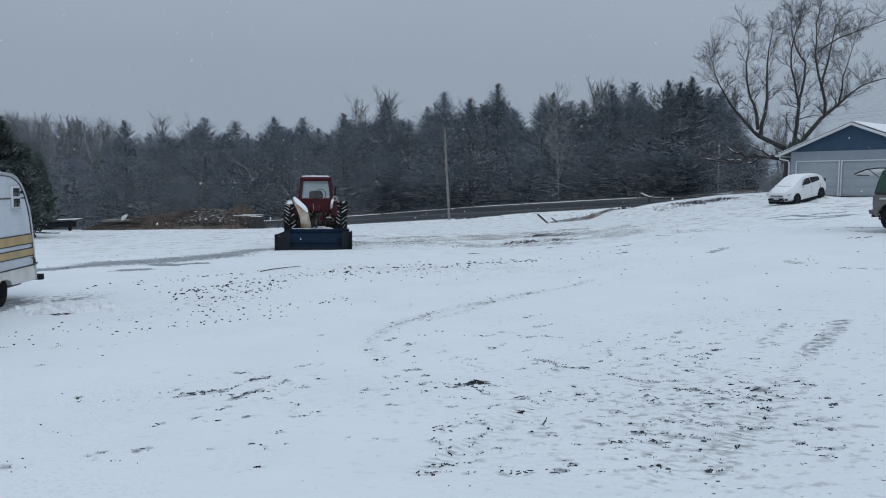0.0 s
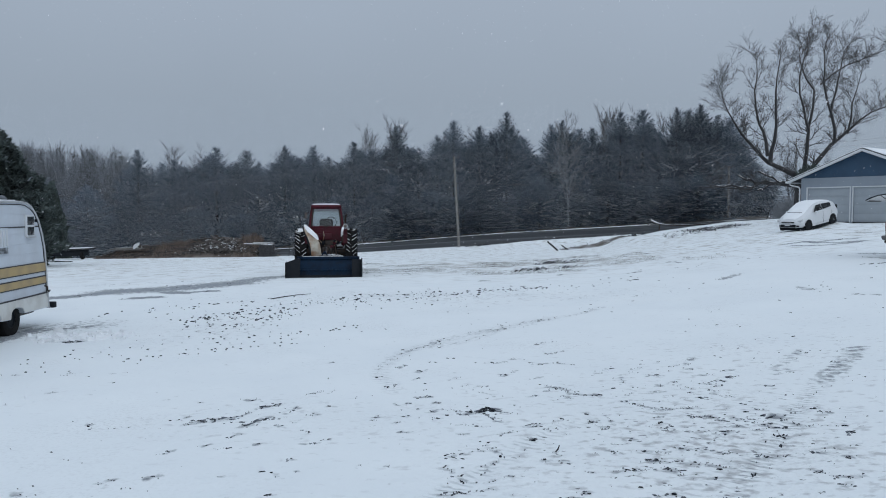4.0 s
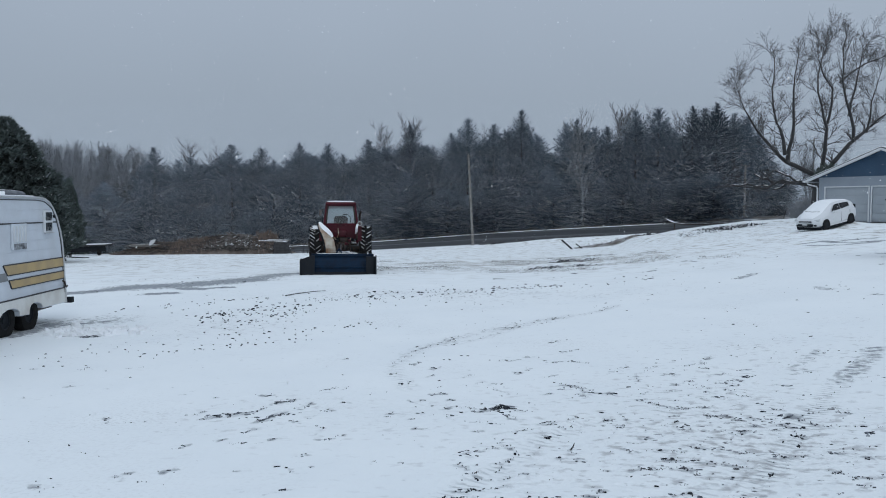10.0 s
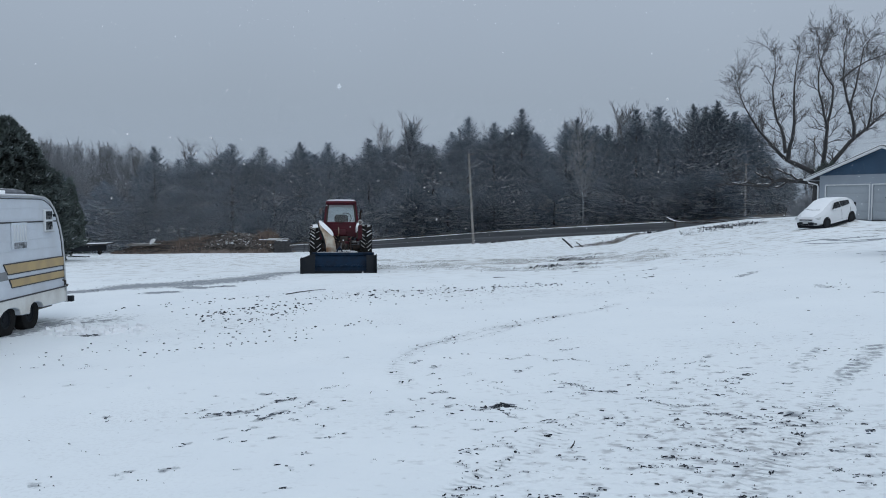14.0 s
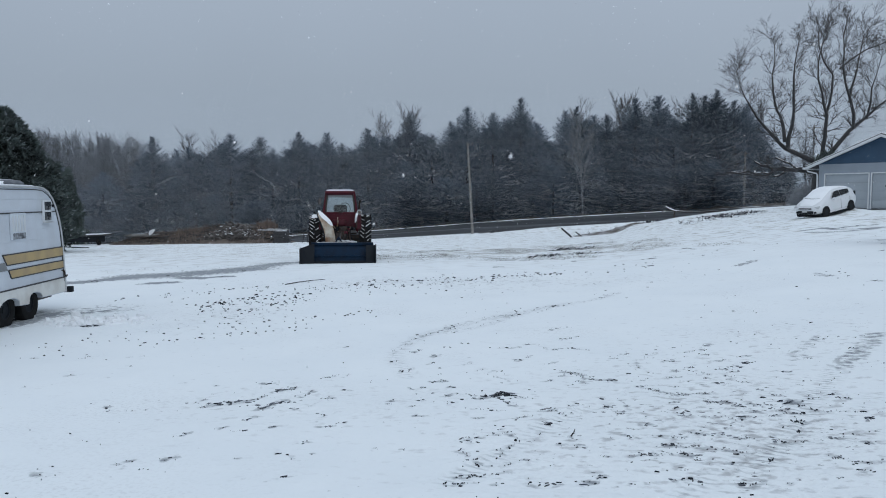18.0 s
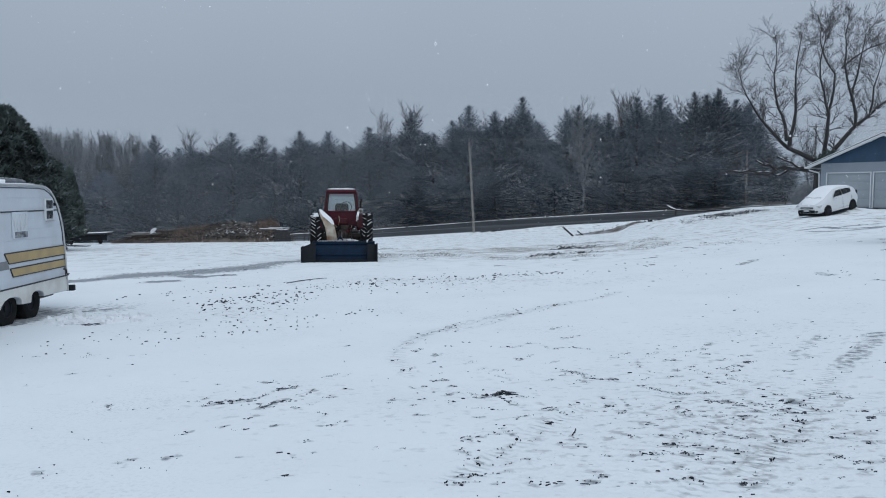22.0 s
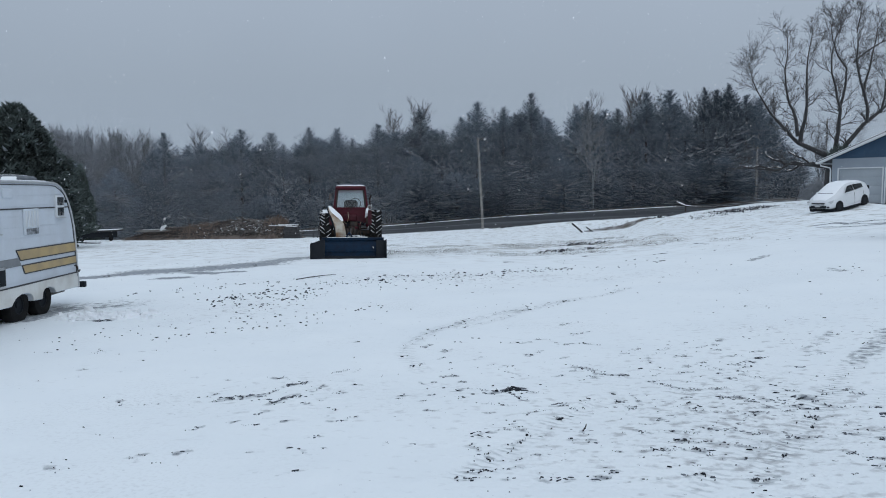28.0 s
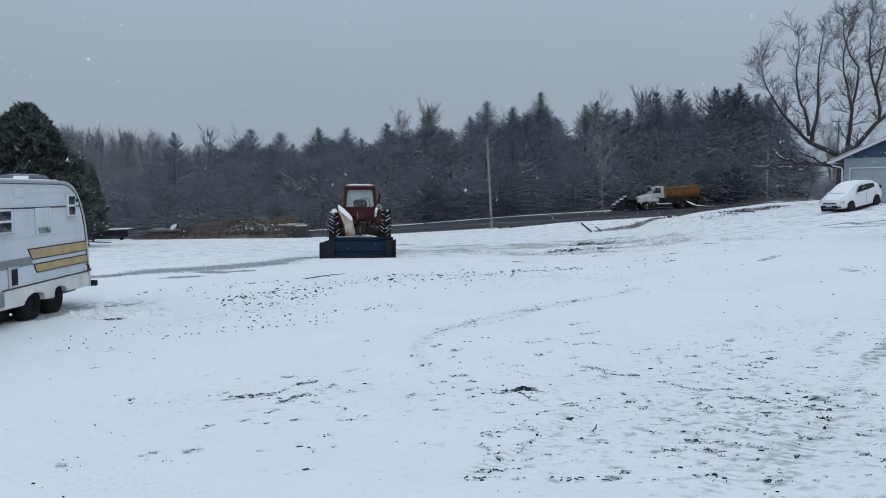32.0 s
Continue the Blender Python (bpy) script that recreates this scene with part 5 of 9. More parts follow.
    bm = loft(B(), [[(x0 - w / 2, y - 0.02, z), (x0 + w / 2, y - 0.05, z), (x0 + w / 2, y + 0.03, z + 0.03), (x0 - w / 2, y + 0.06, z + 0.03)] for x0, w, y, z in
                    ((-0.75, 0.06, -0.34, 1.83), (-0.66, 0.15, -0.585, 1.735), (-0.55, 0.18, -0.75, 1.625), (-0.43, 0.17, -0.85, 1.52), (-0.34, 0.13, -0.91, 1.42), (-0.28, 0.05, -0.93, 1.34))])
    part("fender_snow", bevelled(bm, 0.012, 2, 25), SNOW, fen, "snow on the fender")
    bm = loft(B(), [[(x0 - 0.04, y, z), (x0 + 0.04, y, z), (x0 + 0.04, y + 0.16, z), (x0 - 0.04, y + 0.16, z)] for x0, y, z in ((0.55, -0.52, 1.44), (0.56, -0.56, 1.62), (0.60, -0.44, 1.78))])
    part("fender_snow", bevelled(bm, 0.015, 2, 25), SNOW_THIN, t, "thin grey snow on the fender")
    part("fender_brace", tube(B(), [(-.80, -.42, 1.74), (-.74, -.66, 1.56), (-.66, -.82, 1.38), (-.56, -.90, 1.1), (-.53, -.92, .82)], [.03, .035, .035, .03, .025], 6), BLACKSTEEL, t, "dark lip beside the bent plate")
    for s in (-1, 1):
        part("window_hinge", box(B(), s * .34, .05, 2.46, .09, .05, .05, .01), DARKSTEEL, t)
    part("window_latch", box(B(), 0, .045, 1.80, .14, .04, .05, .01), DARKSTEEL, t)
    part("battery_box", box(B(), 0.66, -0.52, 1.36, 0.22, 0.2, 0.26, 0.02), DARKSTEEL, t)
    part("work_lamp", lathe(B(), [(0.001, -0.07), (0.06, -0.06), (0.10, 0.0), (0.10, 0.035), (0.001, 0.03)][::-1], "y", 16, (0.68, -0.30, 1.80), False), STEEL, t, "round chrome work lamp")
    part("lamp_lens", lathe(B(), [(0.001, -0.012), (0.085, -0.005), (0.085, 0.01), (0.001, 0.01)], "y", 16, (0.68, -0.345, 1.80), False), LENS_CLEAR, t)
    part("mirror", box(B(), -0.73, 0.2, 2.18, 0.10, 0.03, 0.22, 0.015), STEEL, t, "pale side mirror")
    part("mirror_arm", tube(B(), [(-0.60, 0.15, 2.3), (-0.73, 0.2, 2.25)], 0.012, 6), DARKSTEEL, t)
    part("exhaust_pipe", tube(B(), [(0.68, 1.0, 1.4), (0.70, 1.0, 2.1), (0.74, 0.95, 2.22)], 0.035, 8), DARKSTEEL, t)
    # black block fills the recess below the cab panel, shade in its colour
    part("rear_housing", box(B(), 0, 0.12, 0.98, 0.74, 0.2, 0.62, 0.04), BLACKSTEEL, t, "black block filling the dark recess below the cab")
    # three-point linkage, levers, hoses
    for s in (-1, 1):
        part("lower_link", tube(B(), [(s * 0.28, -0.1, 0.62), (s * 0.40, -1.15, 0.45)], 0.035, 8), DARKSTEEL, t)
        part("lift_rod", tube(B(), [(s * 0.32, -0.25, 1.15), (s * 0.37, -0.75, 0.54)], 0.025, 8), DARKSTEEL, t)
        part("lift_arm", tube(B(), [(s * 0.24, 0.1, 1.2), (s * 0.32, -0.28, 1.17)], 0.04, 8), RED, t)
    part("top_link", tube(B(), [(0, -0.1, 1.05), (0, -1.15, 0.88)], 0.03, 8), STEEL, t)
    part("hydraulic_valve", box(B(), 0.10, -0.02, 1.15, 0.3, 0.18, 0.28, 0.03), DARKSTEEL, t, "greasy hydraulic valve block")
    rnd = random.Random(3)
    for k in range(16):
        part("fitting", box(B(), rnd.uniform(-.22, .45), rnd.uniform(-.2, -.02), rnd.uniform(.72, 1.25), rnd.uniform(.05, .16), rnd.uniform(.05, .12), rnd.uniform(.05, .14), .012, Matrix.Rotation(rnd.uniform(-.4, .4), 4, "Y")), (DARKSTEEL, BLACKSTEEL, RED)[k % 3], t)
    part("seat_bracket", box(B(), -0.05, 0.0, 1.42, 0.5, 0.16, 0.22, 0.03), RED, t)
    for x0, z0, x1, z1 in ((-0.12, 1.28, -0.10, 1.62), (0.02, 0.95, -0.25, 1.3), (0.22, 1.0, 0.36, 1.28)):
        part("lever", tube(B(), [(x0, -0.12, z0), (mix(x0, x1, .5) + 0.03, -0.16, mix(z0, z1, .5)), (x1, -0.14, z1)], 0.014, 6), FENDER, t, "thin pale lever")
    for k in range(4):
        x = -0.2 + 0.13 * k
        part("hose", tube(B(), [(x, -0.1, 1.1), (x + 0.05, -0.35, 0.98), (x - 0.02, -0.5, 0.8), (x + 0.04, -0.8, 0.72)], 0.016, 6), RUBBER, t)
    bm = B()
    for k in range(7):
        box(bm, -0.25 + 0.1 * k, -0.6 + 0.04 * (k % 3), 0.78 + 0.025 * (k % 2), 0.12, 0.3, 0.03, 0.01, Matrix.Rotation(0.5 - 0.25 * k, 4, "Z"))
    part("linkage_snow", bm, SNOW_THIN, t, "snow lying on the linkage")
    # blade with end plates
    bw, bh = 2.58, 0.74
    prof = [(-0.02, 0.03), (0.02, 0.30), (0.10, 0.55), (0.22, bh), (0.25, bh), (0.14, 0.56), (0.06, 0.30), (0.02, 0.03)]
    b = part("rear_blade", prism(B(), prof, "x", -bw / 2 + 0.36, bw / 2 - 0.10), BLUE, t, "dark blue scraper blade with black end plates", smooth=False, m=pose(-0.06, -1.62, 0.0, 0, 0, -2))
    part("cutting_edge", box(B(), 0.13, -0.02, 0.09, bw - 0.5, 0.03, 0.17, 0.005), BLACKSTEEL, b)
    part("top_rail", box(B(), 0.13, 0.20, bh + 0.0, bw - 0.46, 0.13, 0.10, 0.015), BLUE, b)
    part("rail_snow", box(B(), -0.05, 0.19, bh + 0.055, bw - 1.2, 0.07, 0.018, 0.008), SNOW_THIN, b, "snow on the rail")
    part("cross_rail", box(B(), 0.13, 0.0, 0.34, bw - 0.7, 0.05, 0.05, 0.01), BLUE, b)
    part("end_plate", prism(B(), [(-0.2, 0.0), (0.45, 0.0), (0.45, 0.45), (0.25, 0.62), (-0.2, 0.60)], "x", -bw / 2, -bw / 2 + 0.03), BLACKSTEEL, b, "black end plate", smooth=False)
    part("end_plate", prism(B(), [(-bw / 2, 0.02), (-bw / 2 + 0.48, 0.05), (-bw / 2 + 0.50, 0.74), (-bw / 2 + 0.40, 0.75), (-bw / 2, 0.60)], "y", -0.14, -0.09), BLACKSTEEL, b, "black end plate")
    part("end_plate", prism(B(), [(-0.2, 0.0), (0.5, 0.0), (0.5, 0.6), (0.3, 0.72), (-0.1, 0.72), (-0.2, 0.6)], "x", bw / 2 - 0.04, bw / 2), BLACKSTEEL, b, "black end plate", smooth=False)
    part("end_plate", box(B(), bw / 2 - 0.18, -0.08, 0.36, 0.36, 0.04, 0.70, 0.01, Matrix.Rotation(0.2, 4, "Z")), BLACKSTEEL, b, "black end plate")
    part("mast", tube(B(), [(-0.3, 0.25, 0.5), (0, 0.4, 0.95), (0.3, 0.25, 0.5)], 0.04, 8), BLUE, b)
    t.scale = (1.06, 1.06, 1.06)
    return t


tractor()

# ---- cars ----
def car_shell(stations, n=18):
    """Cross-sections along y; each station: y, half width at sill, half width at belt, half width at top, z bottom, z belt, z top."""
    rings = []
    for y, ws, wb, wt, z0, zb, zt in stations:
        half = [(0.0, z0), (ws * .8, z0), (ws, z0 + (zb - z0) * .18), (wb, z0 + (zb - z0) * .62), (wb * .985, zb), (mix(wb, wt, .55), mix(zb, zt, .52)), (wt, mix(zb, zt, .90)), (wt * .80, zt), (0.0, zt + 0.012)]
        rings.append([(x, y, z) for x, z in half] + [(-x, y, z) for x, z in half[-2:0:-1]])
    return rings


def white_hatchback():
    # local: y forwards, x to the car's right, z up
    h = Vector((-0.836, -0.549))
    yaw = math.degrees(math.atan2(-h.x, h.y))
    cx, cy = 20.21, 39.80
    zf, zr = 1.29, 1.65
    c = thing("hatchback", pose(cx, cy, (zf + zr) / 2, 0, 0, yaw) @ pose(0, 0, 0, math.degrees(math.atan2(zf - zr, 2.6)), 0, 0), "white hatchback car under thin snow beside the garage", "car")
    st = [(-1.98, .66, .70, .58, .36, .72, .95), (-1.92, .76, .80, .64, .30, .82, 1.14), (-1.75, .82, .835, .60, .25, .92, 1.34), (-1.35, .84, .85, .575, .22, .95, 1.455),
          (-0.6, .845, .855, .59, .20, .94, 1.52), (-0.1, .845, .855, .59, .20, .93, 1.525), (0.40, .845, .855, .585, .20, .91, 1.46), (0.85, .84, .85, .60, .20, .90, 1.27), (1.25, .835, .845, .64, .22, .88, 1.055), (1.42, .83, .835, .65, .22, .85, .98),
          (1.65, .80, .81, .62, .22, .76, .90), (1.86, .74, .76, .56, .24, .66, .80), (2.0, .60, .65, .46, .28, .56, .69), (2.06, .40, .46, .34, .34, .50, .60)]
    bm = loft(B(), car_shell(st))
    # wheel arches
    body = part("body", bm, CARWHITE, c, "white body panels")
    body.data.set_sharp_from_angle(angle=radians(50))
    for yy in (1.30, -1.27):
        for s in (-1, 1):
            part("wheel_arch", lathe(B(), [(0.001, -0.03), (0.345, -0.03), (0.345, 0.03), (0.001, 0.03)], "x", 24, (s * 0.842, yy, 0.31), False), BLACKSTEEL, c, "dark wheel arch")
            wheel(c, s * 0.79, yy, 0.30, 0.30, 0.19, 0.17, DARKSTEEL, s, 5)
    # glass set on the shell
    def pane(name, pts, off=0.012):
        v = B()
        vs = [v.verts.new(p) for p in pts]
        v.faces.new(vs)
        bmesh.ops.solidify(v, geom=v.faces[:], thickness=off)
        return part(name, v, GLASS_DARK, c, smooth=False)
    for s in (-1, 1):
        pane("front_side_window", [(s * 0.852, 0.74, 1.02), (s * 0.846, -0.20, 1.06), (s * 0.69, -0.20, 1.385), (s * 0.70, 0.26, 1.35)])
        pane("rear_side_window", [(s * 0.846, -0.27, 1.065), (s * 0.834, -1.16, 1.12), (s * 0.715, -1.20, 1.345), (s * 0.69, -0.27, 1.385)])
        part("door_mirror", box(B(), s * 0.96, 0.62, 0.99, 0.17, 0.13, 0.13, 0.045), CARWHITE, c, "white door mirror")
        for yy, zz in ((0.05, 0.86), (-0.95, 0.88)):
            part("door_handle", box(B(), s * 0.865, yy, zz, 0.035, 0.19, 0.03, 0.012), CARWHITE, c)
        for yy in (-0.24, -1.18):
            part("door_seam", box(B(), s * 0.858, yy, 0.60, 0.008, 0.012, 0.62), PLASTIC, c, smooth=False)
        hl = bevelled(prism(B(), [(1.62, 0.64), (1.96, 0.58), (1.98, 0.67), (1.60, 0.77)], "x", min(s * 0.52, s * 0.77), max(s * 0.52, s * 0.77)), 0.03)
        part("headlight", hl, LENS_CLEAR, c, "clear swept-back headlight")
        part("fog_lamp_recess", box(B(), s * 0.57, 1.995, 0.36, 0.15, 0.08, 0.10, 0.02, Matrix.Rotation(-s * 0.5, 4, "Z")), BLACKSTEEL, c)
        part("tail_light", box(B(), s * 0.75, -1.85, 1.0, 0.11, 0.14, 0.26, 0.04), BLACKSTEEL, c, "dark tail light")
        part("sill", box(B(), s * 0.835, 0.02, 0.255, 0.04, 1.8, 0.10, 0.02), CARWHITE, c)
    # snow on windscreen, hood and roof follows the shell
    sn = [(-1.80, .48, 1.24), (-1.6, .53, 1.40), (-1.3, .55, 1.475), (-.6, .565, 1.545), (-.1, .565, 1.55), (.40, .56, 1.485), (.85, .575, 1.295), (1.25, .61, 1.08), (1.42, .62, 1.0), (1.65, .58, .92), (1.84, .50, .825), (1.94, .42, .75)]
    bm = loft(B(), [[(-w, y, z - 0.05), (-w * .9, y, z - 0.0), (-w * .4, y, z + .022), (w * .4, y, z + .022), (w * .9, y, z), (w, y, z - 0.05)] for y, w, z in sn])
    part("snow_cover", bm, SNOW, c, "even snow over hood, windscreen and roof")
    part("wiper", tube(B(), [(-0.45, 1.30, 1.075), (0.0, 1.33, 1.065), (0.5, 1.30, 1.08)], 0.014, 6), PLASTIC, c, "black wiper through the snow")
    part("grille", box(B(), 0, 2.085, 0.585, 0.80, 0.08, 0.07, 0.02), PLASTIC, c, "black upper grille")
    part("grille_bar", box(B(), 0, 2.115, 0.565, 0.5, 0.03, 0.02, 0.006), CHROME, c)
    part("lower_grille", box(B(), 0, 2.075, 0.375, 0.98, 0.07, 0.16, 0.03), BLACKSTEEL, c, "black lower grille")
    part("number_plate", box(B(), 0, 2.145, 0.44, 0.34, 0.02, 0.11, 0.01), LENS_CLEAR, c, "plain pale plate")
    # black floor hung low and wide, deepening the shade under the car
    part("underbody", box(B(), 0, -0.05, 0.14, 1.56, 3.6, 0.16, 0.02), BLACKSTEEL, c)
    c.scale = (0.84, 0.90, 0.88)


def grey_pickup():
    # local: y forwards, x to the right
    c = thing("pickup_truck", pose(15.46, 20.14, ground_z(14.6, 20.9), 0, 0, -140), "grey pickup with a green bed cap, its rear glass raised", "pickup")
    # bed: two sides with flared wheel arches, floor, tailgate
    arch = [(-1.94 + 0.44 * math.cos(radians(a)), 0.40 + 0.46 * math.sin(radians(a))) for a in range(180, -1, -20)]
    side = [(-2.48, 0.52), (-2.50, 0.62), (-2.50, 0.98), (-2.46, 1.04), (-0.55, 1.06), (-0.55, 0.42), (-1.42, 0.40)] + arch[::-1] + [(-2.41, 0.42), (-2.45, 0.46)]
    for s in (-1, 1):
        bm = prism(B(), side, "x", min(s * 0.80, s * 0.90), max(s * 0.80, s * 0.90))
        bd = part("bed_side", bevelled(bm, 0.025, 2, 40), GREYPAINT, c, "dusty grey bed side with a wheel arch")
        part("arch_lip", tube(B(), [(s * 0.905, y, z) for y, z in arch], 0.025, 6), GREYPAINT, bd)
        part("bed_rail", box(B(), s * 0.86, -1.5, 1.065, 0.14, 1.9, 0.04, 0.012), PLASTIC, c)
        part("tail_light", box(B(), s * 0.84, -2.48, 0.86, 0.10, 0.08, 0.26, 0.02), LENS_RED, c, "dark red tail light")
        part("side_marker", box(B(), s * 0.905, -2.25, 0.93, 0.02, 0.16, 0.05, 0.006), LENS_CLEAR, c)
        for yy in (-1.94, 1.75):
            wheel(c, s * 0.76, yy, 0.36, 0.36, 0.24, 0.20, STEEL, s, 5)
    part("tailgate", box(B(), 0, -2.47, 0.80, 1.56, 0.06, 0.48, 0.02), GREYPAINT, c, "grey tailgate")
    part("bed_floor", box(B(), 0, -1.5, 0.60, 1.6, 1.9, 0.06), GREYPAINT, c, smooth=False)
    part("wheel_housing", box(B(), 0, -1.94, 0.62, 1.62, 0.84, 0.42, 0.1), BLACKSTEEL, c)
    part("bumper", bevelled(prism(B(), [(-2.52, 0.46), (-2.60, 0.48), (-2.63, 0.57), (-2.60, 0.60), (-2.50, 0.58)], "x", -0.84, 0.84), 0.02), GREYPAINT, c, "grey step bumper")
    part("tow_hitch", tube(B(), [(0.1, -2.4, 0.40), (0.1, -2.78, 0.40)], 0.04, 8), DARKSTEEL, c, "dark tow hitch")
    part("exhaust_tip", tube(B(), [(0.55, -1.9, 0.36), (0.60, -2.42, 0.34)], 0.035, 8), DARKSTEEL, c)
    part("frame_rail", box(B(), 0, 0, 0.46, 1.0, 4.9, 0.16, 0.02), DARKSTEEL, c)
    # cab and hood
    cabp = [(-0.50, 0.42), (-0.50, 1.08), (-0.42, 1.70), (-0.30, 1.74), (0.55, 1.74), (1.05, 1.12), (2.50, 1.02), (2.62, 0.90), (2.64, 0.46), (2.18, 0.40), (1.32, 0.40)]
    part("cab", bevelled(prism(B(), cabp, "x", -0.86, 0.86), 0.06, 3, 25), GREYPAINT, c, "grey cab")
    for s in (-1, 1):
        part("side_window", prism(B(), [(-0.38, 1.12), (0.86, 1.12), (0.48, 1.62), (-0.34, 1.62)], "x", s * 0.862 - .008, s * 0.862 + .008), GLASS_DARK, c, smooth=False)
        part("headlight", box(B(), s * 0.68, 2.58, 0.80, 0.26, 0.12, 0.18, 0.03), LENS_CLEAR, c)
        part("door_mirror", box(B(), s * 0.98, 0.85, 1.18, 0.16, 0.1, 0.16, 0.03), PLASTIC, c)
    # bed cap in green fibreglass
    cap = loft(B(), [[(-w, y0, 1.085), (w, y0, 1.085), (w * .985, y0 + d * .35, 1.40), (w * .93, y0 + d * .8, 1.72), (w * .8, y0 + d, 1.80), (0, y0 + d, 1.825), (-w * .8, y0 + d, 1.80), (-w * .93, y0 + d * .8, 1.72), (-w * .985, y0 + d * .35, 1.40)] for y0, d, w in ((-2.50, 0.22, 0.86), (-2.44, 0.20, 0.87), (-1.5, 0.0, 0.875), (-0.60, 0.0, 0.87))])
    cap = part("bed_cap", bevelled(cap, 0.015, 2, 35), GREEN, c, "glossy dark green bed cap")
    for s in (-1, 1):
        part("cap_window", box(B(), s * 0.862, -1.22, 1.42, 0.02, 0.95, 0.36, 0.008), GLASS_DARK, cap)
        part("gas_strut", tube(B(), [(s * 0.70, -2.36, 1.48), (s * 0.66, -2.72, 1.75)], 0.012, 6), DARKSTEEL, cap)
    part("cap_foot", box(B(), 0, -1.55, 1.09, 1.76, 1.9, 0.03, 0.006), PLASTIC, cap)
    gl = bevelled(prism(B(), [(-2.27, 1.82), (-2.50, 1.825), (-2.80, 1.78), (-3.02, 1.70), (-3.13, 1.63), (-3.12, 1.60), (-3.0, 1.665), (-2.79, 1.745), (-2.50, 1.79), (-2.27, 1.785)], "x", -0.72, 0.72), 0.006)
    gl = part("rear_glass", gl, GLASS_DARK, cap, "raised dark rear glass")
    part("glass_handle", box(B(), 0, -3.14, 1.615, 0.9, 0.09, 0.06, 0.02), PLASTIC, c)
    part("cap_snow", box(B(), 0, -1.45, 1.835, 1.2, 1.6, 0.025, 0.01), SNOW_THIN, cap, "dusting of snow on the cap")


white_hatchback()
grey_pickup()

# ---- trees ----
def leafy(m):
    """Lets part of the daylight pass through thin sprays."""
    n, l = m.node_tree.nodes, m.node_tree.links
    b = n["Principled BSDF"]
    tr, mx = n.new("ShaderNodeBsdfTranslucent"), n.new("ShaderNodeMixShader")
    mx.inputs[0].default_value = 0.6
    l.new(b.inputs["Base Color"].links[0].from_socket, tr.inputs["Color"])
    l.new(b.outputs[0], mx.inputs[1])
    l.new(tr.outputs[0], mx.inputs[2])
    l.new(mx.outputs[0], n["Material Output"].inputs["Surface"])


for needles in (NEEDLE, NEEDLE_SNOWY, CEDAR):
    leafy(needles)


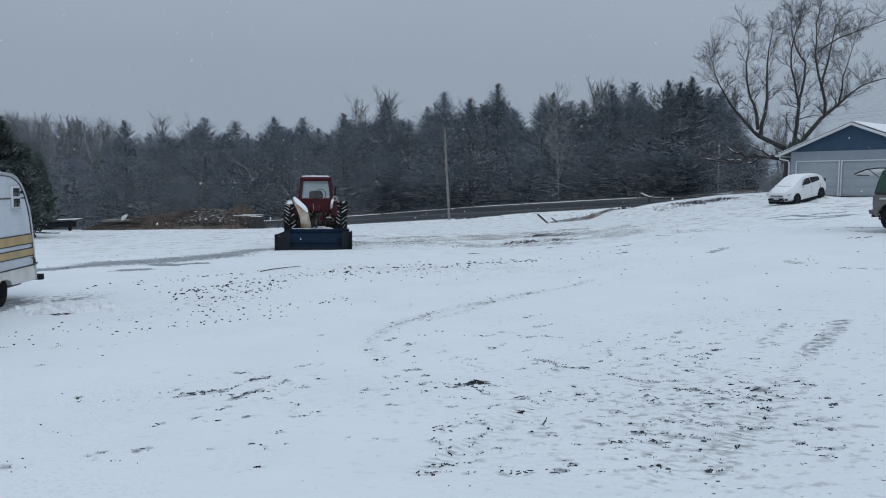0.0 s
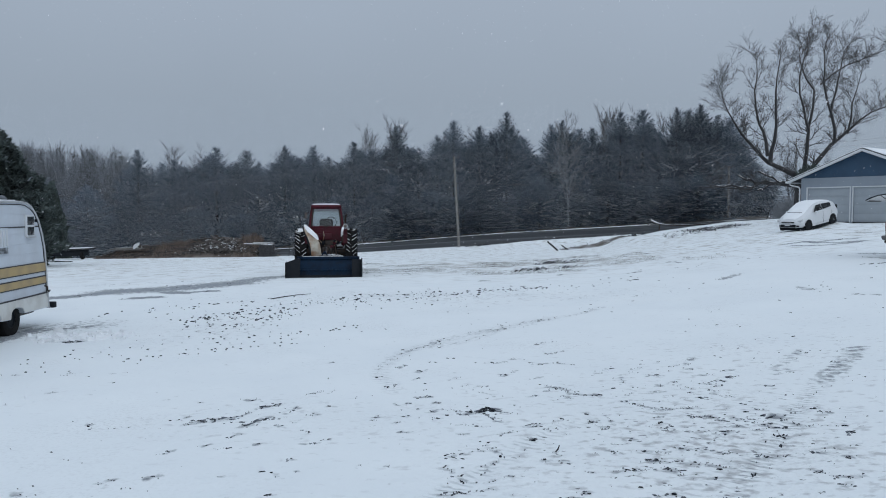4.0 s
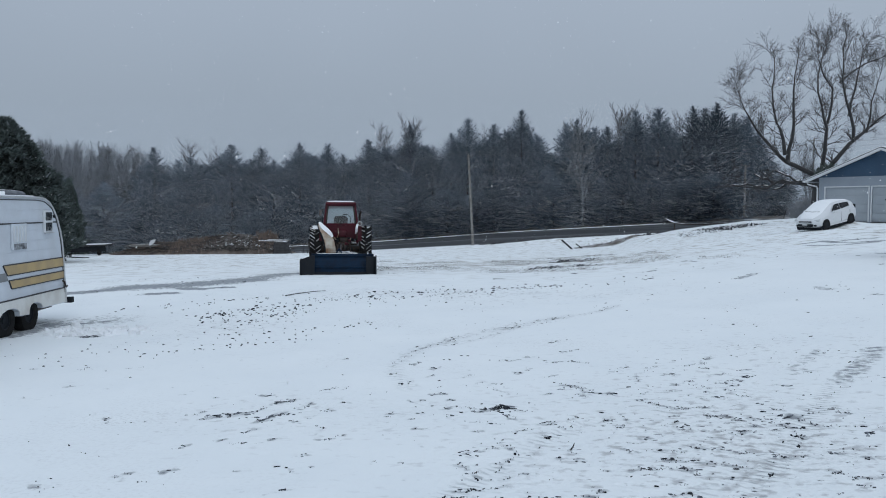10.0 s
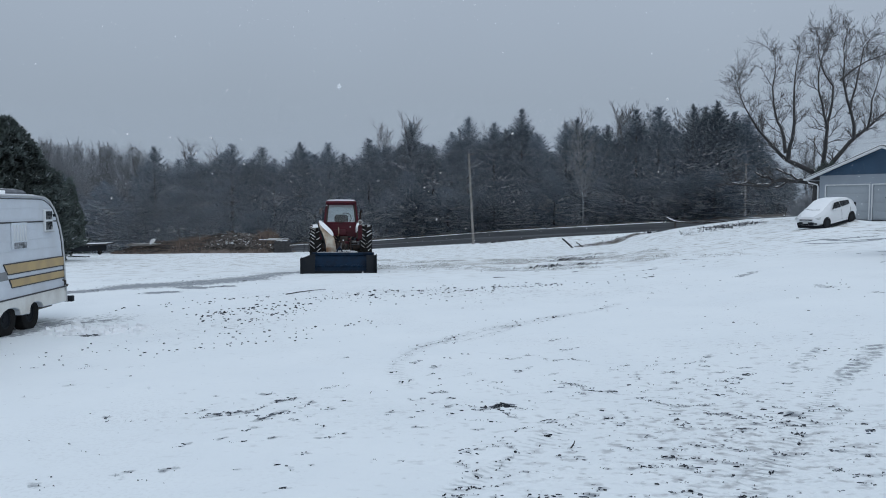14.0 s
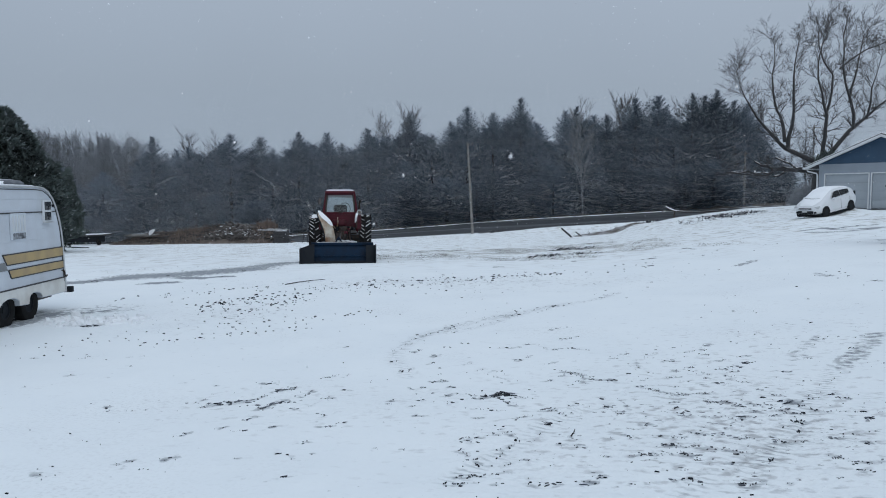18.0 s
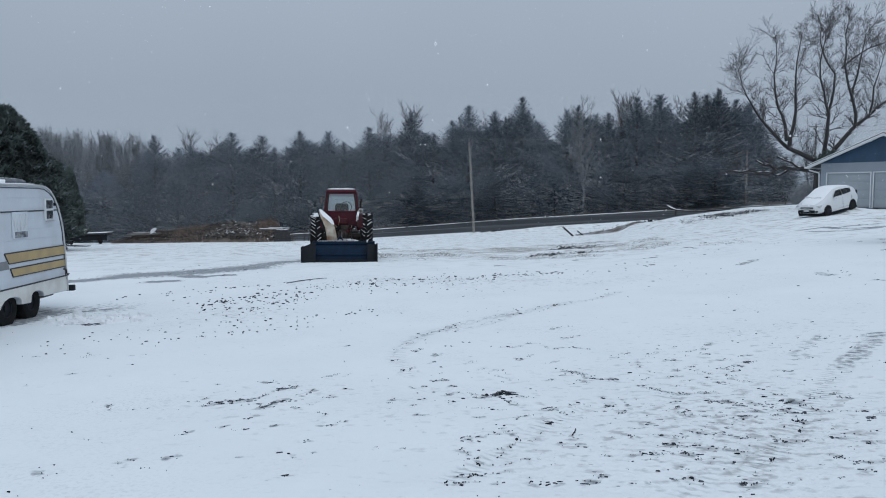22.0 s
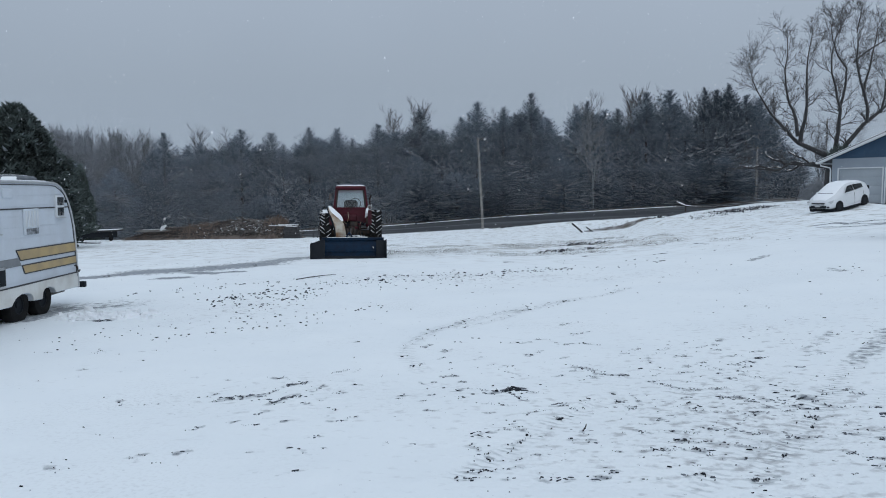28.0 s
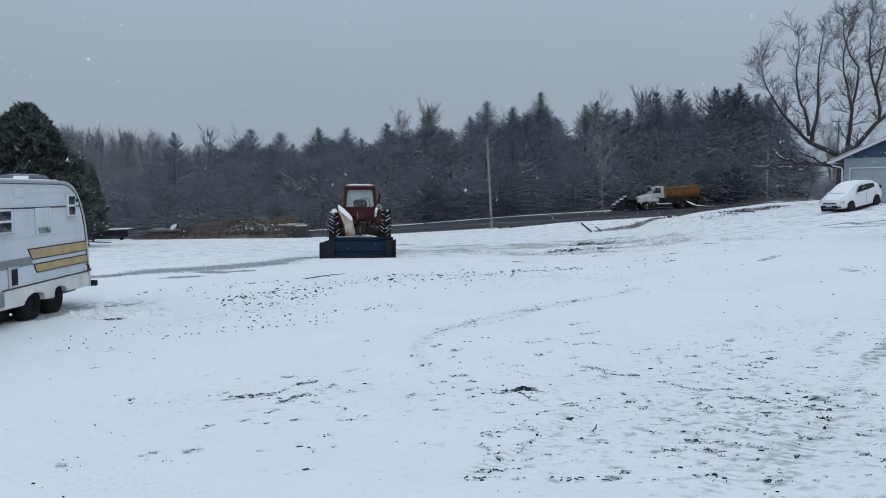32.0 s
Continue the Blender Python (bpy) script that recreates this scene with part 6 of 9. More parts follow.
def spruce(name, seed, h, spread, gap=0.30, snowy=0.10, droop=0.30, bottom=0.03, ragged=0.5, shape=1.0, step_=0.10, twig=0.30, whorl=8):
    """A conifer: tapered trunk and uneven whorls of boughs with upturned tips, each a frond of many fine twigs."""
    rnd = random.Random(seed)
    t = thing(name, pose(0, 0, 0), "", "")
    tb = tube(B(), [(0, 0, -0.4), (0.05, 0, h * .3), (0, 0.04, h * .7), (0, 0, h * .985)], [h * .014, h * .011, h * .006, 0.015], 7)
    part("trunk", tb, BARK, t)
    verts, faces, slot = [], [], []

    def needle_twig(x, y, z, dx, dy, dz, w, s):
        o = len(verts)
        q = math.hypot(dx, dy) + 1e-6
        k = rnd.uniform(-1, 1)
        ux, uy, uz = -dy / q * w * (1 - abs(k) * .6), dx / q * w * (1 - abs(k) * .6), w * k
        verts.extend([(x - ux, y - uy, z - uz), (x + ux, y + uy, z + uz), (x + dx, y + dy, z + dz)])
        faces.append((o, o + 1, o + 2))
        slot.append(s)
    z = h * bottom
    while z < h * 0.985:
        f = z / h
        reach = spread * (1 - f) ** shape * (0.65 + 0.35 * min(1, f / 0.12)) + 0.10
        n = whorl
        off = rnd.random() * 6.28
        for k in range(n):
            if rnd.random() < ragged * 0.2:
                continue
            a = off + 6.283 * k / n + rnd.uniform(-.35, .35)
            side_ = 1 + .20 * noise.noise(Vector((math.cos(a) * 1.2, math.sin(a) * 1.2, z * .5 + seed)))
            r = reach * side_ * (1.16 - ragged * rnd.random() ** 1.5)
            ca, sa = math.cos(a), math.sin(a)
            z0 = z + rnd.uniform(-.22, .22)
            lift = 0.95 * f ** 2.0 - 0.12 + rnd.uniform(-.1, .1)
            sag = droop * (1.15 - f) * rnd.uniform(.7, 1.3)
            white = 0.9 if f < 0.62 and rnd.random() < snowy * .8 * (noise.noise(Vector((math.cos(a) * 1.5, math.sin(a) * 1.5, z * .7 + seed))) > 0) * 2 else snowy * .05
            m = max(4, int(r / step_))
            for i in range(m):
                u = (i + rnd.random()) / m
                if u < 0.15 and m > 8:
                    continue
                x, y = ca * r * u, sa * r * u
                bz = z0 + lift * r * u - sag * r * u * (1.5 - u) + .4 * f * r * u * u
                for side in (-1, 1):
                    b = a + side * rnd.uniform(.3, 1.1)
                    L = twig * rnd.uniform(.5, 1.4) * (1.15 - .5 * u) * min(1.0, .45 + r * .35)
                    dz = L * (rnd.uniform(-.7, .25) * (1.0 - .9 * f) + .6 * f * f)
                    s = 1 if rnd.random() < white * (.4 + u) else 0
                    needle_twig(x, y, bz + rnd.uniform(-.06, .06), math.cos(b) * L, math.sin(b) * L, dz, L * rnd.uniform(.16, .30), s)
            L = twig * .9 * min(1.0, .4 + r * .3)
            needle_twig(ca * r * .95, sa * r * .95, z0 + lift * r * .95 - sag * r * .52 + .36 * f * r, ca * L, sa * L, L * (lift + .1), L * .16, 0)
        z += gap * (0.55 + 0.5 * (1 - f)) * rnd.uniform(.7, 1.3)
    for _ in range(30):
        b, q = rnd.uniform(0, 6.28), rnd.uniform(.945, .995)
        L = .06 + (1.0 - q) * h * .30
        needle_twig(0, 0, h * q, math.cos(b) * L, math.sin(b) * L, L * 1.2, .035, 0)
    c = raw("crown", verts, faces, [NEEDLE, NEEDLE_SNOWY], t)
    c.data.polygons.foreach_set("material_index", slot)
    return t


def grow(rnd, out, p, d, length, r, depth, bend, up, split, thin=0.007, seg=4, wide=0.75):
    """Adds a branch and its side branches as (points, radii) chains."""
    pts, rad = [p.copy()], [r]
    n = 4 if length > 0.8 else 3
    for i in range(n):
        d = (d + Vector((rnd.uniform(-bend, bend), rnd.uniform(-bend, bend), rnd.uniform(-bend, bend) + up))).normalized()
        p = p + d * (length / n)
        pts.append(p.copy())
        rad.append(max(thin, r * (1 - 0.62 * (i + 1) / n)))
        if depth > 0 and (i > 0 or depth < 3):
            for _ in range(rnd.choice(split)):
                q = (d + Vector((rnd.uniform(-1, 1), rnd.uniform(-1, 1), rnd.uniform(-.5, .7))) * wide).normalized()
                grow(rnd, out, p, q, length * rnd.uniform(.42, .68), max(thin, rad[-1] * .62), depth - 1, bend, up, split, thin, seg, wide)
    out.append((pts, rad))


def chains(out, sides=3):
    """Thin bars along chains, as plain vertex and face lists."""
    verts, faces = [], []
    for pts, rad in out:
        base = len(verts)
        k = 6 if rad[0] >= 0.05 else (sides if rad[0] >= 0.02 else min(sides, 2))
        for i, p in enumerate(pts):
            d = (pts[min(i + 1, len(pts) - 1)] - pts[max(i - 1, 0)]).normalized()
            u = d.cross(Vector((0.3, 0.9, 0.2))).normalized()
            w = d.cross(u)
            for j in range(k):
                a = 6.2832 * j / k
                verts.append(p + (u * math.cos(a) + w * math.sin(a)) * rad[i])
        for i in range(len(pts) - 1):
            for j in range(k if k > 2 else 1):
                a, b = base + i * k + j, base + i * k + (j + 1) % k
                faces.append((a, b, b + k, a + k))
    return verts, faces


def bare_tree(name, seed, h, lean=0.1, depth=4, material=None, stems=1, thin=0.012, split=(1, 2, 2), wide=0.8, first=2, long=1.0):
    """A leafless hardwood with steep fine branches, h metres high."""
    rnd = random.Random(seed)
    t = thing(name, pose(0, 0, 0), "", "")
    trunks, out = [], []
    for s in range(stems):
        d = Vector((rnd.uniform(-lean, lean), rnd.uniform(-lean, lean), 1)).normalized()
        p, r = Vector((rnd.uniform(-.2, .2) * (stems > 1), 0, -0.3)), h * 0.010
        pts, rad = [p.copy()], [r]
        n = 10
        for i in range(n):
            d = (d + Vector((rnd.uniform(-.09, .09), rnd.uniform(-.09, .09), 0.06))).normalized()
            p = p + d * (h / n)
            pts.append(p.copy())
            rad.append(max(thin, r * (1 - 0.92 * (i + 1) / n)))
            if i >= first:
                for _ in range(rnd.choice((1, 2, 2, 3))):
                    q = (d + Vector((rnd.uniform(-1, 1), rnd.uniform(-1, 1), rnd.uniform(0.2, .7))) * wide).normalized()
                    grow(rnd, out, p, q, long * h * rnd.uniform(.16, .30) * (1.15 - i / n * .6), rad[-1] * .5, depth - 2, .13 * long, .16 / long ** 3, split, thin)
        trunks.append((pts, rad))
    fit = h / max(q.z for pts, _ in trunks + out for q in pts)
    for pts, _ in trunks + out:
        for q in pts:
            q.z *= fit
    for one in trunks:
        v, f = chains([one], 6)
        raw("trunk", v, f, material or TWIG, t, smooth=True)
    v, f = chains(out, 2)
    raw("crown", v, f, material or TWIG, t)
    return t


def place(src, x, y, z, turn, sc, scz, label, category, group):
    ob = copy_thing(src, pose(x, y, z, 0, 0, turn))
    ob.scale = (sc, sc, scz)
    return tagged(ob, label, category, group)


def drop(src):
    for o in (*src.children_recursive, src):
        bpy.data.objects.remove(o)


def wood():
    """The strip of conifers and bare hardwoods beyond the road."""
    rnd = random.Random(7)
    H = 14.0
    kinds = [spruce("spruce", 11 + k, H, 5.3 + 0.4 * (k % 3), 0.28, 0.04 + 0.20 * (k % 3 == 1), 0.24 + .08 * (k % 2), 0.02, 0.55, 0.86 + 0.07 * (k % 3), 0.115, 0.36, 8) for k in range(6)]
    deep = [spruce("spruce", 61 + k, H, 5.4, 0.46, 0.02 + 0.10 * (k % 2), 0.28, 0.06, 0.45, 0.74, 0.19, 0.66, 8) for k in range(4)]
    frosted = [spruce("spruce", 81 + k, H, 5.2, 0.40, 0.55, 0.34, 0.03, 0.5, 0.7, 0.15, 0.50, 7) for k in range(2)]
    # front row: place across and level of the tip, from west to east
    row = [(-53, 6.6), (-47, 5.6), (-40, 10.5), (-36.7, 8.8), (-35, 9.1), (-29.3, 11.0), (-25.1, 10.5), (-23.4, 8.8), (-19.8, 11.15), (-15.85, 11.07), (-13.8, 9.6), (-10.3, 11.7), (-4.4, 13.8),
           (-1.4, 10.8), (1.2, 12.6), (3.4, 14.6), (7.0, 13.8), (10.8, 15.9), (13.0, 12.5), (17.0, 14.0), (18.5, 14.7), (21.0, 13.5), (22.7, 13.6), (26.6, 15.9), (29.7, 16.2), (32, 13.2), (34.5, 16.5), (36.1, 16.2),
           (37.8, 16.9), (40.2, 15.6), (42.0, 15.2), (43.6, 12.6), (45.6, 9.0), (47.4, 6.6)]
    xs, tops = [q[0] for q in row], [q[1] for q in row]

    def set_tree(i, x, y, top, wide, label, pool):
        """A conifer on the line of sight through (x, 105), its tip at the level that top has there."""
        k = y / 105
        g = ground_z(x * k, y) - 0.2
        place(pool[i % len(pool)], x * k, y, g, rnd.uniform(0, 360), wide, ((top - 2.35) * k + 2.35 - g) / H, label, "conifer", "spruces beyond the road")

    def level(x, share):
        """Tip of a lower tree beside the front row, as a share of its height above the road."""
        g = ground_z(x, 105)
        return g + (float(np.interp(x, xs, tops)) - g) * share
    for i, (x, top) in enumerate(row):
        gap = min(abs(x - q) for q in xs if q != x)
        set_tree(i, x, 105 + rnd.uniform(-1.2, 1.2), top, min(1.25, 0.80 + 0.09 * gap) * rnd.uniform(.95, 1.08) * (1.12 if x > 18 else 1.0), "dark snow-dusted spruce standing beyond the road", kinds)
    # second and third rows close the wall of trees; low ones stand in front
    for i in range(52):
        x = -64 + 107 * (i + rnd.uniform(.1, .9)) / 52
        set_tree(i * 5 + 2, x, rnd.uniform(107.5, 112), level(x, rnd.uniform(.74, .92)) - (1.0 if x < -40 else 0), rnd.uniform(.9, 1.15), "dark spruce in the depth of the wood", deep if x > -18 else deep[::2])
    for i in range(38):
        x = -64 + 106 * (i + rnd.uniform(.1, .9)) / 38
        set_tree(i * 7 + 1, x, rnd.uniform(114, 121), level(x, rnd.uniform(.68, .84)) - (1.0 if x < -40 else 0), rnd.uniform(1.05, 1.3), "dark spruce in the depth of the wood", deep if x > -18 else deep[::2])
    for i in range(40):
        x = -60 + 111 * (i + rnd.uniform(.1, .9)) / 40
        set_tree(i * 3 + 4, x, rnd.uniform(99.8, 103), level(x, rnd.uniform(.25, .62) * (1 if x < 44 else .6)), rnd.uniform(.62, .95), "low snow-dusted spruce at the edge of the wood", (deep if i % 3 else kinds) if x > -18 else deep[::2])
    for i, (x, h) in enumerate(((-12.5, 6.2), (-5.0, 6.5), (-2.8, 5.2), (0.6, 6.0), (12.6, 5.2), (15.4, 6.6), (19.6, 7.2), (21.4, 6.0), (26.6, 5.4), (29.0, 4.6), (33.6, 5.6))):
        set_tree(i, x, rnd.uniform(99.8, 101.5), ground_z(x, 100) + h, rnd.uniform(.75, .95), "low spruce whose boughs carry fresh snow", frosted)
    for s in kinds + deep + frosted:
        drop(s)
    bare = [bare_tree("bare_tree", 40 + k, 14.0, 0.10, 4, TWIG, 1 + (k % 3 == 2), 0.0135, (1, 1, 2), 0.62) for k in range(5)]
    tall = [bare_tree("bare_tree", 47 + k, 14.0, 0.10, 4, TWIG_FINE, 1 + (k == 1), 0.0115, (1, 1, 2, 2), 0.75, 3) for k in range(3)]
    edge = bare_tree("bare_tree", 55, 14.0, 0.05, 4, TWIG_PALE, 1, 0.014, (1, 1, 2), 1.5, 2, 1.3)
    # tall hardwoods over the spruces: place across, level of the top, distance
    for i, (x, top, y) in enumerate(((-7.2, 15.4, 110), (-8.4, 14.6, 110), (-4.9, 15.8, 110), (1.4, 14.2, 110), (4.6, 14.4, 111), (26.1, 17.5, 110), (27.6, 17.5, 110), (29.2, 17.3, 110), (35.0, 18.2, 110), (33.2, 17.4, 110), (-34.4, 12.2, 112), (-35.6, 12.6, 112), (-33.2, 11.0, 112))):
        g = ground_z(x, y) - 0.2
        place(tall[i % 3], x, y, g, rnd.uniform(0, 360), 1.35, (top - g) / 14.0, "tall leafless hardwood among the spruces", "bare tree", "bare trees in the wood")
    g = ground_z(18.4, 98.9) - 0.2
    place(edge, 18.4, 98.9, g, 20, 1.0, (15.6 - g) / 14.0, "tall leafless hardwood at the edge of the wood", "bare tree", "bare trees in the wood")
    # bare woods farther off to the west
    far = [(-90, 12.5), (-62, 13.3), (-60, 13.6), (-57.8, 12.4), (-54.5, 12.9), (-51, 12.2), (-49, 13.2), (-46.5, 10.8), (-44, 9.6), (-38, 9.2), (-24, 8.4)]
    for i in range(210):
        x = -84 + 40 * (i + rnd.random()) / 180 if i < 180 else -44 + 20 * (i - 180 + rnd.random()) / 30
        y = rnd.uniform(109, 136)
        k = y / 115
        g = ground_z(x * k, y) - 0.2
        top = (float(np.interp(x, [q[0] for q in far], [q[1] for q in far])) * rnd.uniform(.70, 1.0) ** (.5 if i % 3 else 1.5) - 2.35) * k + 2.35
        place(bare[i % 5], x * k, y, g, rnd.uniform(0, 360), rnd.uniform(.85, 1.15), (top - g) / 14.0, "grey leafless hardwood in the far wood", "bare tree", "bare trees in the wood")
    for i in range(16):
        x, y = 46 + 30 * (i + rnd.random()) / 16, rnd.uniform(112, 150)
        h = rnd.uniform(5, 8.5)
        place(bare[i % 5], x * y / 105, y, ground_z(x, y) - 0.2, rnd.uniform(0, 360), h / 14.0, h / 14.0, "small leafless tree behind the garage", "bare tree", "bare trees in the wood")
    for i, (x, top, y) in enumerate(((55.6, 12.6, 125), (57.6, 13.6, 126), (59.6, 14.2, 124), (61.8, 13.4, 127), (64.0, 12.8, 126))):
        g = ground_z(x, y) - 0.2
        place(bare[i % 5], x, y, g, rnd.uniform(0, 360), 1.0, (top - g) / 14.0, "grey leafless hardwood behind the garage", "bare tree", "bare trees in the wood")
    for s in [*bare, *tall, edge]:
        drop(s)
    # undergrowth at the foot of the wood
    verts, faces = [], []
    out = []
    for i in range(300):
        x = rnd.uniform(-70, 56)
        y = rnd.uniform(98.6, 104)
        p = Vector((x, y, ground_z(x, y) - 0.05))
        for _ in range(4):
            d = Vector((rnd.uniform(-.7, .7), rnd.uniform(-.6, .6), 1)).normalized()
            L = rnd.uniform(.8, 3.0)
            q = p + d * L * .5 + Vector((rnd.uniform(-.15, .15), 0, 0))
            out.append(([p, q, q + (d + Vector((rnd.uniform(-.5, .5), 0, -.1))) * L * .5], [.022, .016, .008]))
    # thicket of young hardwoods to the west
    for i in range(2600):
        x, y = rnd.uniform(-84, -32) if i % 4 else rnd.uniform(-34, -8), rnd.uniform(102, 122)
        p = Vector((x, y, ground_z(x, y) - 0.1))
        L = rnd.uniform(4.0, 8.0) * (1 if i % 4 else .45)
        d = Vector((rnd.uniform(-.12, .12), rnd.uniform(-.1, .1), 1)).normalized()
        pts = [p, p + d * L * .5, p + d * L + Vector((rnd.uniform(-.3, .3), 0, 0))]
        out.append((pts, [.05, .035, .012]))
        for _ in range(4):
            q = pts[0].lerp(pts[2], rnd.uniform(.35, .95))
            e = Vector((rnd.uniform(-1, 1), rnd.uniform(-.6, .6), rnd.uniform(.3, 1))).normalized() * rnd.uniform(.6, 1.8)
            out.append(([q, q + e * .55 + Vector((0, 0, .05)), q + e], [.02, .015, .009]))
    v, f = chains(out, 2)
    tagged(raw("undergrowth", v, f, TWIG_DARK), "tangle of dark leafless brush along the wood's foot", "brush", kind="stuff")


wood()


def old_maple():
    """The big leafless tree behind the garage, with spreading limbs."""
    bx, by = 28.9, 58.0
    gz = ground_z(bx, by)
    t = thing("old_tree", pose(bx, by, gz), "big leafless old tree with spreading crooked limbs", "bare tree")
    rnd = random.Random(5)
    out = []

    def limb(r, drift, *pts, fall=1.0):
        """One limb through points (across, up), with its side branches."""
        n = len(pts)
        line = [Vector((x - bx, drift * i / n * 1.6 + rnd.uniform(-.08, .08) * (i > 0), z - gz)) for i, (x, z) in enumerate(pts)]
        rad = [max(0.025, r * 0.47 * (1 - 0.88 * i / (n - 1)) ** fall if r < 0.6 else r * (1 - .2 * i / n)) for i in range(n)]
        v, f = chains([(line, rad)], 8)
        raw("limb", v, f, BARK, t, smooth=True)
        if r > 0.6:
            return
        for i in range(1, n):
            p = line[i]
            for _ in range(rnd.choice((4, 4, 5)) if i > n * .3 else rnd.choice((0, 1, 2))):
                d = (line[i] - line[i - 1]).normalized()
                q = (d * .5 + Vector((rnd.uniform(-1, 1), rnd.uniform(-1, 1), rnd.uniform(-.05, .9)))).normalized()
                grow(rnd, out, p + d * rnd.uniform(-.4, .4), q, rnd.uniform(.5, 1.7), max(.012, rad[i] * .33), 2, .36, .06, (1, 2, 2, 2), 0.0050, 4, 1.05)
        for _ in range(2):
            grow(rnd, out, line[-1], ((line[-1] - line[-2]).normalized() + Vector((rnd.uniform(-.5, .5), rnd.uniform(-.5, .5), 0))).normalized(), .8, .022, 2, .3, .06, (2, 2), .0066, 4, 1.1)

    limb(0.46, 0.9, (29.0, 4.9), (28.2, 5.15), (27.4, 5.56), (26.4, 6.03), (25.98, 6.42), (25.4, 7.13), (24.7, 7.84), (24.25, 8.46), (23.85, 9.25), (23.4, 10.03), (23.1, 10.8), (22.9, 11.5), (22.8, 12.1), fall=1.4)
    limb(0.36, -0.8, (26.35, 6.1), (26.37, 6.9), (26.53, 7.69), (26.53, 8.8), (26.43, 10.05), (26.26, 11.3), (26.28, 12.4), (26.42, 13.8))
    limb(0.30, 0.6, (26.13, 6.5), (26.0, 7.69), (25.82, 8.48), (25.64, 8.95), (25.35, 10.04), (25.28, 11.6), (25.47, 12.7), (25.52, 13.9))
    limb(0.36, -0.5, (28.9, 4.7), (29.0, 5.96), (29.1, 6.92), (29.09, 7.87), (29.14, 8.5), (28.86, 9.29), (28.65, 10.2), (28.3, 11.2), (28.15, 12.4), (28.4, 13.6), (28.7, 14.6))
    limb(0.24, 0.9, (29.14, 8.4), (29.5, 9.45), (29.78, 10.4), (29.88, 11.65), (29.35, 12.6), (28.98, 13.7), (28.92, 14.5), (29.1, 15.3))
    limb(0.42, 0.5, (28.95, 4.5), (29.83, 5.89), (30.45, 6.6), (31.07, 7.33), (31.54, 7.73), (32.3, 8.29), (32.95, 8.85), (33.4, 9.25), (34.4, 9.96), (35.3, 10.3), (36.4, 10.6))
    limb(0.28, -0.7, (31.3, 7.5), (31.25, 8.52), (30.95, 9.62), (30.5, 10.56), (30.2, 11.5), (30.0, 12.1), (30.05, 13.2), (29.9, 14.3), (30.0, 15.3))
    limb(0.22, 0.7, (30.95, 9.5), (31.1, 10.4), (31.5, 11.5), (31.7, 12.45), (32.03, 13.7), (32.3, 14.7), (32.8, 15.3))
    limb(0.16, -0.4, (30.1, 12.0), (30.96, 12.76), (31.9, 13.4), (33.0, 13.8), (34.1, 14.3), (35.7, 14.9))
    limb(0.20, 0.3, (32.3, 8.25), (32.6, 9.48), (32.7, 10.6), (33.1, 11.7), (33.5, 13.0))
    limb(0.34, -0.6, (28.6, 4.2), (27.0, 4.38), (25.4, 4.43), (24.6, 3.95), (23.2, 4.0), (21.9, 4.1))
    limb(0.62, 0.0, (28.9, 1.0), (28.9, 3.0), (28.95, 4.2), (29.0, 5.2))
    v, f = chains(out)
    raw("crown", v, f, TWIG_FINE, t, "fine dark twigs")
    # snow lying along the low boughs
    low = []
    for pts in (((27.9, 4.38), (27.2, 4.55), (26.6, 4.45), (25.9, 4.6), (25.4, 4.50), (24.9, 4.1), (24.3, 4.2), (23.4, 4.02)), ((25.2, 4.3), (24.7, 4.75), (24.3, 4.7), (23.7, 5.05)), ((24.0, 4.05), (23.2, 4.3), (22.6, 4.15), (21.9, 4.25)), ((26.9, 4.5), (26.4, 4.9), (26.0, 5.0), (25.3, 5.35)), ((26.2, 4.4), (25.7, 4.0), (25.2, 3.9))):
        line = [Vector((x - bx, -.35, z - gz)) for x, z in pts]
        part("low_bough", tube(B(), [q - Vector((0, 0, .03)) for q in line], [.085 * (1 - .7 * k / len(line)) for k in range(len(line))], 6), BARK, t)
        for a, b in zip(line, line[1:]):
            if rnd.random() < .75:
                part("bough_snow", tube(B(), [a.lerp(b, .12) + Vector((0, -.01, .025)), a.lerp(b, .5) + Vector((0, -.01, .04)), a.lerp(b, .9) + Vector((0, -.01, .02))], [.015, .034, .015], 6), SNOW, t)
            grow(rnd, low, b, Vector((rnd.uniform(-1, .3), rnd.uniform(-.6, .6), rnd.uniform(-.4, .8))).normalized(), rnd.uniform(.5, 1.3), .02, 2, .3, 0, (1, 2), .007)
    v, f = chains(low)
    raw("low_crown", v, f, TWIG, t, "pale frosted twigs on the low boughs")


old_maple()


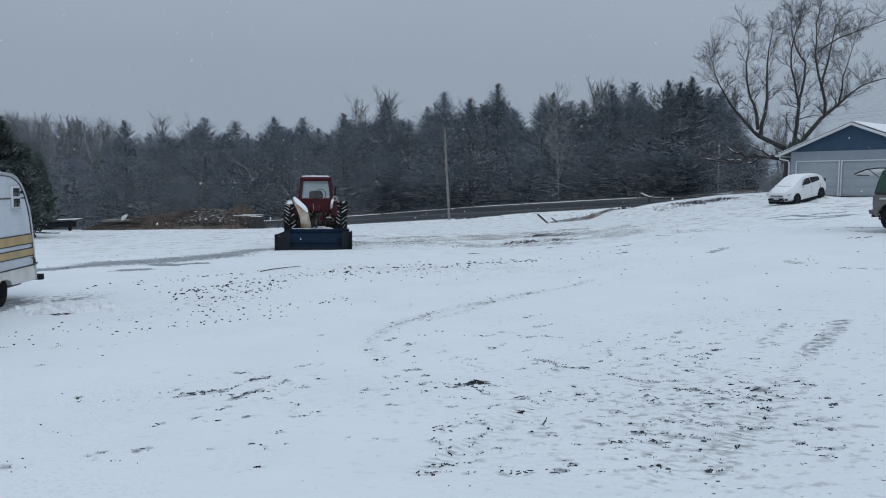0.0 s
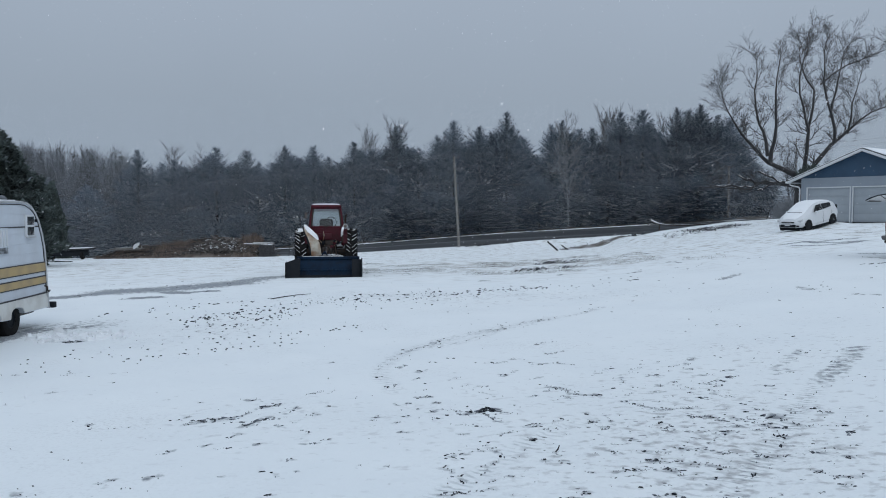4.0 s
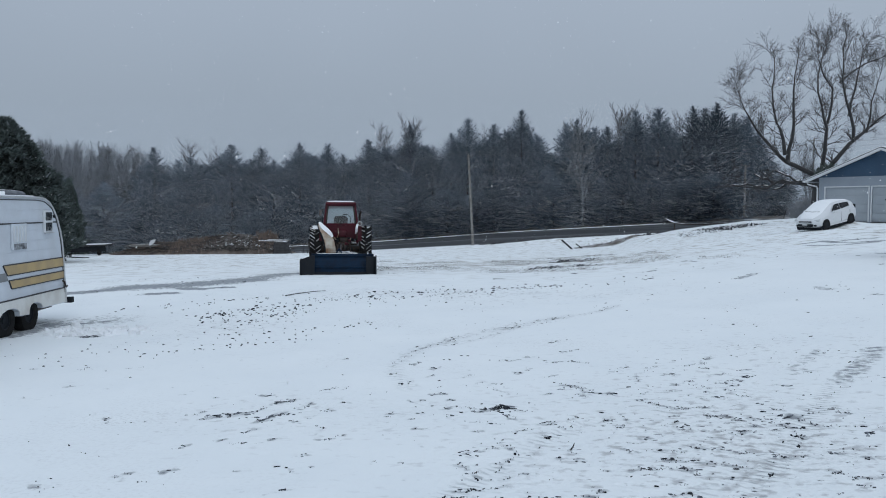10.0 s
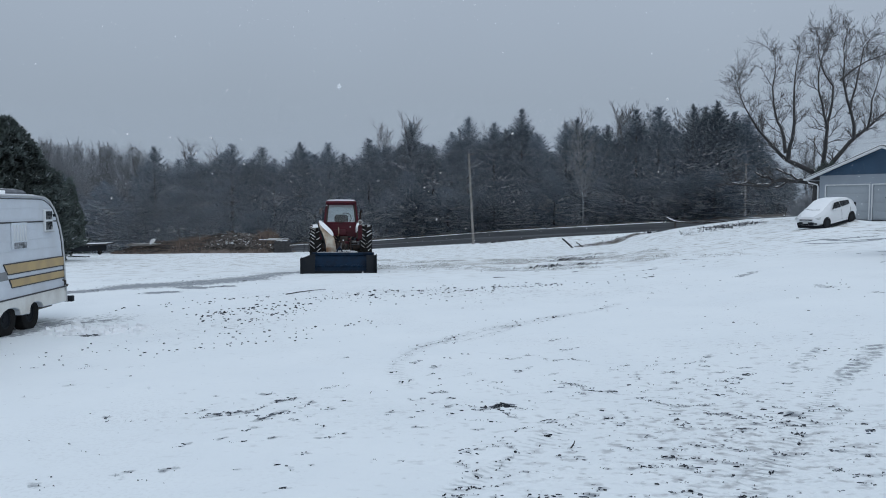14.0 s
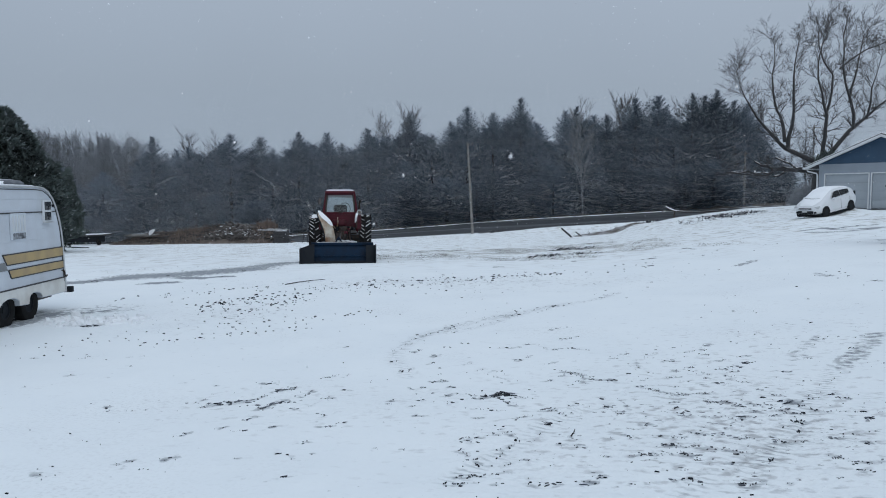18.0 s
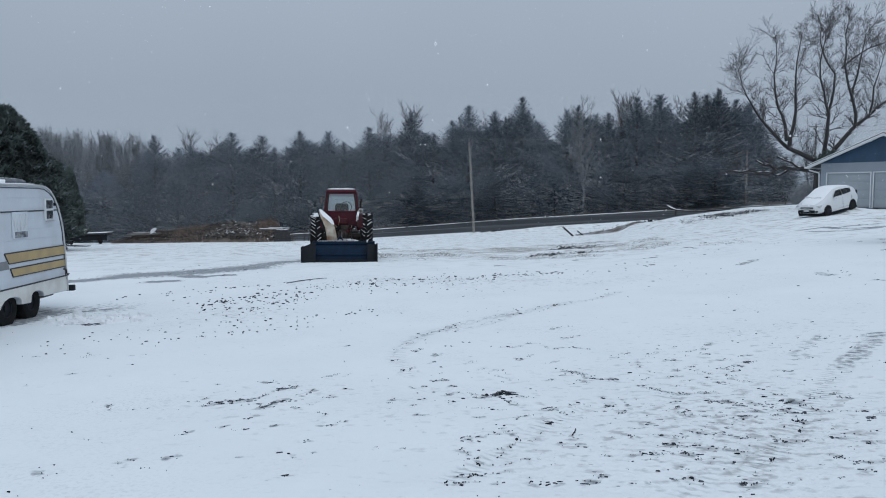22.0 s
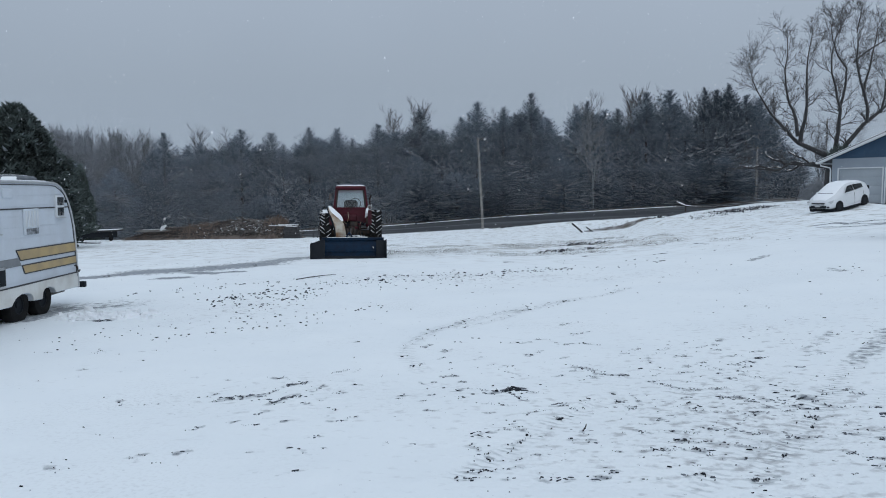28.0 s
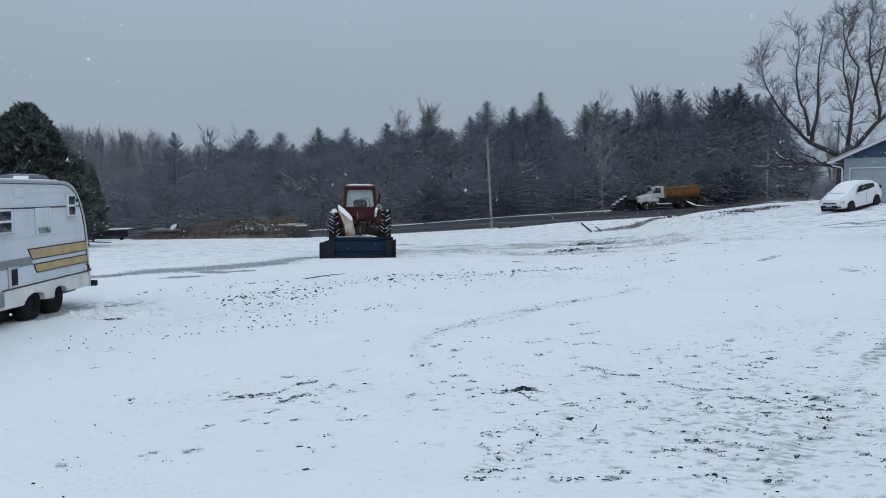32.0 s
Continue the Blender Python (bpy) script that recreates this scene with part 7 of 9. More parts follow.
def ivy_clump():
    """Evergreen tuft in the fork of the old tree, and pale brush beside the garage."""
    rnd = random.Random(15)
    verts, faces = [], []
    for _ in range(900):
        a, r = rnd.uniform(0, 6.28), rnd.uniform(0, 1) ** .5
        x, y, z = 29.35 + math.cos(a) * r * 1.15, 57.6 + math.sin(a) * r * .6, 4.5 + rnd.uniform(0, 1) ** 1.4 * 1.5 * (1 - r * .5)
        L, w = rnd.uniform(.15, .35), rnd.uniform(.03, .08)
        dx, dy = rnd.uniform(-1, 1) * L * .6, rnd.uniform(-1, 1) * L * .6
        o = len(verts)
        verts += [(x - w, y, z), (x + w, y, z + .03), (x + dx, y + dy, z + L)]
        faces.append((o, o + 1, o + 2))
    tagged(raw("evergreen_bush", verts, faces, CEDAR), "dark evergreen bush at the old tree's fork", "bush")
    out = []
    for _ in range(260):
        a, e = rnd.uniform(0, 6.28), rnd.uniform(.1, 1.5)
        p = Vector((36.9 + rnd.gauss(0, .3), 75 + rnd.uniform(-.5, .5), ground_z(35.4, 75) - .1))
        grow(rnd, out, p, Vector((math.cos(a) * math.cos(e) * 1.1, math.sin(a) * math.cos(e), .35 + math.sin(e))).normalized(), rnd.uniform(1.2, 1.8), .014, 2, .22, .02, (2, 3, 3), .010, 4, 1.0)
    v, f = chains(out)
    tagged(raw("leafless_shrub", v, f, mat("pale_shrub_twigs", (0.20, 0.215, 0.235), 0.9, var=0.2, scale=2, second=(0.30, 0.315, 0.335))), "pale leafless shrub beside the garage", "bush")


ivy_clump()


def cedar_crown(name, seed, h, spread, many):
    """A broad rounded conifer: small upswept sprays packed in a lumpy dome."""
    rnd = random.Random(seed)
    t = thing(name, pose(0, 0, 0), "", "")
    part("trunk", tube(B(), [(0, 0, -.4), (0, 0, h * .5), (0, 0, h * .93)], [.2, .14, .03], 8), BARK, t)
    verts, faces, slot = [], [], []
    for _ in range(many):
        f = rnd.random() ** 1.15
        a = rnd.uniform(0, 6.283)
        lump = 1 + .34 * noise.noise(Vector((math.cos(a) * 1.6, math.sin(a) * 1.6, f * 5 + seed))) + .46 * noise.noise(Vector((math.cos(a) * 5, math.sin(a) * 5, f * 15))) + .22 * noise.noise(Vector((math.cos(a) * 11, math.sin(a) * 11, f * 34)))
        r = spread * (1 - f ** 1.5) ** .72 * (.6 + .4 * min(1, f / .2)) * lump * (0.55 + 0.47 * rnd.random() ** .5) + .05
        x, y, z = math.cos(a) * r, math.sin(a) * r, f * h * .985
        L = rnd.uniform(.14, .46)
        b = a + rnd.uniform(-1.2, 1.2)
        dx, dy, dz = math.cos(b) * L * .8, math.sin(b) * L * .8, L * rnd.uniform(-.35, .9)
        w, k = L * rnd.uniform(.18, .32), rnd.uniform(-1, 1)
        ux, uy, uz = -math.sin(b) * w * (1 - abs(k) * .5), math.cos(b) * w * (1 - abs(k) * .5), w * k
        o = len(verts)
        verts += [(x - ux, y - uy, z - uz), (x + ux, y + uy, z + uz), (x + dx, y + dy, z + dz)]
        faces.append((o, o + 1, o + 2))
        slot.append(1 if rnd.random() < .02 else 0)
    c = raw("crown", verts, faces, [CEDAR, NEEDLE_SNOWY], t)
    c.data.polygons.foreach_set("material_index", slot)
    return t


def cedar():
    c = cedar_crown("cedar", 91, 8.6, 3.5, 42000)
    for sc, wide, x, y, lab in ((0.97, 1.0, -24.3, 42.0, "broad dark cedar behind the trailer"), (1.02, 0.38, -36.0, 73.0, "smaller dark cedar standing before the wood"), (0.80, 1.05, -29.5, 45.0, "broad dark cedar behind the trailer")):
        place(c, x, y, ground_z(x, y) - 0.3, 40 * sc, wide, sc, lab, "conifer", "cedars")
    drop(c)


cedar()

# ---- poles, wires, guard rail, brush heap ----
def utility_pole(x, y, h, lean, arm, label):
    z = road_z(x) + (road_rise(x) if y > 97 else 0) - 0.3
    p = thing("utility_pole", pose(x, y, z, 0, lean, 0), label, "pole", "utility poles")
    part("shaft", tube(B(), [(0, 0, 0), (0, 0, h * .5), (0, 0, h)], [0.16, 0.14, 0.11], 10), WOODGREY, p, "weathered grey pole shaft")
    part("insulator", tube(B(), [(0, 0, h - 0.02), (0, 0, h + 0.18)], [0.05, 0.03], 8), STEEL, p)
    part("bracket", box(B(), 0.25, 0, h - 0.12, 0.6, 0.06, 0.08, 0.01), STEEL, p)
    part("insulator", tube(B(), [(0.5, 0, h - 0.08), (0.5, 0, h + 0.10)], [0.05, 0.03], 8), STEEL, p)
    if arm:
        part("crossarm", box(B(), 0, 0, h - 0.5, 2.2, 0.1, 0.12, 0.01), WOODGREY, p)
    return p


def wires():
    runs = [((2.8, 83.0, 8.55), (-75, 66, 4.2), 2.2), ((2.8, 83.0, 8.3), (-75, 66, 3.7), 2.3), ((3.0, 83.0, 5.4), (-75, 66, 1.4), 1.6),
            ((2.8, 83.0, 8.55), (70, 99, 13.2), 1.3), ((2.9, 83.0, 8.25), (70, 99, 12.6), 1.4), ((3.0, 83.0, 5.3), (70, 99, 8.6), 1.2)]
    for a, b, sag in runs:
        pts = []
        for i in range(25):
            t = i / 24
            p = Vector(a).lerp(Vector(b), t)
            p.z -= sag * 4 * t * (1 - t)
            pts.append(p)
        w = part("overhead_wire", tube(B(), pts, 0.013, 5), WIRE)
        tagged(w, "thin grey overhead wire strung between poles", "wire", "overhead wires")


utility_pole(3.36, 83.0, 10.2, -3.3, False, "leaning weathered grey utility pole at the field's edge")
utility_pole(39.9, 100.0, 7.4, 0, False, "thin grey pole at the edge of the wood")
utility_pole(63.5, 130.0, 12.5, 0, True, "far utility pole with a crossarm")
wires()


def guard_rail():
    g = thing("guard_rail", pose(0, 0, 0), "dark steel guard rail end, turned down and capped with snow", "guard rail")
    y = 82.6
    pts = [(24.41, y, 1.22), (24.88, y, 0.98), (25.40, y, 0.79), (26.60, y, 0.67), (28.6, y, 0.70), (31.4, y, 0.86)]
    bm = B()
    for (ax, ay, az), (cx, cy, cz) in zip(pts, pts[1:]):
        v = [bm.verts.new(q) for q in ((ax, ay, az - .06), (cx, cy, cz - .06), (cx, cy - .05, cz), (ax, ay - .05, az), (ax, ay, az + .06), (cx, cy, cz + .06))]
        bm.faces.new((v[0], v[1], v[2], v[3]))
        bm.faces.new((v[3], v[2], v[5], v[4]))
    bmesh.ops.solidify(bm, geom=bm.faces[:], thickness=0.02)
    part("rail", bm, DARKSTEEL, g, smooth=False)
    part("rail_snow", tube(B(), [(a, b, c + 0.07) for a, b, c in pts], [0.05, 0.085, 0.045, 0.010, 0.006, 0.006], 6), SNOW, g, "ridge of snow on the rail")
    for a, b, c in (pts[2], pts[4]):
        part("post", box(B(), a, b + 0.1, c - 0.52, 0.12, 0.12, 1.0, 0.01), DARKSTEEL, g)


guard_rail()


def far_rail():
    """Low rail along the far shoulder, its snow cap a thin white line that stops short of the garage."""
    rnd = random.Random(3)
    g = thing("guard_rail", pose(0, 0, 0), "long low guard rail under a line of snow", "guard rail")
    xs = [-26 + 54.2 * i / 36 for i in range(37)]
    top = [road_z(x) + road_rise(x) + 0.03 for x in xs]
    bm = B()
    for k in range(36):
        v = [bm.verts.new(q) for q in ((xs[k], 96.9, top[k] - .17), (xs[k + 1], 96.9, top[k + 1] - .17), (xs[k + 1], 96.85, top[k + 1] - .08), (xs[k], 96.85, top[k] - .08), (xs[k], 96.9, top[k]), (xs[k + 1], 96.9, top[k + 1]))]
        bm.faces.new((v[0], v[1], v[2], v[3]))
        bm.faces.new((v[3], v[2], v[5], v[4]))
    bmesh.ops.solidify(bm, geom=bm.faces[:], thickness=0.02)
    part("rail", bm, DARKSTEEL, g, smooth=False)
    part("rail_snow", tube(B(), [(x, 96.88, z + .03) for x, z in zip(xs, top)], [0.055 * rnd.uniform(.8, 1.15) for _ in xs], 6), SNOW, g, "line of snow on the rail")
    part("rail_end", tube(B(), [(28.1, 96.8, top[-1] - .32), (28.3, 96.8, top[-1] - .1), (28.55, 96.8, top[-1] + .16)], [.05, .06, .05], 6), SNOW, g, "snow-caked end of the rail")
    for k in range(0, 37, 3):
        part("post", box(B(), xs[k], 97.0, top[k] - .22, 0.12, 0.12, .5, 0.01), DARKSTEEL, g)


far_rail()


def far_bank():
    """A low ploughed ridge of snow on the far shoulder."""
    rnd = random.Random(3)
    bm = B()
    pts = [(x, 97.3 + rnd.uniform(-.1, .1), road_z(x) + road_rise(x) + 0.02 + rnd.uniform(-.03, .03)) for x in np.arange(-80, 76, 1.5)]
    tube(bm, pts, [0.022 * rnd.uniform(.6, 1.2) for _ in pts], 7)
    tagged(part("snow_ridge", bm, SNOW_THIN), "low ploughed ridge of grey snow along the road", "snow bank", kind="stuff")


far_bank()


def brush_heap():
    """Heap of split logs, brush and dead weeds at the field's edge."""
    rnd = random.Random(12)
    cx, cy = -19.0, 60.8
    # mound
    bm = B()
    nx, ny = 40, 10
    gridv = []
    for i in range(nx + 1):
        rowv = []
        for j in range(ny + 1):
            u, v = i / nx, j / ny
            x, y = cx - 7.2 + 14.4 * u, cy - 1.8 + 4.0 * v
            e = math.sin(math.pi * v) * min(1, 6 * u, 6 * (1 - u))
            z = ground_z(x, y) - 0.1 + e * (0.80 + 0.62 * step(0.35, 0.6, u) + 0.25 * noise.noise(Vector((x * .7, y, 1))))
            rowv.append(bm.verts.new((x, y, z)))
        gridv.append(rowv)
    for i in range(nx):
        for j in range(ny):
            bm.faces.new((gridv[i][j], gridv[i + 1][j], gridv[i + 1][j + 1], gridv[i][j + 1]))
    tops = {(i, j): gridv[i][j].co.copy() for i in range(nx + 1) for j in range(ny + 1)}
    tagged(part("earth_bank", bm, mat("brown_earth", (0.14, 0.118, 0.104), 0.95, var=0.3, scale=1.6, bump=0.8, bscale=12, second=(0.26, 0.225, 0.20), spec=0.2)), "low bank of brown earth and dead leaves", "bank", kind="stuff")
    # weeds over the bank
    verts, faces = [], []
    for _ in range(7500):
        i, j = rnd.randrange(nx), rnd.randrange(ny)
        p = tops[i, j] + Vector((rnd.uniform(0, .45), rnd.uniform(0, .4), 0))
        if i > 34 or 22 < i < 31 and rnd.random() < .88:
            continue
        h = rnd.uniform(.12, .50) * (1.5 if i > 30 or (i > 12 and i < 20) else 0.8)
        dx, dy, w = rnd.uniform(-.25, .25), rnd.uniform(-.2, .1), rnd.uniform(.015, .045)
        o = len(verts)
        verts += [(p.x - w, p.y, p.z - .03), (p.x + w, p.y, p.z - .03), (p.x + dx, p.y + dy, p.z + h)]
        faces.append((o, o + 1, o + 2))
    tagged(raw("dead_weeds", verts, faces, WEED), "tangled straw-coloured dead weeds on the bank", "weeds", kind="stuff")
    # brushwood thrown over the bank
    out = []
    for _ in range(700):
        p = tops[rnd.randrange(2, nx - 1), rnd.randrange(1, ny - 2)] + Vector((0, 0, rnd.uniform(.0, .14)))
        a, L = rnd.uniform(0, 3.14), rnd.uniform(.5, 1.7)
        d = Vector((math.cos(a), math.sin(a) * .7, rnd.uniform(-.12, .25)))
        out.append(([p - d * L * .5, p + Vector((0, 0, rnd.uniform(0, .08))), p + d * L * .5], [.032, .026, .012]))
    v, f = chains(out, 4)
    tagged(raw("brushwood", v, f, LOG), "grey brushwood tangled over the bank", "brushwood", kind="stuff")
    # split logs
    shared = []
    for k in range(5):
        b = prism(B(), [(-.075, -.04), (.07, -.055), (.09, .03), (0, .075), (-.07, .04)], "x", -.30 - .04 * k, .28 + .03 * k)
        shared.append(mesh_of("log", b, LOG))
    heap = thing("log_heap", pose(cx + 2.7, cy - 0.9, ground_z(cx + 2.7, cy - 0.9) + 0.22), "tumbled heap of split firewood dusted with snow", "firewood heap")
    for k in range(299):
        u, v = rnd.gauss(-.2, 1.25), rnd.uniform(-.6, 1.0)
        if abs(u) > 3:
            continue
        top = 1.28 * (1 - (u / 3.3) ** 2) * (0.55 + 0.45 * v)
        ob = new("log", shared[k % 5])
        ob.parent = heap
        ob.matrix_basis = pose(u, v * .9, max(0.05, top * rnd.uniform(.8, 1.05)), rnd.uniform(-50, 50), rnd.uniform(-40, 40), rnd.uniform(0, 180))
    flake = mesh_of("snow_patch", bevelled(prism(B(), [(-.17, -.03), (.05, -.045), (.17, -.012), (.13, .04), (-.1, .045)], "z", -.012, .016), .008), SNOW_THIN)
    for k in range(150):
        u, v = rnd.gauss(-.2, 1.2), rnd.uniform(-.5, .9)
        top = 1.28 * max(0, 1 - (u / 3.3) ** 2) * (0.55 + 0.45 * v)
        ob = new("snow_patch", flake)
        ob.parent = heap
        ob.matrix_basis = pose(u, v * .9 - .1, top * rnd.uniform(.82, 1.04) + 0.09, rnd.uniform(-30, 15), rnd.uniform(-15, 15), rnd.uniform(0, 180))
    # dark timber crib at the end, planks with snow, white sheet
    c = thing("timber_crib", pose(-12.6, 59.3, ground_z(-12.6, 59.3), 0, 0, 4), "dark stacked timbers with snow on top", "timber")
    for k in range(4):
        part("timber", box(B(), 0.09 * (k % 2) - .05 * k, 0, 0.12 + 0.235 * k, 1.3 - .09 * k, 1.2, 0.225, 0.02), BARK, c)
    part("snow_cap", box(B(), -.05, 0, 0.955, 0.8, 0.9, 0.03, 0.012), SNOW, c, "snow on the top timber")
    for k, (x, L) in enumerate(((-0.9, 1.9), (-.35, 1.7))):
        bd = part("board", box(B(), x, -.2 + .35 * k, 0.99 + .06 * k, L, 0.2, 0.05, 0.01, Matrix.Rotation(.02, 4, "Y")), WOODGREY, c, "snowy grey board")
        part("board_snow", box(B(), x, -.2 + .35 * k, 1.03 + .06 * k, L * .94, 0.17, 0.03, 0.012, Matrix.Rotation(.02, 4, "Y")), SNOW, bd)
    for x, h in ((-11.2, .75), (-10.85, 1.0), (-10.6, .6)):
        q = tube(B(), [(0, 0, -.2), (.03, 0, h * .6), (-.02, 0, h)], [.04, .03, .02], 6)
        tagged(part("stick", q, BARK, None, m=pose(x, 60.5, ground_z(x, 60.5), 0, 6, 0)), "dark stick standing upright beside the timbers", "stick", "fallen sticks")
    f = thing("flat_wagon", pose(-27.35, 58.0, ground_z(-27.35, 58), 0, -2, 3), "low dark flat wagon topped with snow", "wagon")
    part("deck", box(B(), 0, 0, 0.78, 3.4, 1.4, 0.12, 0.02), BARK, f)
    part("deck_snow", box(B(), 0, 0, 0.855, 3.35, 1.36, 0.04, 0.018), SNOW, f, "snow on the deck")
    part("skirt", box(B(), 0, -.5, 0.50, 3.2, 0.08, 0.42, 0.01), BLACKSTEEL, f)
    for s in (-1.1, 1.1):
        wheel(f, s, -.45, 0.28, 0.28, 0.16, 0.14, DARKSTEEL)
    q = loft(B(), [[(a * math.cos(k), a * .8 * math.sin(k), z) for k in (0, 1.05, 2.1, 3.14, 4.2, 5.24)] for a, z in ((.22, 0), (.27, .12), (.2, .27), (.06, .33))])
    tagged(part("bundle", bevelled(q, .03), TRIMWHITE, None, m=pose(-27.4, 57.9, ground_z(-27.4, 57.9) + .87)), "pale lumpy bundle lying on the wagon", "bundle")
    o = part("snowy_board", box(B(), 0, 0, .06, 1.9, .5, .05, .01), BLACKSTEEL, None, m=pose(-25.2, 51.5, ground_z(-25.2, 51.5), 0, 3, 8))
    tagged(o, "dark board lying on the snow, covered with snow", "board")
    part("board_snow", box(B(), -.05, .03, .105, 1.75, .42, .05, .02), SNOW, o)
    b = thing("plank_stack", pose(-24.0, 59.6, ground_z(-22.6, 59.6) + 0.62, 0, 0, -4), "grey planks lying on the bank under snow", "planks")
    for k in range(3):
        part("plank", box(B(), 0.2 * k, 0.1 * k, 0.03 + .06 * k, 2.4, 0.22, 0.05, 0.008), WOODGREY, b)
    part("plank_snow", box(B(), 0.3, 0.16, 0.19, 1.9, 0.09, 0.025, 0.01), SNOW_THIN, b)
    w = part("plastic_sheet", bevelled(loft(B(), [[(x - a, -.03, z), (x + a, -.06, z + .02), (x + a, .08, z + .06), (x - a, .06, z + .05)] for x, a, z in ((0, .05, 0), (.1, .16, .16), (.22, .17, .34), (.34, .08, .42))]), .015), TRIMWHITE, None, m=pose(-23.0, 59.3, ground_z(-23.0, 59.3) + 0.72, 0, 0, 20))
    tagged(w, "crumpled white plastic sheet on the bank", "sheet")


brush_heap()


# ---- earth banks by the ditch ----
def bank(x0, x1, y0, y1, h, h1, wide, seed, label, stones, bare=1.35, weeds=3):
    rnd = random.Random(seed)
    bm = B()
    n = 26
    verts = []
    for i in range(n + 1):
        u = i / n
        x = mix(x0, x1, u)
        rowv = []
        for j in range(9):
            v = j / 8
            y = mix(y0, y1, u) + (v - .5) * wide * (1 if abs(y1 - y0) < abs(x1 - x0) else .25)
            x = mix(x0, x1, u) + (v - .5) * wide * (0 if abs(y1 - y0) < abs(x1 - x0) else .9)
            e = math.sin(math.pi * v) * math.sin(math.pi * u) ** .6
            rowv.append(bm.verts.new((x, y, ground_z(x, y) - 0.12 + e * mix(h, h1, u) * (1 + 0.5 * noise.noise(Vector((x * 1.1, y * 1.1, seed)))) + 0.04)))
        verts.append(rowv)
    for i in range(n):
        for j in range(8):
            bm.faces.new((verts[i][j], verts[i + 1][j], verts[i + 1][j + 1], verts[i][j + 1]))
    pts = [v.co.copy() for r in verts[1:-1] for v in r[1:6]]
    earth = mat("banked_earth_under_snow", (0.66, 0.68, 0.70), 0.9, var=0.15, scale=1.3, bump=0.8, bscale=9, second=(0.12, 0.105, 0.092), amount=bare, spec=0.2)
    tagged(part("earth_bank", bm, earth), label, "bank", kind="stuff")
    bm2 = B()
    for _ in range(stones):
        p = rnd.choice(pts)
        if noise.noise(Vector((p.x * .9, p.y * .5, seed))) < .12 and rnd.random() < .7:
            continue
        clump_at(bm2, rnd, p + Vector((rnd.uniform(-.3, .3), rnd.uniform(-.3, .3), 0)), rnd.uniform(.03, .11))
    tagged(part("rubble", bm2, DIRT, smooth=False), "dark stones and clods on the bank", "rubble", kind="stuff")
    v2, f2 = [], []
    for _ in range(stones * weeds):
        p = rnd.choice(pts) + Vector((rnd.uniform(-.5, .5), rnd.uniform(-.4, .4), 0))
        if noise.noise(Vector((p.x * .9, p.y * .5, seed))) < .1 and rnd.random() < .8:
            continue
        L, w = rnd.uniform(.05, .20), rnd.uniform(.01, .03)
        o = len(v2)
        v2 += [(p.x - w, p.y, p.z - .05), (p.x + w, p.y, p.z - .05), (p.x - rnd.uniform(-.1, .3), p.y, p.z + L * .8)]
        f2.append((o, o + 1, o + 2))
    tagged(raw("dead_weeds", v2, f2, TWIG_DARK), "thin dark dead weeds on the bank", "weeds", kind="stuff")


def clump_at(bm, rnd, p, s):
    ring = [bm.verts.new((p.x + math.cos(k) * s * rnd.uniform(.6, 1.3), p.y + math.sin(k) * s * rnd.uniform(.6, 1.2), p.z - .06)) for k in (0, 1.05, 2.1, 3.14, 4.2, 5.2)]
    top = bm.verts.new((p.x + rnd.uniform(-.3, .3) * s, p.y, p.z + s * rnd.uniform(.5, 1.1)))
    for k in range(6):
        bm.faces.new((ring[k], ring[(k + 1) % 6], top))


bank(19.3, 26.4, 61.6, 61.2, 0.09, 0.07, 5.6, 31, "low bank of earth and stones under thin snow", 1500, 0.66, 1)
bank(11.6, 19.6, 68.0, 69.0, 0.32, 0.28, 4.2, 32, "eroded earth bank beside the ditch", 60, 0.95)


def rail_mound():
    """Low dark clods thrown up by the end of the guard rail."""
    rnd = random.Random(9)
    bm = B()
    for k in range(46):
        x, y = rnd.uniform(21.4, 24.6), 80.2 + rnd.uniform(-.5, .5)
        s = rnd.uniform(.10, .26)
        clump_at(bm, rnd, Vector((x, y, ground_z(x, y) + rnd.uniform(0, .10))), s)
    tagged(part("earth_clods", bm, DIRT, smooth=False), "low dark clods of earth by the rail's end", "clods", kind="stuff")


rail_mound()


def shoulder_weeds():
    """Thin dead weeds and clods along the road's near shoulder."""
    rnd = random.Random(44)
    v2, f2 = [], []
    bm = B()
    for _ in range(420):
        x = rnd.uniform(4.0, 25.0)
        if noise.noise(Vector((x * .6, 3, 1))) < -.1 and rnd.random() < .8:
            continue
        y = ROAD_NEAR - rnd.uniform(.1, 1.6)
        z = ground_z(x, y)
        if rnd.random() < .25:
            clump_at(bm, rnd, Vector((x, y, z + .03)), rnd.uniform(.06, .2))
        for _ in range(4):
            L, w = rnd.uniform(.08, .42), rnd.uniform(.01, .03)
            o = len(v2)
            v2 += [(x - w, y, z - .05), (x + w, y, z - .05), (x + rnd.uniform(-.25, .25), y, z + L)]
            f2.append((o, o + 1, o + 2))
    tagged(raw("shoulder_weeds", v2, f2, TWIG_DARK), "thin dead weeds along the road's shoulder", "weeds", kind="stuff")
    tagged(part("shoulder_clods", bm, DIRT, smooth=False), "dark clods along the road's shoulder", "clods", kind="stuff")


shoulder_weeds()

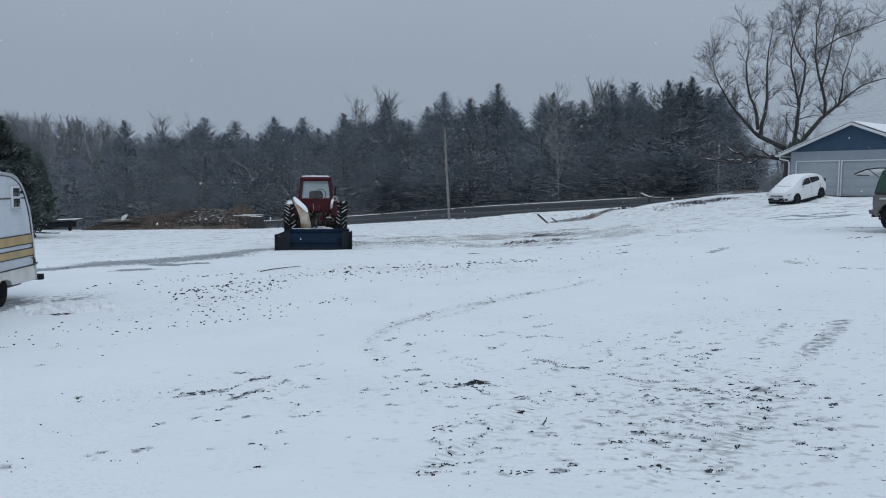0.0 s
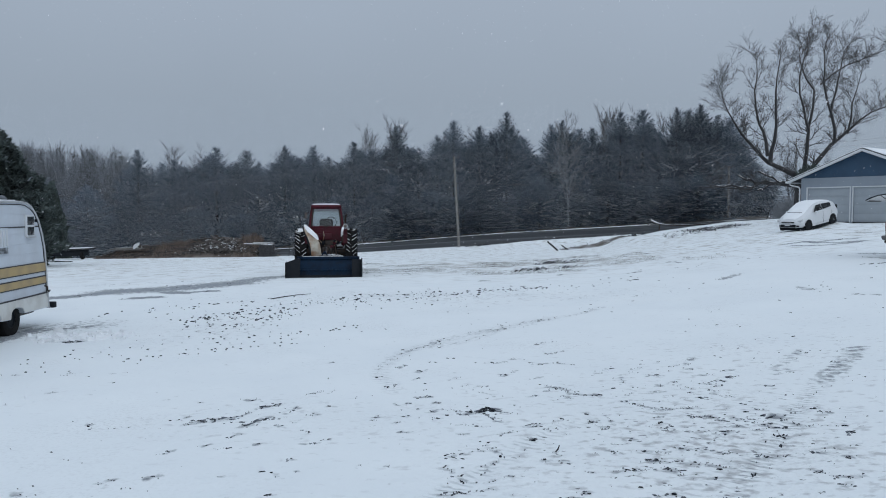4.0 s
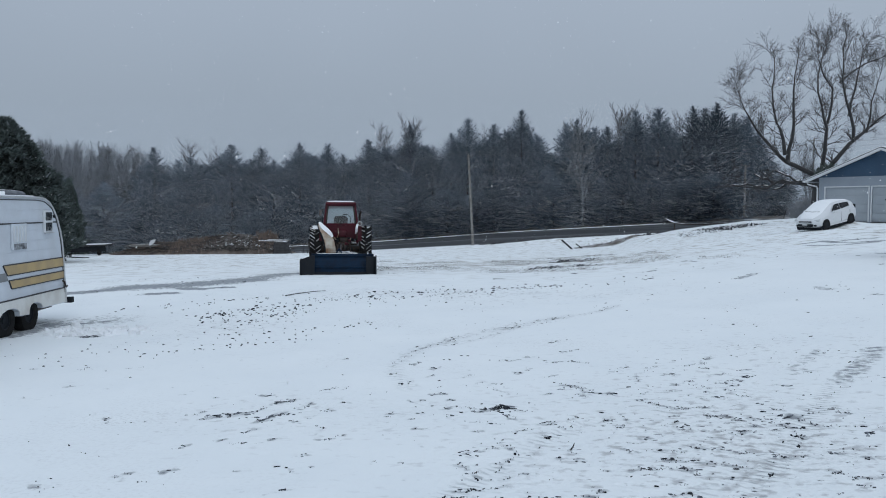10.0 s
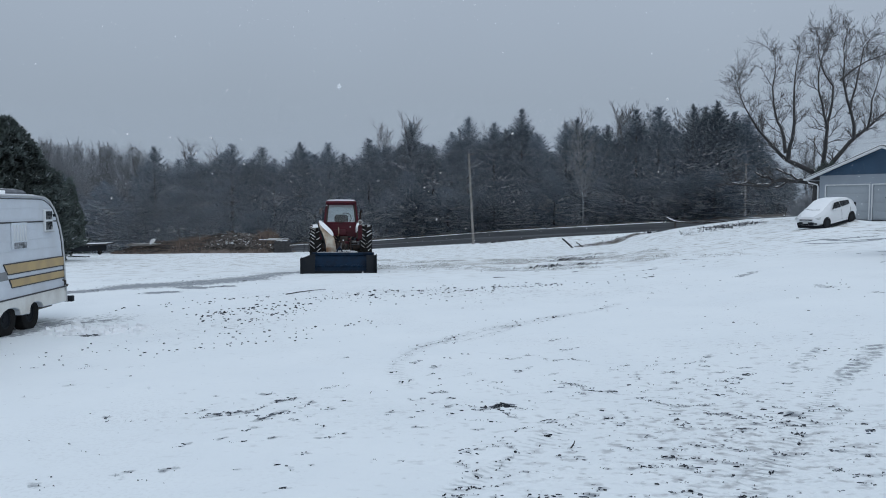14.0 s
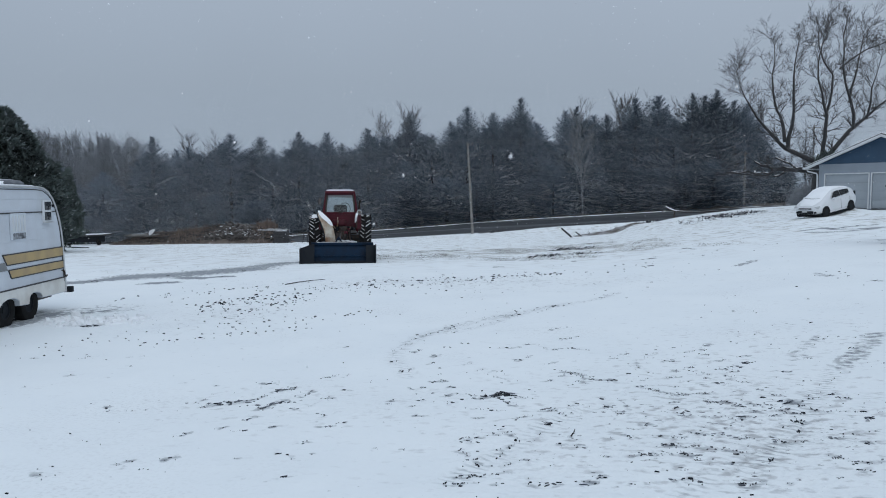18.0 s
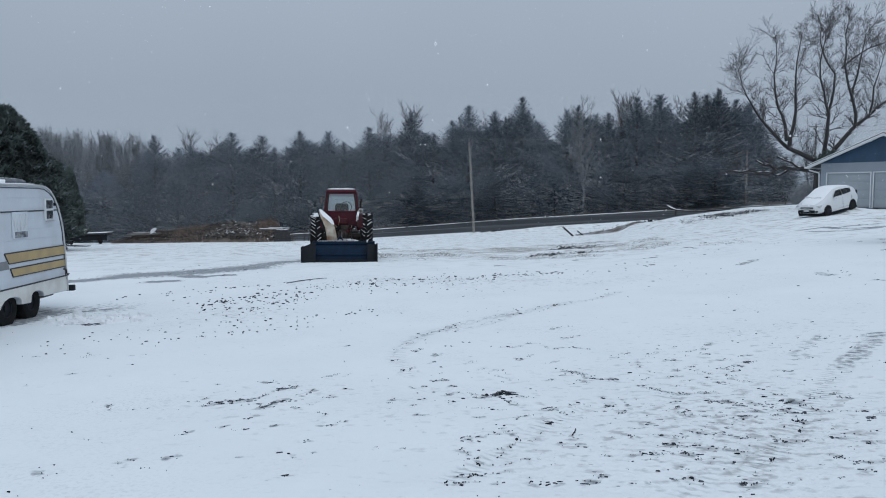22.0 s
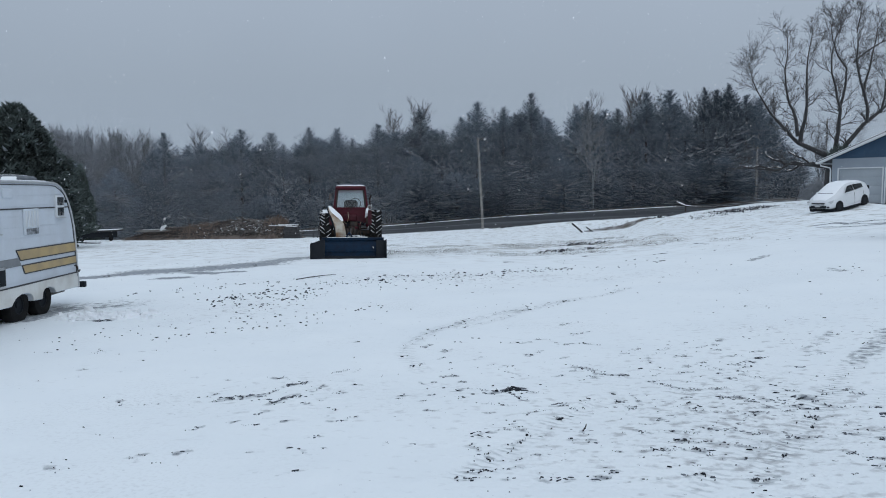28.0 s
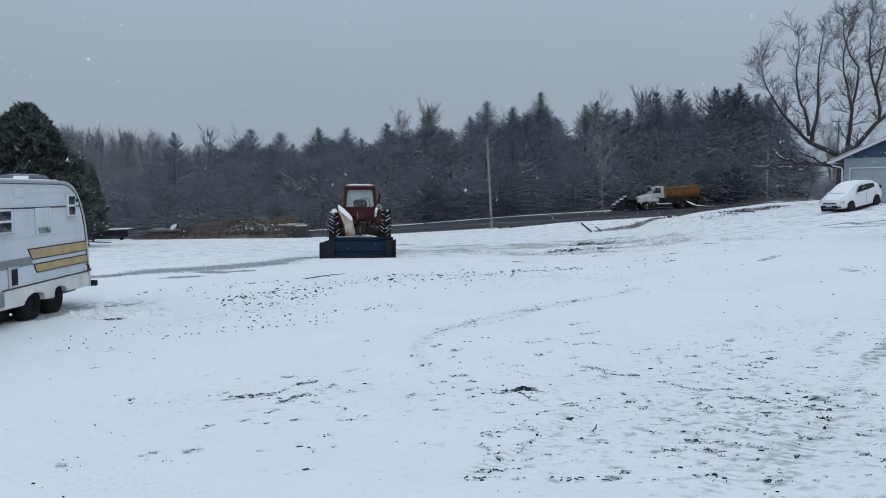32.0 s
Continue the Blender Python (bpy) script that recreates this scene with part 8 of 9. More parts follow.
# ---- plough truck on the road ----
def plough_truck():
    # local: x forwards is negative (the truck drives towards -x), z up
    t = thing("plough_truck", pose(0, 0, 0), "white-cabbed plough truck with an orange-brown dump box", "truck")
    part("chassis", box(B(), 0.6, 0, 0.95, 7.6, 0.9, 0.26, 0.02), DARKSTEEL, t)
    cab = prism(B(), [(-1.65, 1.05), (0.0, 1.05), (0.0, 2.85), (-0.2, 2.93), (-1.05, 2.90), (-1.55, 2.05), (-1.65, 1.9)], "y", -1.1, 1.1)
    cab = part("cab", bevelled(cab, 0.07, 3), TRUCKWHITE, t, "white cab")
    hood = loft(B(), [[(x, -w, z0), (x, w, z0), (x, w, z1 - .15), (x, w * .8, z1), (x, -w * .8, z1), (x, -w, z1 - .15)] for x, w, z0, z1 in ((-1.5, 1.0, 1.0, 2.02), (-2.3, .95, 1.0, 1.90), (-3.0, .85, 1.0, 1.75), (-3.2, .75, 1.05, 1.55))])
    part("hood", bevelled(hood, 0.04, 2, 25), TRUCKWHITE, t, "sloping white hood")
    part("grille", box(B(), -3.2, 0, 1.35, 0.06, 1.1, 0.5, 0.02), CHROME, t)
    for s in (-1, 1):
        arch = lathe(B(), [(0.58, -0.25), (0.66, -0.25), (0.66, 0.25), (0.58, 0.25)], "y", 24, (-2.3, s * 1.0, 0.62))
        bmesh.ops.delete(arch, geom=[v for v in arch.verts if v.co.z < 0.66], context="VERTS")
        part("fender", arch, TRUCKWHITE, t)
        part("side_window", prism(B(), [(-1.28, 2.05), (-0.35, 2.05), (-0.35, 2.72), (-0.98, 2.72)], "y", s * 1.112 - .008, s * 1.112 + .008), GLASS_DARK, t, smooth=False)
        part("door_seam", box(B(), -0.25, s * 1.105, 1.8, 0.025, 0.02, 1.4), PLASTIC, t, smooth=False)
        part("mirror", box(B(), -1.35, s * 1.42, 2.2, 0.10, 0.22, 0.5, 0.03), PLASTIC, t)
        part("fuel_tank", tube(B(), [(-0.9, s * .95, 0.75), (0.35, s * .95, 0.75)], 0.27, 14), CHROME, t, "bright fuel tank")
        part("step", box(B(), -0.9, s * 1.1, 0.9, 0.9, 0.2, 0.05, 0.01), STEEL, t)
        part("door_mark", box(B(), -0.8, s * 1.112, 1.55, 0.5, 0.012, 0.16, 0.004), STRIPE_GREY, t, smooth=False)
        part("headlight", box(B(), -3.12, s * .72, 1.5, 0.14, 0.22, 0.2, 0.03), LENS_CLEAR, t)
    ws = box(B(), -1.40, 0, 2.42, 0.02, 1.9, 0.78, 0.0, Matrix.Rotation(radians(-30), 4, "Y"))
    part("windscreen", ws, GLASS_DARK, t, smooth=False)
    part("roof_beacon", box(B(), -0.5, 0, 3.0, 0.3, 0.9, 0.12, 0.03), STRIPE_OCHRE, t, "amber beacon bar")
    part("exhaust_stack", tube(B(), [(0.18, -0.95, 1.1), (0.18, -0.95, 3.1)], 0.07, 10), CHROME, t)
    bx = loft(B(), [[(x, -w - .12, z1), (x, -w - .06, z0 + .62), (x, -w * .8, z0 + .2), (x, -w * .4, z0), (x, w * .4, z0), (x, w * .8, z0 + .2), (x, w + .06, z0 + .62), (x, w + .12, z1)] for x, w, z0, z1 in ((0.12, .95, 1.25, 2.58), (0.5, .95, 1.18, 2.62), (4.2, .95, 1.22, 2.76), (4.62, .95, 1.5, 2.78))])
    bx = part("dump_box", bevelled(bx, 0.04, 2, 30), TRUCKORANGE, t, "orange-brown steel dump box")
    for s in (-1, 1):
        part("top_rail", tube(B(), [(0.06, s * 1.10, 2.57), (4.68, s * 1.10, 2.78)], 0.07, 8), TRUCKORANGE, bx)
        for x in (0.3, 4.4):
            part("side_rib", box(B(), x, s * 1.03, 2.02, 0.10, 0.10, 1.2, 0.015, Matrix.Rotation(-s * .085, 4, "X")), TRUCKORANGE, bx)
    part("cab_shield", loft(B(), [[(x, -1.1, z), (x, 1.1, z), (x, 1.1, z + .07), (x, -1.1, z + .07)] for x, z in ((0.2, 2.50), (-0.1, 2.86), (-0.6, 2.98))]), TRUCKORANGE, bx, "sloping cab shield")
    part("spreader", box(B(), 4.85, 0, 1.1, 0.5, 1.6, 0.5, 0.05), DARKSTEEL, t, "dark sander at the tail")
    part("mud_flap", box(B(), 4.3, 0, 0.6, 0.03, 2.2, 0.6), RUBBER, t, smooth=False)
    # plough and side wing
    pl = prism(B(), [(-0.10, 0.05), (0.12, 0.35), (0.20, 0.75), (0.08, 1.10), (-0.12, 1.28), (-0.10, 1.30), (0.14, 1.12), (0.27, 0.76), (0.19, 0.33), (-0.02, 0.05)], "y", -1.9, 1.9)
    pl = part("front_plough", pl, BLACKSTEEL, t, "black front plough blade with white bars", m=pose(-4.6, 0, 0.1, 0, 0, 28))
    wing = part("wing_plate", prism(B(), [(-6.9, .12), (-5.3, .12), (-4.55, 2.05), (-5.25, 2.05)], "y", -1.86, -1.76), BLACKSTEEL, t, "raised black wing plate with white bars", smooth=False)
    for k in range(4):
        part("white_bar", box(B(), -6.45 + 0.46 * k, -1.88, 1.0 + .30 * k, 0.50, 0.03, 0.19, 0.01, Matrix.Rotation(radians(-6), 4, "Y")), TRIMWHITE, wing, "white warning bar", smooth=False)
    part("push_frame", box(B(), -3.7, 0, 0.75, 1.2, 0.8, 0.12, 0.01), DARKSTEEL, t)
    for s in (-.3, .3):
        part("plough_ram", tube(B(), [(-3.3, s, 1.2), (-4.3, s * 1.2, 0.9)], 0.06, 8), DARKSTEEL, t)
    part("side_wing", box(B(), 0.6, -1.35, 1.0, 2.6, 0.12, 0.7, 0.02, Matrix.Rotation(radians(8), 4, "Y")), BLACKSTEEL, t, "folded black side wing")
    part("wing_snow", box(B(), 0.0, -1.40, 0.70, 1.8, 0.08, 0.12, 0.02), SNOW_THIN, t)
    wheels = []
    for x in (-2.3, 2.3, 3.6):
        for s in (-1, 1):
            wb = lathe(B(), [(0.28, -.14), (0.46, -.16), (0.51, -.12), (0.51, .12), (0.46, .16), (0.28, .14)], "y", 24)
            w = part("wheel", wb, RUBBER, t, m=pose(x, s * 0.98, 0.51))
            rb = lathe(B(), [(0.285, -.13), (0.285, .13), (0.20, .10), (0.001, .06), (0.001, -.06), (0.20, -.10)], "y", 16, closed=True)
            for k in range(6):
                a = k * math.pi / 3
                box(rb, math.cos(a) * .17, s * -.11, math.sin(a) * .17, .05, .03, .05, 0.0)
            part("rim", rb, DARKSTEEL, w)
            wheels.append((w, x, s * 0.98))
    t.scale = (0.98, 0.98, 0.98)
    return t, wheels


TRUCK, TRUCK_WHEELS = plough_truck()

# ---- sticks, clods and specks on the snow ----
def surf_z(x, y):
    """Height of the snow's surface with its small swells."""
    return ground_z(x, y) + 0.035 * noise.fractal(Vector((x * 0.35, y * 0.35, 0)), 0.9, 2.0, 4) + 0.008 * noise.noise(Vector((x * 3.1, y * 3.1, 4)))


def clump(bm, rnd, x, y, s, flat=0.3, stretch=1.0, turn=0.0, sink=-0.004):
    """A small flat irregular scrap of frozen dirt."""
    ca, sa = math.cos(turn), math.sin(turn)
    n = rnd.choice((7, 8, 9))
    low, high = [], []
    wob, ph = rnd.uniform(.2, .5), rnd.uniform(0, 6.28)
    for k in range(n):
        a = 6.283 * (k + rnd.uniform(-.3, .3)) / n
        r = s * rnd.uniform(.55, 1.15) * (1 + wob * math.sin(2 * a + ph))
        u, v = math.cos(a) * r * stretch, math.sin(a) * r
        px_, py_ = x + u * ca - v * sa, y + u * sa + v * ca
        low.append(bm.verts.new((px_, py_, surf_z(px_, py_) - 0.012)))
        px_, py_ = x + .7 * (u * ca - v * sa), y + .7 * (u * sa + v * ca)
        high.append(bm.verts.new((px_, py_, surf_z(px_, py_) - sink + 0.002 + s * flat * rnd.uniform(.2, 1.2))))
    for k in range(n):
        q = (k + 1) % n
        bm.faces.new((low[k], low[q], high[q], high[k]))
    bm.faces.new(high)


def size(rnd, big):
    """Mostly small scraps, a few large ones."""
    return big * (0.22 + 0.78 * rnd.random() ** 2.6)


def specks():
    rnd = random.Random(21)
    bm, soft = B(), B()
    # belts of gravel before the tractor and beside the trailer: ends, spread, count, largest
    for ax, ay, cx, cy, wide, many, big in ((-5.3, 16.2, -4.0, 17.4, .22, 46, .048), (-4.0, 17.5, -2.9, 17.5, .28, 26, .042), (-5.0, 15.4, -3.0, 16.4, .75, 80, .040), (-4.6, 13.4, -2.4, 13.6, .55, 34, .030),
                                            (-3.1, 18.8, -1.4, 20.5, .42, 46, .045), (-1.4, 20.6, 3.6, 21.9, .36, 100, .046), (-2.2, 19.0, 1.8, 20.6, .7, 60, .036), (-4.7, 11.7, -3.2, 12.8, .15, 26, .026),
                                            (-2.4, 14.2, -1.3, 15.3, .18, 16, .032), (-7.6, 17.6, -5.4, 18.6, .5, 34, .034), (-6.2, 11.6, -4.6, 12.6, .5, 26, .022), (-5.6, 18.6, -3.0, 19.4, .6, 22, .036), (3.6, 21.9, 6.4, 22.8, .5, 18, .036)):
        for _ in range(many):
            u = rnd.random()
            clump(bm, rnd, mix(ax, cx, u) + rnd.gauss(0, .12), mix(ay, cy, u) + rnd.gauss(0, wide), big * (.24 + .62 * rnd.random() ** 1.8), .5, rnd.uniform(1, 1.7), rnd.uniform(-.6, .6))
    # loose specks all over the yard
    for _ in range(620):
        y = 5.0 + 22 * rnd.random() ** 1.2
        x = rnd.uniform(-0.62, 0.66) * y
        if noise.noise(Vector((x * .5, y * .5, 9))) < (0.22 if x < -.1 * y else 0.0):
            continue
        clump(bm, rnd, x, y, size(rnd, .016) * (1 + y * .03), .25, rnd.uniform(1, 2.2), rnd.uniform(-.5, .5))
    # trails of scraps
    for many, big, pts in TRAILS:
        for k in range(int(many * 1.5) + (1 if many > 3 else 0)):
            u = rnd.random() * (len(pts) - 1)
            q = min(len(pts) - 2, int(u))
            (ax, ay), (cx, cy) = pts[q], pts[q + 1]
            turn = math.atan2(cy - ay, cx - ax)
            far = rnd.gauss(0, big * .8 + .008)
            clump(soft if rnd.random() < .58 else bm, rnd, mix(ax, cx, u - q) - far * math.sin(turn) + rnd.gauss(0, big * .9), mix(ay, cy, u - q) + far * math.cos(turn), big * (.12 + .46 * rnd.random() ** 1.8) / (1.35 if many > 2 else 1.1), .05, rnd.uniform(1.1, 3.2), turn * .7 + rnd.uniform(-.6, .6))

    def scuff(x, y, turn, big, n):
        """A short broken line of scraps, largest in its middle."""
        for k in range(n):
            v = (k + .5) / n - .5
            d = v * big * n * 1.1
            clump(bm, rnd, x + d * math.cos(turn) + rnd.gauss(0, big * .5), y + d * math.sin(turn) + rnd.gauss(0, big * .7), big * rnd.uniform(.22, .85) * (1.1 - abs(v)), .10, rnd.uniform(1.4, 3.4), turn + rnd.uniform(-.5, .5))
    # along the marks
    for kind, half, bare, pts in MARKS:
        if kind == "halo":
            continue
        for (ax, ay), (cx, cy) in zip(pts, pts[1:]):
            L = math.hypot(cx - ax, cy - ay)
            turn = math.atan2(cy - ay, cx - ax)
            far = 1 + max(0, (ay + cy) / 2 - 8) * .04
            for _ in range(max(1, round(L * 5 * bare / far))):
                u, w = rnd.random(), half * .7
                scuff(mix(ax, cx, u) + rnd.gauss(0, w), mix(ay, cy, u) + rnd.gauss(0, w), turn + rnd.uniform(-.3, .3), size(rnd, .016) * far, rnd.choice((1, 2, 3, 4, 5)))
    # churned corner
    for _ in range(170):
        x, y = rnd.uniform(0.6, 6.4), rnd.uniform(4.9, 11.4)
        if noise.noise(Vector((x * 1.1, y * 1.1, 2))) < 0.0:
            continue
        scuff(x, y, rnd.uniform(-.35, .35), size(rnd, .018), rnd.choice((1, 1, 2, 3, 5)))
    # single larger scraps farther back
    for x, y, k in ((1.84, 24.73, 2.0), (6.74, 24.81, 1.7), (6.92, 24.85, 1.4), (6.23, 22.61, 1), (7.23, 25.63, .9), (9.08, 28.08, 2.2), (9.21, 27.64, 1.5), (11.11, 25.94, 1.1), (6.34, 23.43, .9), (9.16, 15.93, 1.0), (12.27, 20.36, 1.7), (12.0, 20.5, 1.2), (10.69, 17.88, .9), (12.93, 23.46, .8), (9.25, 17.37, .7), (9.12, 16.89, .8), (8.9, 17.2, .8), (4.6, 26.2, 1), (3.4, 27.2, .8)):
        scuff(x, y, 0.1, .055 * k, 2)
    tagged(part("snowy_specks", soft, MIXED, smooth=False), "grey scraps of dirt half covered by snow", "gravel", kind="stuff")
    tagged(part("dirt_specks", bm, DIRT, smooth=False), "dark specks of gravel and dirt poking through snow", "gravel", kind="stuff")


specks()


def ditch():
    """Dead grass and dark tussocks along the shallow ditch, in short leaning blades."""
    rnd = random.Random(33)
    verts, faces = [], []

    def tuft(x, y, n, L, wide):
        z = surf_z(x, y)
        for _ in range(n):
            px_, py_ = x + rnd.gauss(0, wide), y + rnd.gauss(0, wide)
            w, q = rnd.uniform(.005, .013), L * rnd.uniform(.4, 1.2)
            o = len(verts)
            dx = rnd.uniform(-1.2, 2.2) * q
            verts.extend([(px_ - w, py_, z - .03), (px_ + w, py_, z - .03), (px_ + dx, py_ + rnd.uniform(-.3, .3) * q, z + q * .6)])
            faces.append((o, o + 1, o + 2))
    # belts of grass: (from), (to), half width, tufts a metre
    belts = (((-1.2, 31.5), (1.6, 31.3), 1.1, 26), ((-.6, 33.6), (1.5, 33.8), .7, 26), ((1.6, 31.0), (3.4, 29.9), .8, 14), ((3.4, 30.2), (4.7, 31.6), .5, 34), ((4.7, 31.6), (6.9, 32.6), .5, 26), ((6.9, 32.8), (8.6, 36.6), .9, 20), ((5.2, 34.6), (6.6, 39.6), .7, 24), ((7.6, 31.6), (9.4, 32.6), .5, 14), ((3.0, 37.0), (5.0, 38.0), .9, 9), ((5.5, 30.5), (7.2, 31.0), .3, 12), ((10.0, 29.0), (12.5, 30.0), .6, 4))
    for (ax, ay), (cx, cy), half, many in belts:
        for _ in range(int(math.hypot(cx - ax, cy - ay) * many * 0.9)):
            u = rnd.random()
            tuft(mix(ax, cx, u) + rnd.gauss(0, half * .8), mix(ay, cy, u) + rnd.gauss(0, half * 1.5), rnd.choice((4, 6, 9)), rnd.uniform(.03, .09), .13)
    for _ in range(5600):
        x, y = rnd.uniform(-3.5, 11.0), rnd.uniform(27.5, 43)
        if noise.noise(Vector((x * .45, y * .3, 6))) > -.06 + .03 * abs(y - 33 - x * .4):
            tuft(x, y, rnd.choice((3, 5, 7)), rnd.uniform(.03, .08), .15)
    tagged(raw("ditch_grass", verts, faces, STRAW), "straw-coloured dead grass along the shallow ditch", "grass", kind="stuff")
    # cut bank: dark tussocks and broken earth showing as short leaning strokes
    v2, f2 = [], []
    for (ax, ay), (cx, cy), many in (((3.9, 30.7), (4.9, 32.4), 110), ((5.0, 33.2), (6.3, 38.4), 150), ((6.4, 36.2), (7.4, 37.8), 50), ((5.3, 31.5), (6.6, 32.4), 60)):
        for _ in range(many):
            u = rnd.random()
            x, y = mix(ax, cx, u) + rnd.gauss(0, .26), mix(ay, cy, u) + rnd.gauss(0, .6)
            z = surf_z(x, y)
            L, w = rnd.uniform(.03, .11), rnd.uniform(.004, .013)
            o = len(v2)
            v2 += [(x - w, y, z - .03), (x + w, y, z - .03), (x + w * .6 + L * rnd.uniform(.9, 2.0), y + .03, z + L * .6), (x - w * .3 + L * rnd.uniform(.7, 1.6), y + .02, z + L * .7)]
            f2.append((o, o + 1, o + 2, o + 3))
    tagged(raw("ditch_earth", v2, f2, DIRT), "black earth and tussocks broken open along the ditch", "clods", kind="stuff")


ditch()


def snow_lumps():
    """Snow kicked up into small crumbs beside the trailer."""
    rnd = random.Random(52)
    bm = B()
    for _ in range(110):
        x, y = rnd.gauss(-6.35, .42), 14.15 + rnd.gauss(0, .24)
        clump(bm, rnd, x, y, rnd.uniform(.03, .10), .8, rnd.uniform(1, 2.2), rnd.uniform(-.7, .7), -.005)
    tagged(part("snow_lumps", bm, SNOW), "crumbled lumps of kicked-up snow", "snow", kind="stuff")


snow_lumps()


def clods():
    rnd = random.Random(4)
    for x, y, s, n, lab in ((0.64, 8.42, .046, 18, "broken clod of frozen earth in the snow"), (-2.3, 8.3, .030, 20, "streak of dark earth scuffed through the snow"), (-1.9, 8.16, .028, 16, "streak of dark earth scuffed through the snow")):
        bm = B()
        streak = "streak" in lab
        for k in range(n):
            dx = rnd.gauss(0, s * (1.5 if not streak else 5.0))
            dy = rnd.gauss(0, s * (.6 if streak else 1.6)) + (0.30 * dx if streak else 0)
            clump(bm, rnd, x + dx, y + dy, s * rnd.uniform(.2, .65), .12, rnd.uniform(1, 2.6 if streak else 1.5), .4)
        tagged(part("earth_clods", bm, MIXED if streak else DIRT, smooth=False), lab, "clods", kind="stuff")

    def stick(pts, r, label):
        bm = tube(B(), [(x, y, surf_z(x, y) + h) for x, y, h in pts], r, 6)
        tagged(part("stick", bm, BARK), label, "stick", "fallen sticks")
    stick([(-4.2, 20.1, .02), (-3.95, 20.55, .02), (-3.6, 20.85, .03), (-3.25, 20.9, .05)], [.013, .012, .010, .006], "thin fallen branch lying on the snow")
    stick([(1.20, 6.92, .0), (1.23, 6.93, .04), (1.24, 6.95, .06)], [.007, .006, .004], "dark twig sticking out of the snow")
    stick([(10.42, 66.0, .86), (10.85, 65.9, .45), (11.35, 65.8, -.05)], [.08, .085, .08], "dark broken post leaning by the ditch")
    stick([(11.66, 66.0, .45), (11.95, 65.9, .2), (12.26, 65.8, -.05)], [.05, .055, .05], "short broken post leaning by the ditch")
    stick([(32.33, 72.0, -.3), (32.5, 72.0, .5), (32.73, 72.0, 1.3)], [.05, .045, .035], "short leaning stake by the garage")


clods()

# ---- falling snow ----
def falling_snow(seed, count, size, box_, name_label):
    """A cloud of flakes that drifts down as one."""
    rnd = np.random.default_rng(seed)
    (x0, x1), (y0, y1), (z0, z1) = box_
    verts, faces = [], []
    base = np.array([(1, 0, 0), (-1, 0, 0), (0, 1, 0), (0, -1, 0), (0, 0, 1), (0, 0, -1)], float)
    tri = np.array([(0, 2, 4), (2, 1, 4), (1, 3, 4), (3, 0, 4), (2, 0, 5), (1, 2, 5), (3, 1, 5), (0, 3, 5)])
    P = np.stack([rnd.uniform(x0, x1, count), y0 + (y1 - y0) * rnd.random(count) ** 0.6, rnd.uniform(z0, z1, count)], 1)
    S = size * rnd.uniform(.5, 1.5, (count, 1, 1)) * rnd.uniform(.6, 1.3, (count, 6, 1))
    V = P[:, None, :] + base[None] * S
    F = tri[None] + 6 * np.arange(count)[:, None, None]
    ob = raw("falling_snow", V.reshape(-1, 3).tolist(), F.reshape(-1, 3).tolist(), SNOW)
    return tagged(ob, name_label, "snowflakes", kind="stuff")


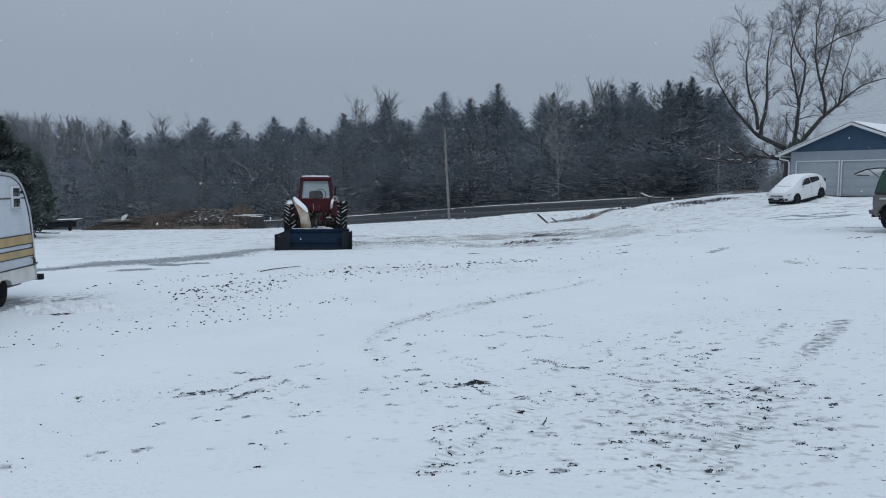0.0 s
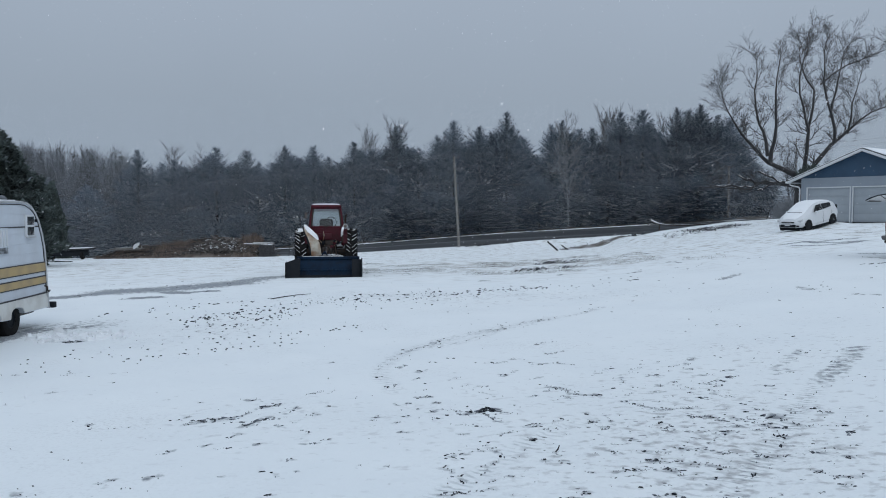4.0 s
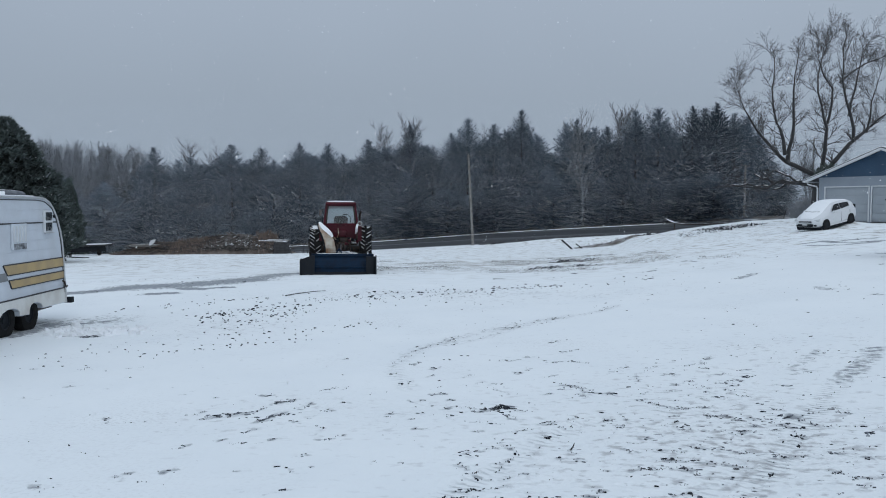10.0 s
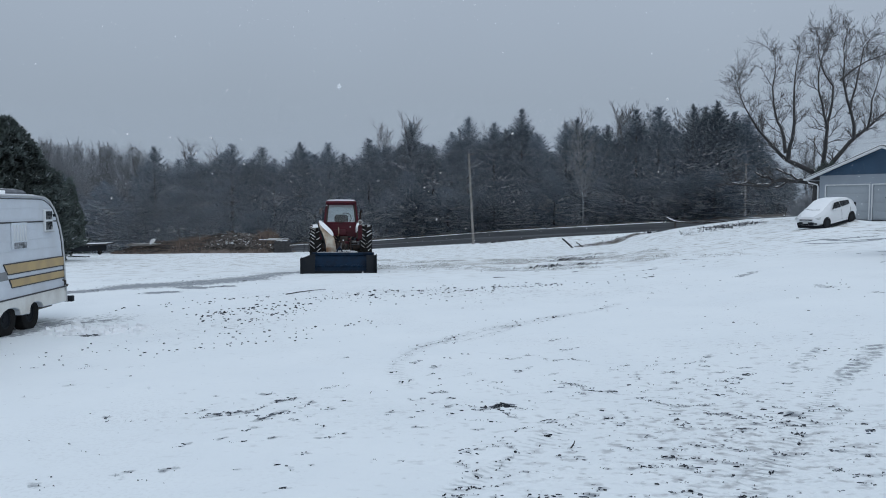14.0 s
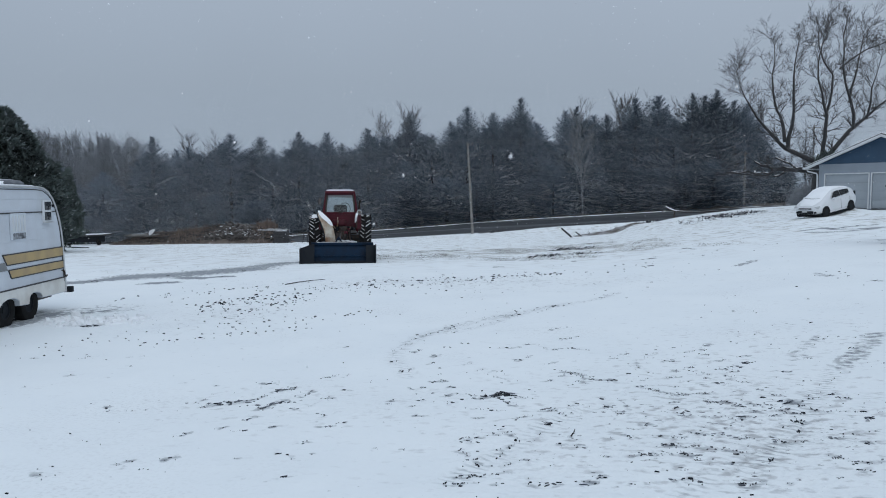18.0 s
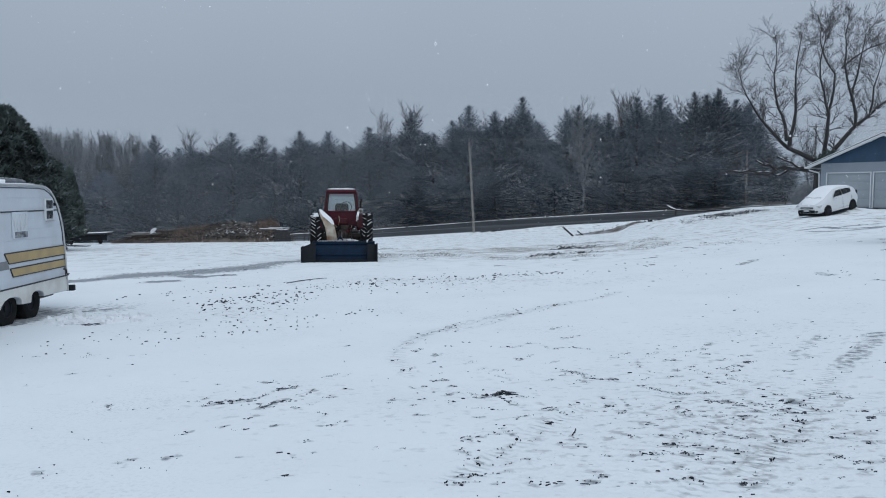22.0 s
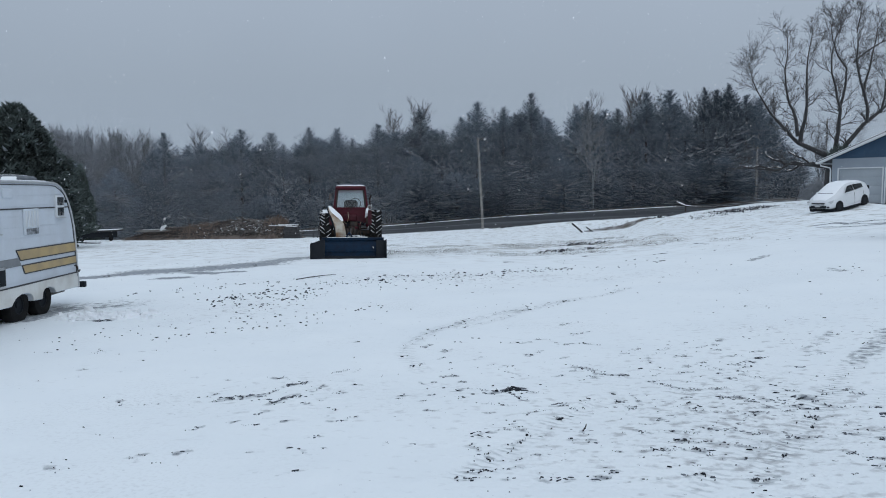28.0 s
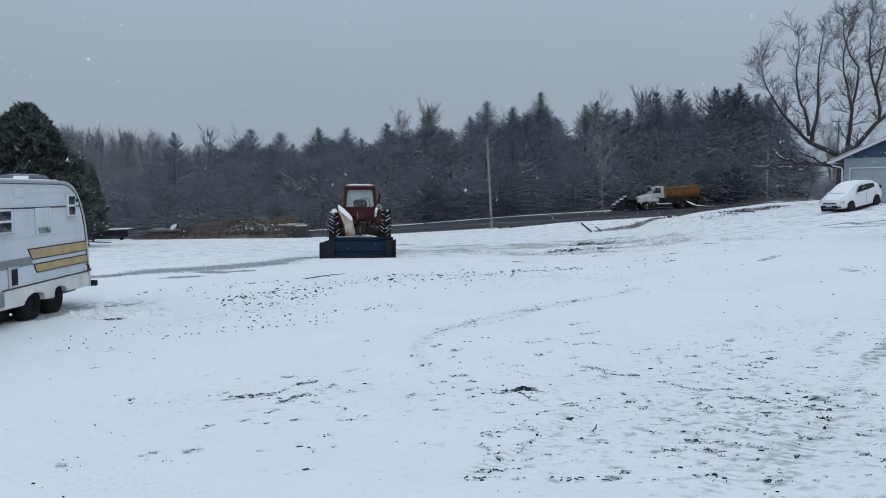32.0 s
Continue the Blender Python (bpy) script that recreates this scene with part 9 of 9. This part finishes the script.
FLAKES_FAR = falling_snow(1, 26000, 0.0155, ((-36, 48), (9, 50), (-3, 62)), "small snowflakes drifting down over the yard")
def snowfall_haze():
    """Haze before the wood, imitated by pale hair-fine slivers that thin out upwards."""
    rnd = np.random.default_rng(5)
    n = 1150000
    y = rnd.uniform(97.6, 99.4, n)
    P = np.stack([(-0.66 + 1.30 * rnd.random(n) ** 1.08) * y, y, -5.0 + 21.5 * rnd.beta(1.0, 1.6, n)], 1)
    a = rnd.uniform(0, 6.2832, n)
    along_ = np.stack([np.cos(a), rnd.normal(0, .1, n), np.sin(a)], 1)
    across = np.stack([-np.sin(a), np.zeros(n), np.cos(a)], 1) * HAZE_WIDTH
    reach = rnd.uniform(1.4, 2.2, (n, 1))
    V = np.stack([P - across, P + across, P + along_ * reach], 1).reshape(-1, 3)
    F = np.arange(3 * n)
    me = bpy.data.meshes.new("distant_snowfall")
    me.vertices.add(len(V))
    me.vertices.foreach_set("co", V.astype(np.float32).ravel())
    me.loops.add(3 * n)
    me.loops.foreach_set("vertex_index", F.astype(np.int32))
    me.polygons.add(n)
    me.polygons.foreach_set("loop_start", F[::3].astype(np.int32))
    me.update()
    # pale bluish slivers lift the wood's dark tones as haze would
    me.materials.append(mat("pale_haze_slivers", (0.76, 0.84, 0.94), 0.9, var=0.03, scale=0.3, spec=0.1))
    return tagged(new("distant_snowfall", me), "pale haze built of fine slivers before the wood", "snowflakes", kind="stuff")


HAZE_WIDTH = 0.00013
HAZE_SLIVERS = snowfall_haze()
FLAKES_NEAR = falling_snow(2, 1500, 0.0105, ((-14, 22), (2.2, 9), (-1, 52)), "larger near snowflakes drifting down")


# ---- what moves ----
def truck_x(t):
    """Place along the road of the truck's middle; it drives west at an even speed."""
    return 25.2 + 9.78 * (32.0 - t)


def truck_pose(t):
    x = truck_x(t)
    y = 95.7
    slope = math.degrees(math.atan2(road_z(x + 2) - road_z(x - 2), 4))
    return pose(x, y, road_z(x) + road_rise(x) * (y - ROAD_NEAR) / (ROAD_FAR - ROAD_NEAR) + 0.02, 0, -slope, 0)


def motions():
    walk(TRUCK, [(t, truck_pose(t)) for t in [0, 6, 12, 18, 24, 26, 27] + [27.5 + 0.5 * k for k in range(10)]])
    for w, x, y in TRUCK_WHEELS:
        rows = [(0.0, pose(x, y, 0.51)), (29.0, pose(x, y, 0.51))]
        t = 29.0
        while t < 31.99:
            t = min(32.0, t + 1 / 15)
            rows.append((t, pose(x, y, 0.51, 0, -math.degrees(9.78 * (t - 29.0) / 0.51), 0)))
        walk(w, rows)
    walk(FLAKES_FAR, [(0.0, pose(0, 0, 0)), (16.0, pose(-5.5, 0, -22)), (32.0, pose(-11, 0, -44))])
    walk(HAZE_SLIVERS, [(0.0, pose(0, 0, 0)), (16.0, pose(-0.6, 0, -0.5)), (32.0, pose(-1.2, 0, -1.0))])
    walk(FLAKES_NEAR, [(0.0, pose(0, 0, 0)), (16.0, pose(-3.5, 0, -20)), (32.0, pose(-7, 0, -40))])


motions()
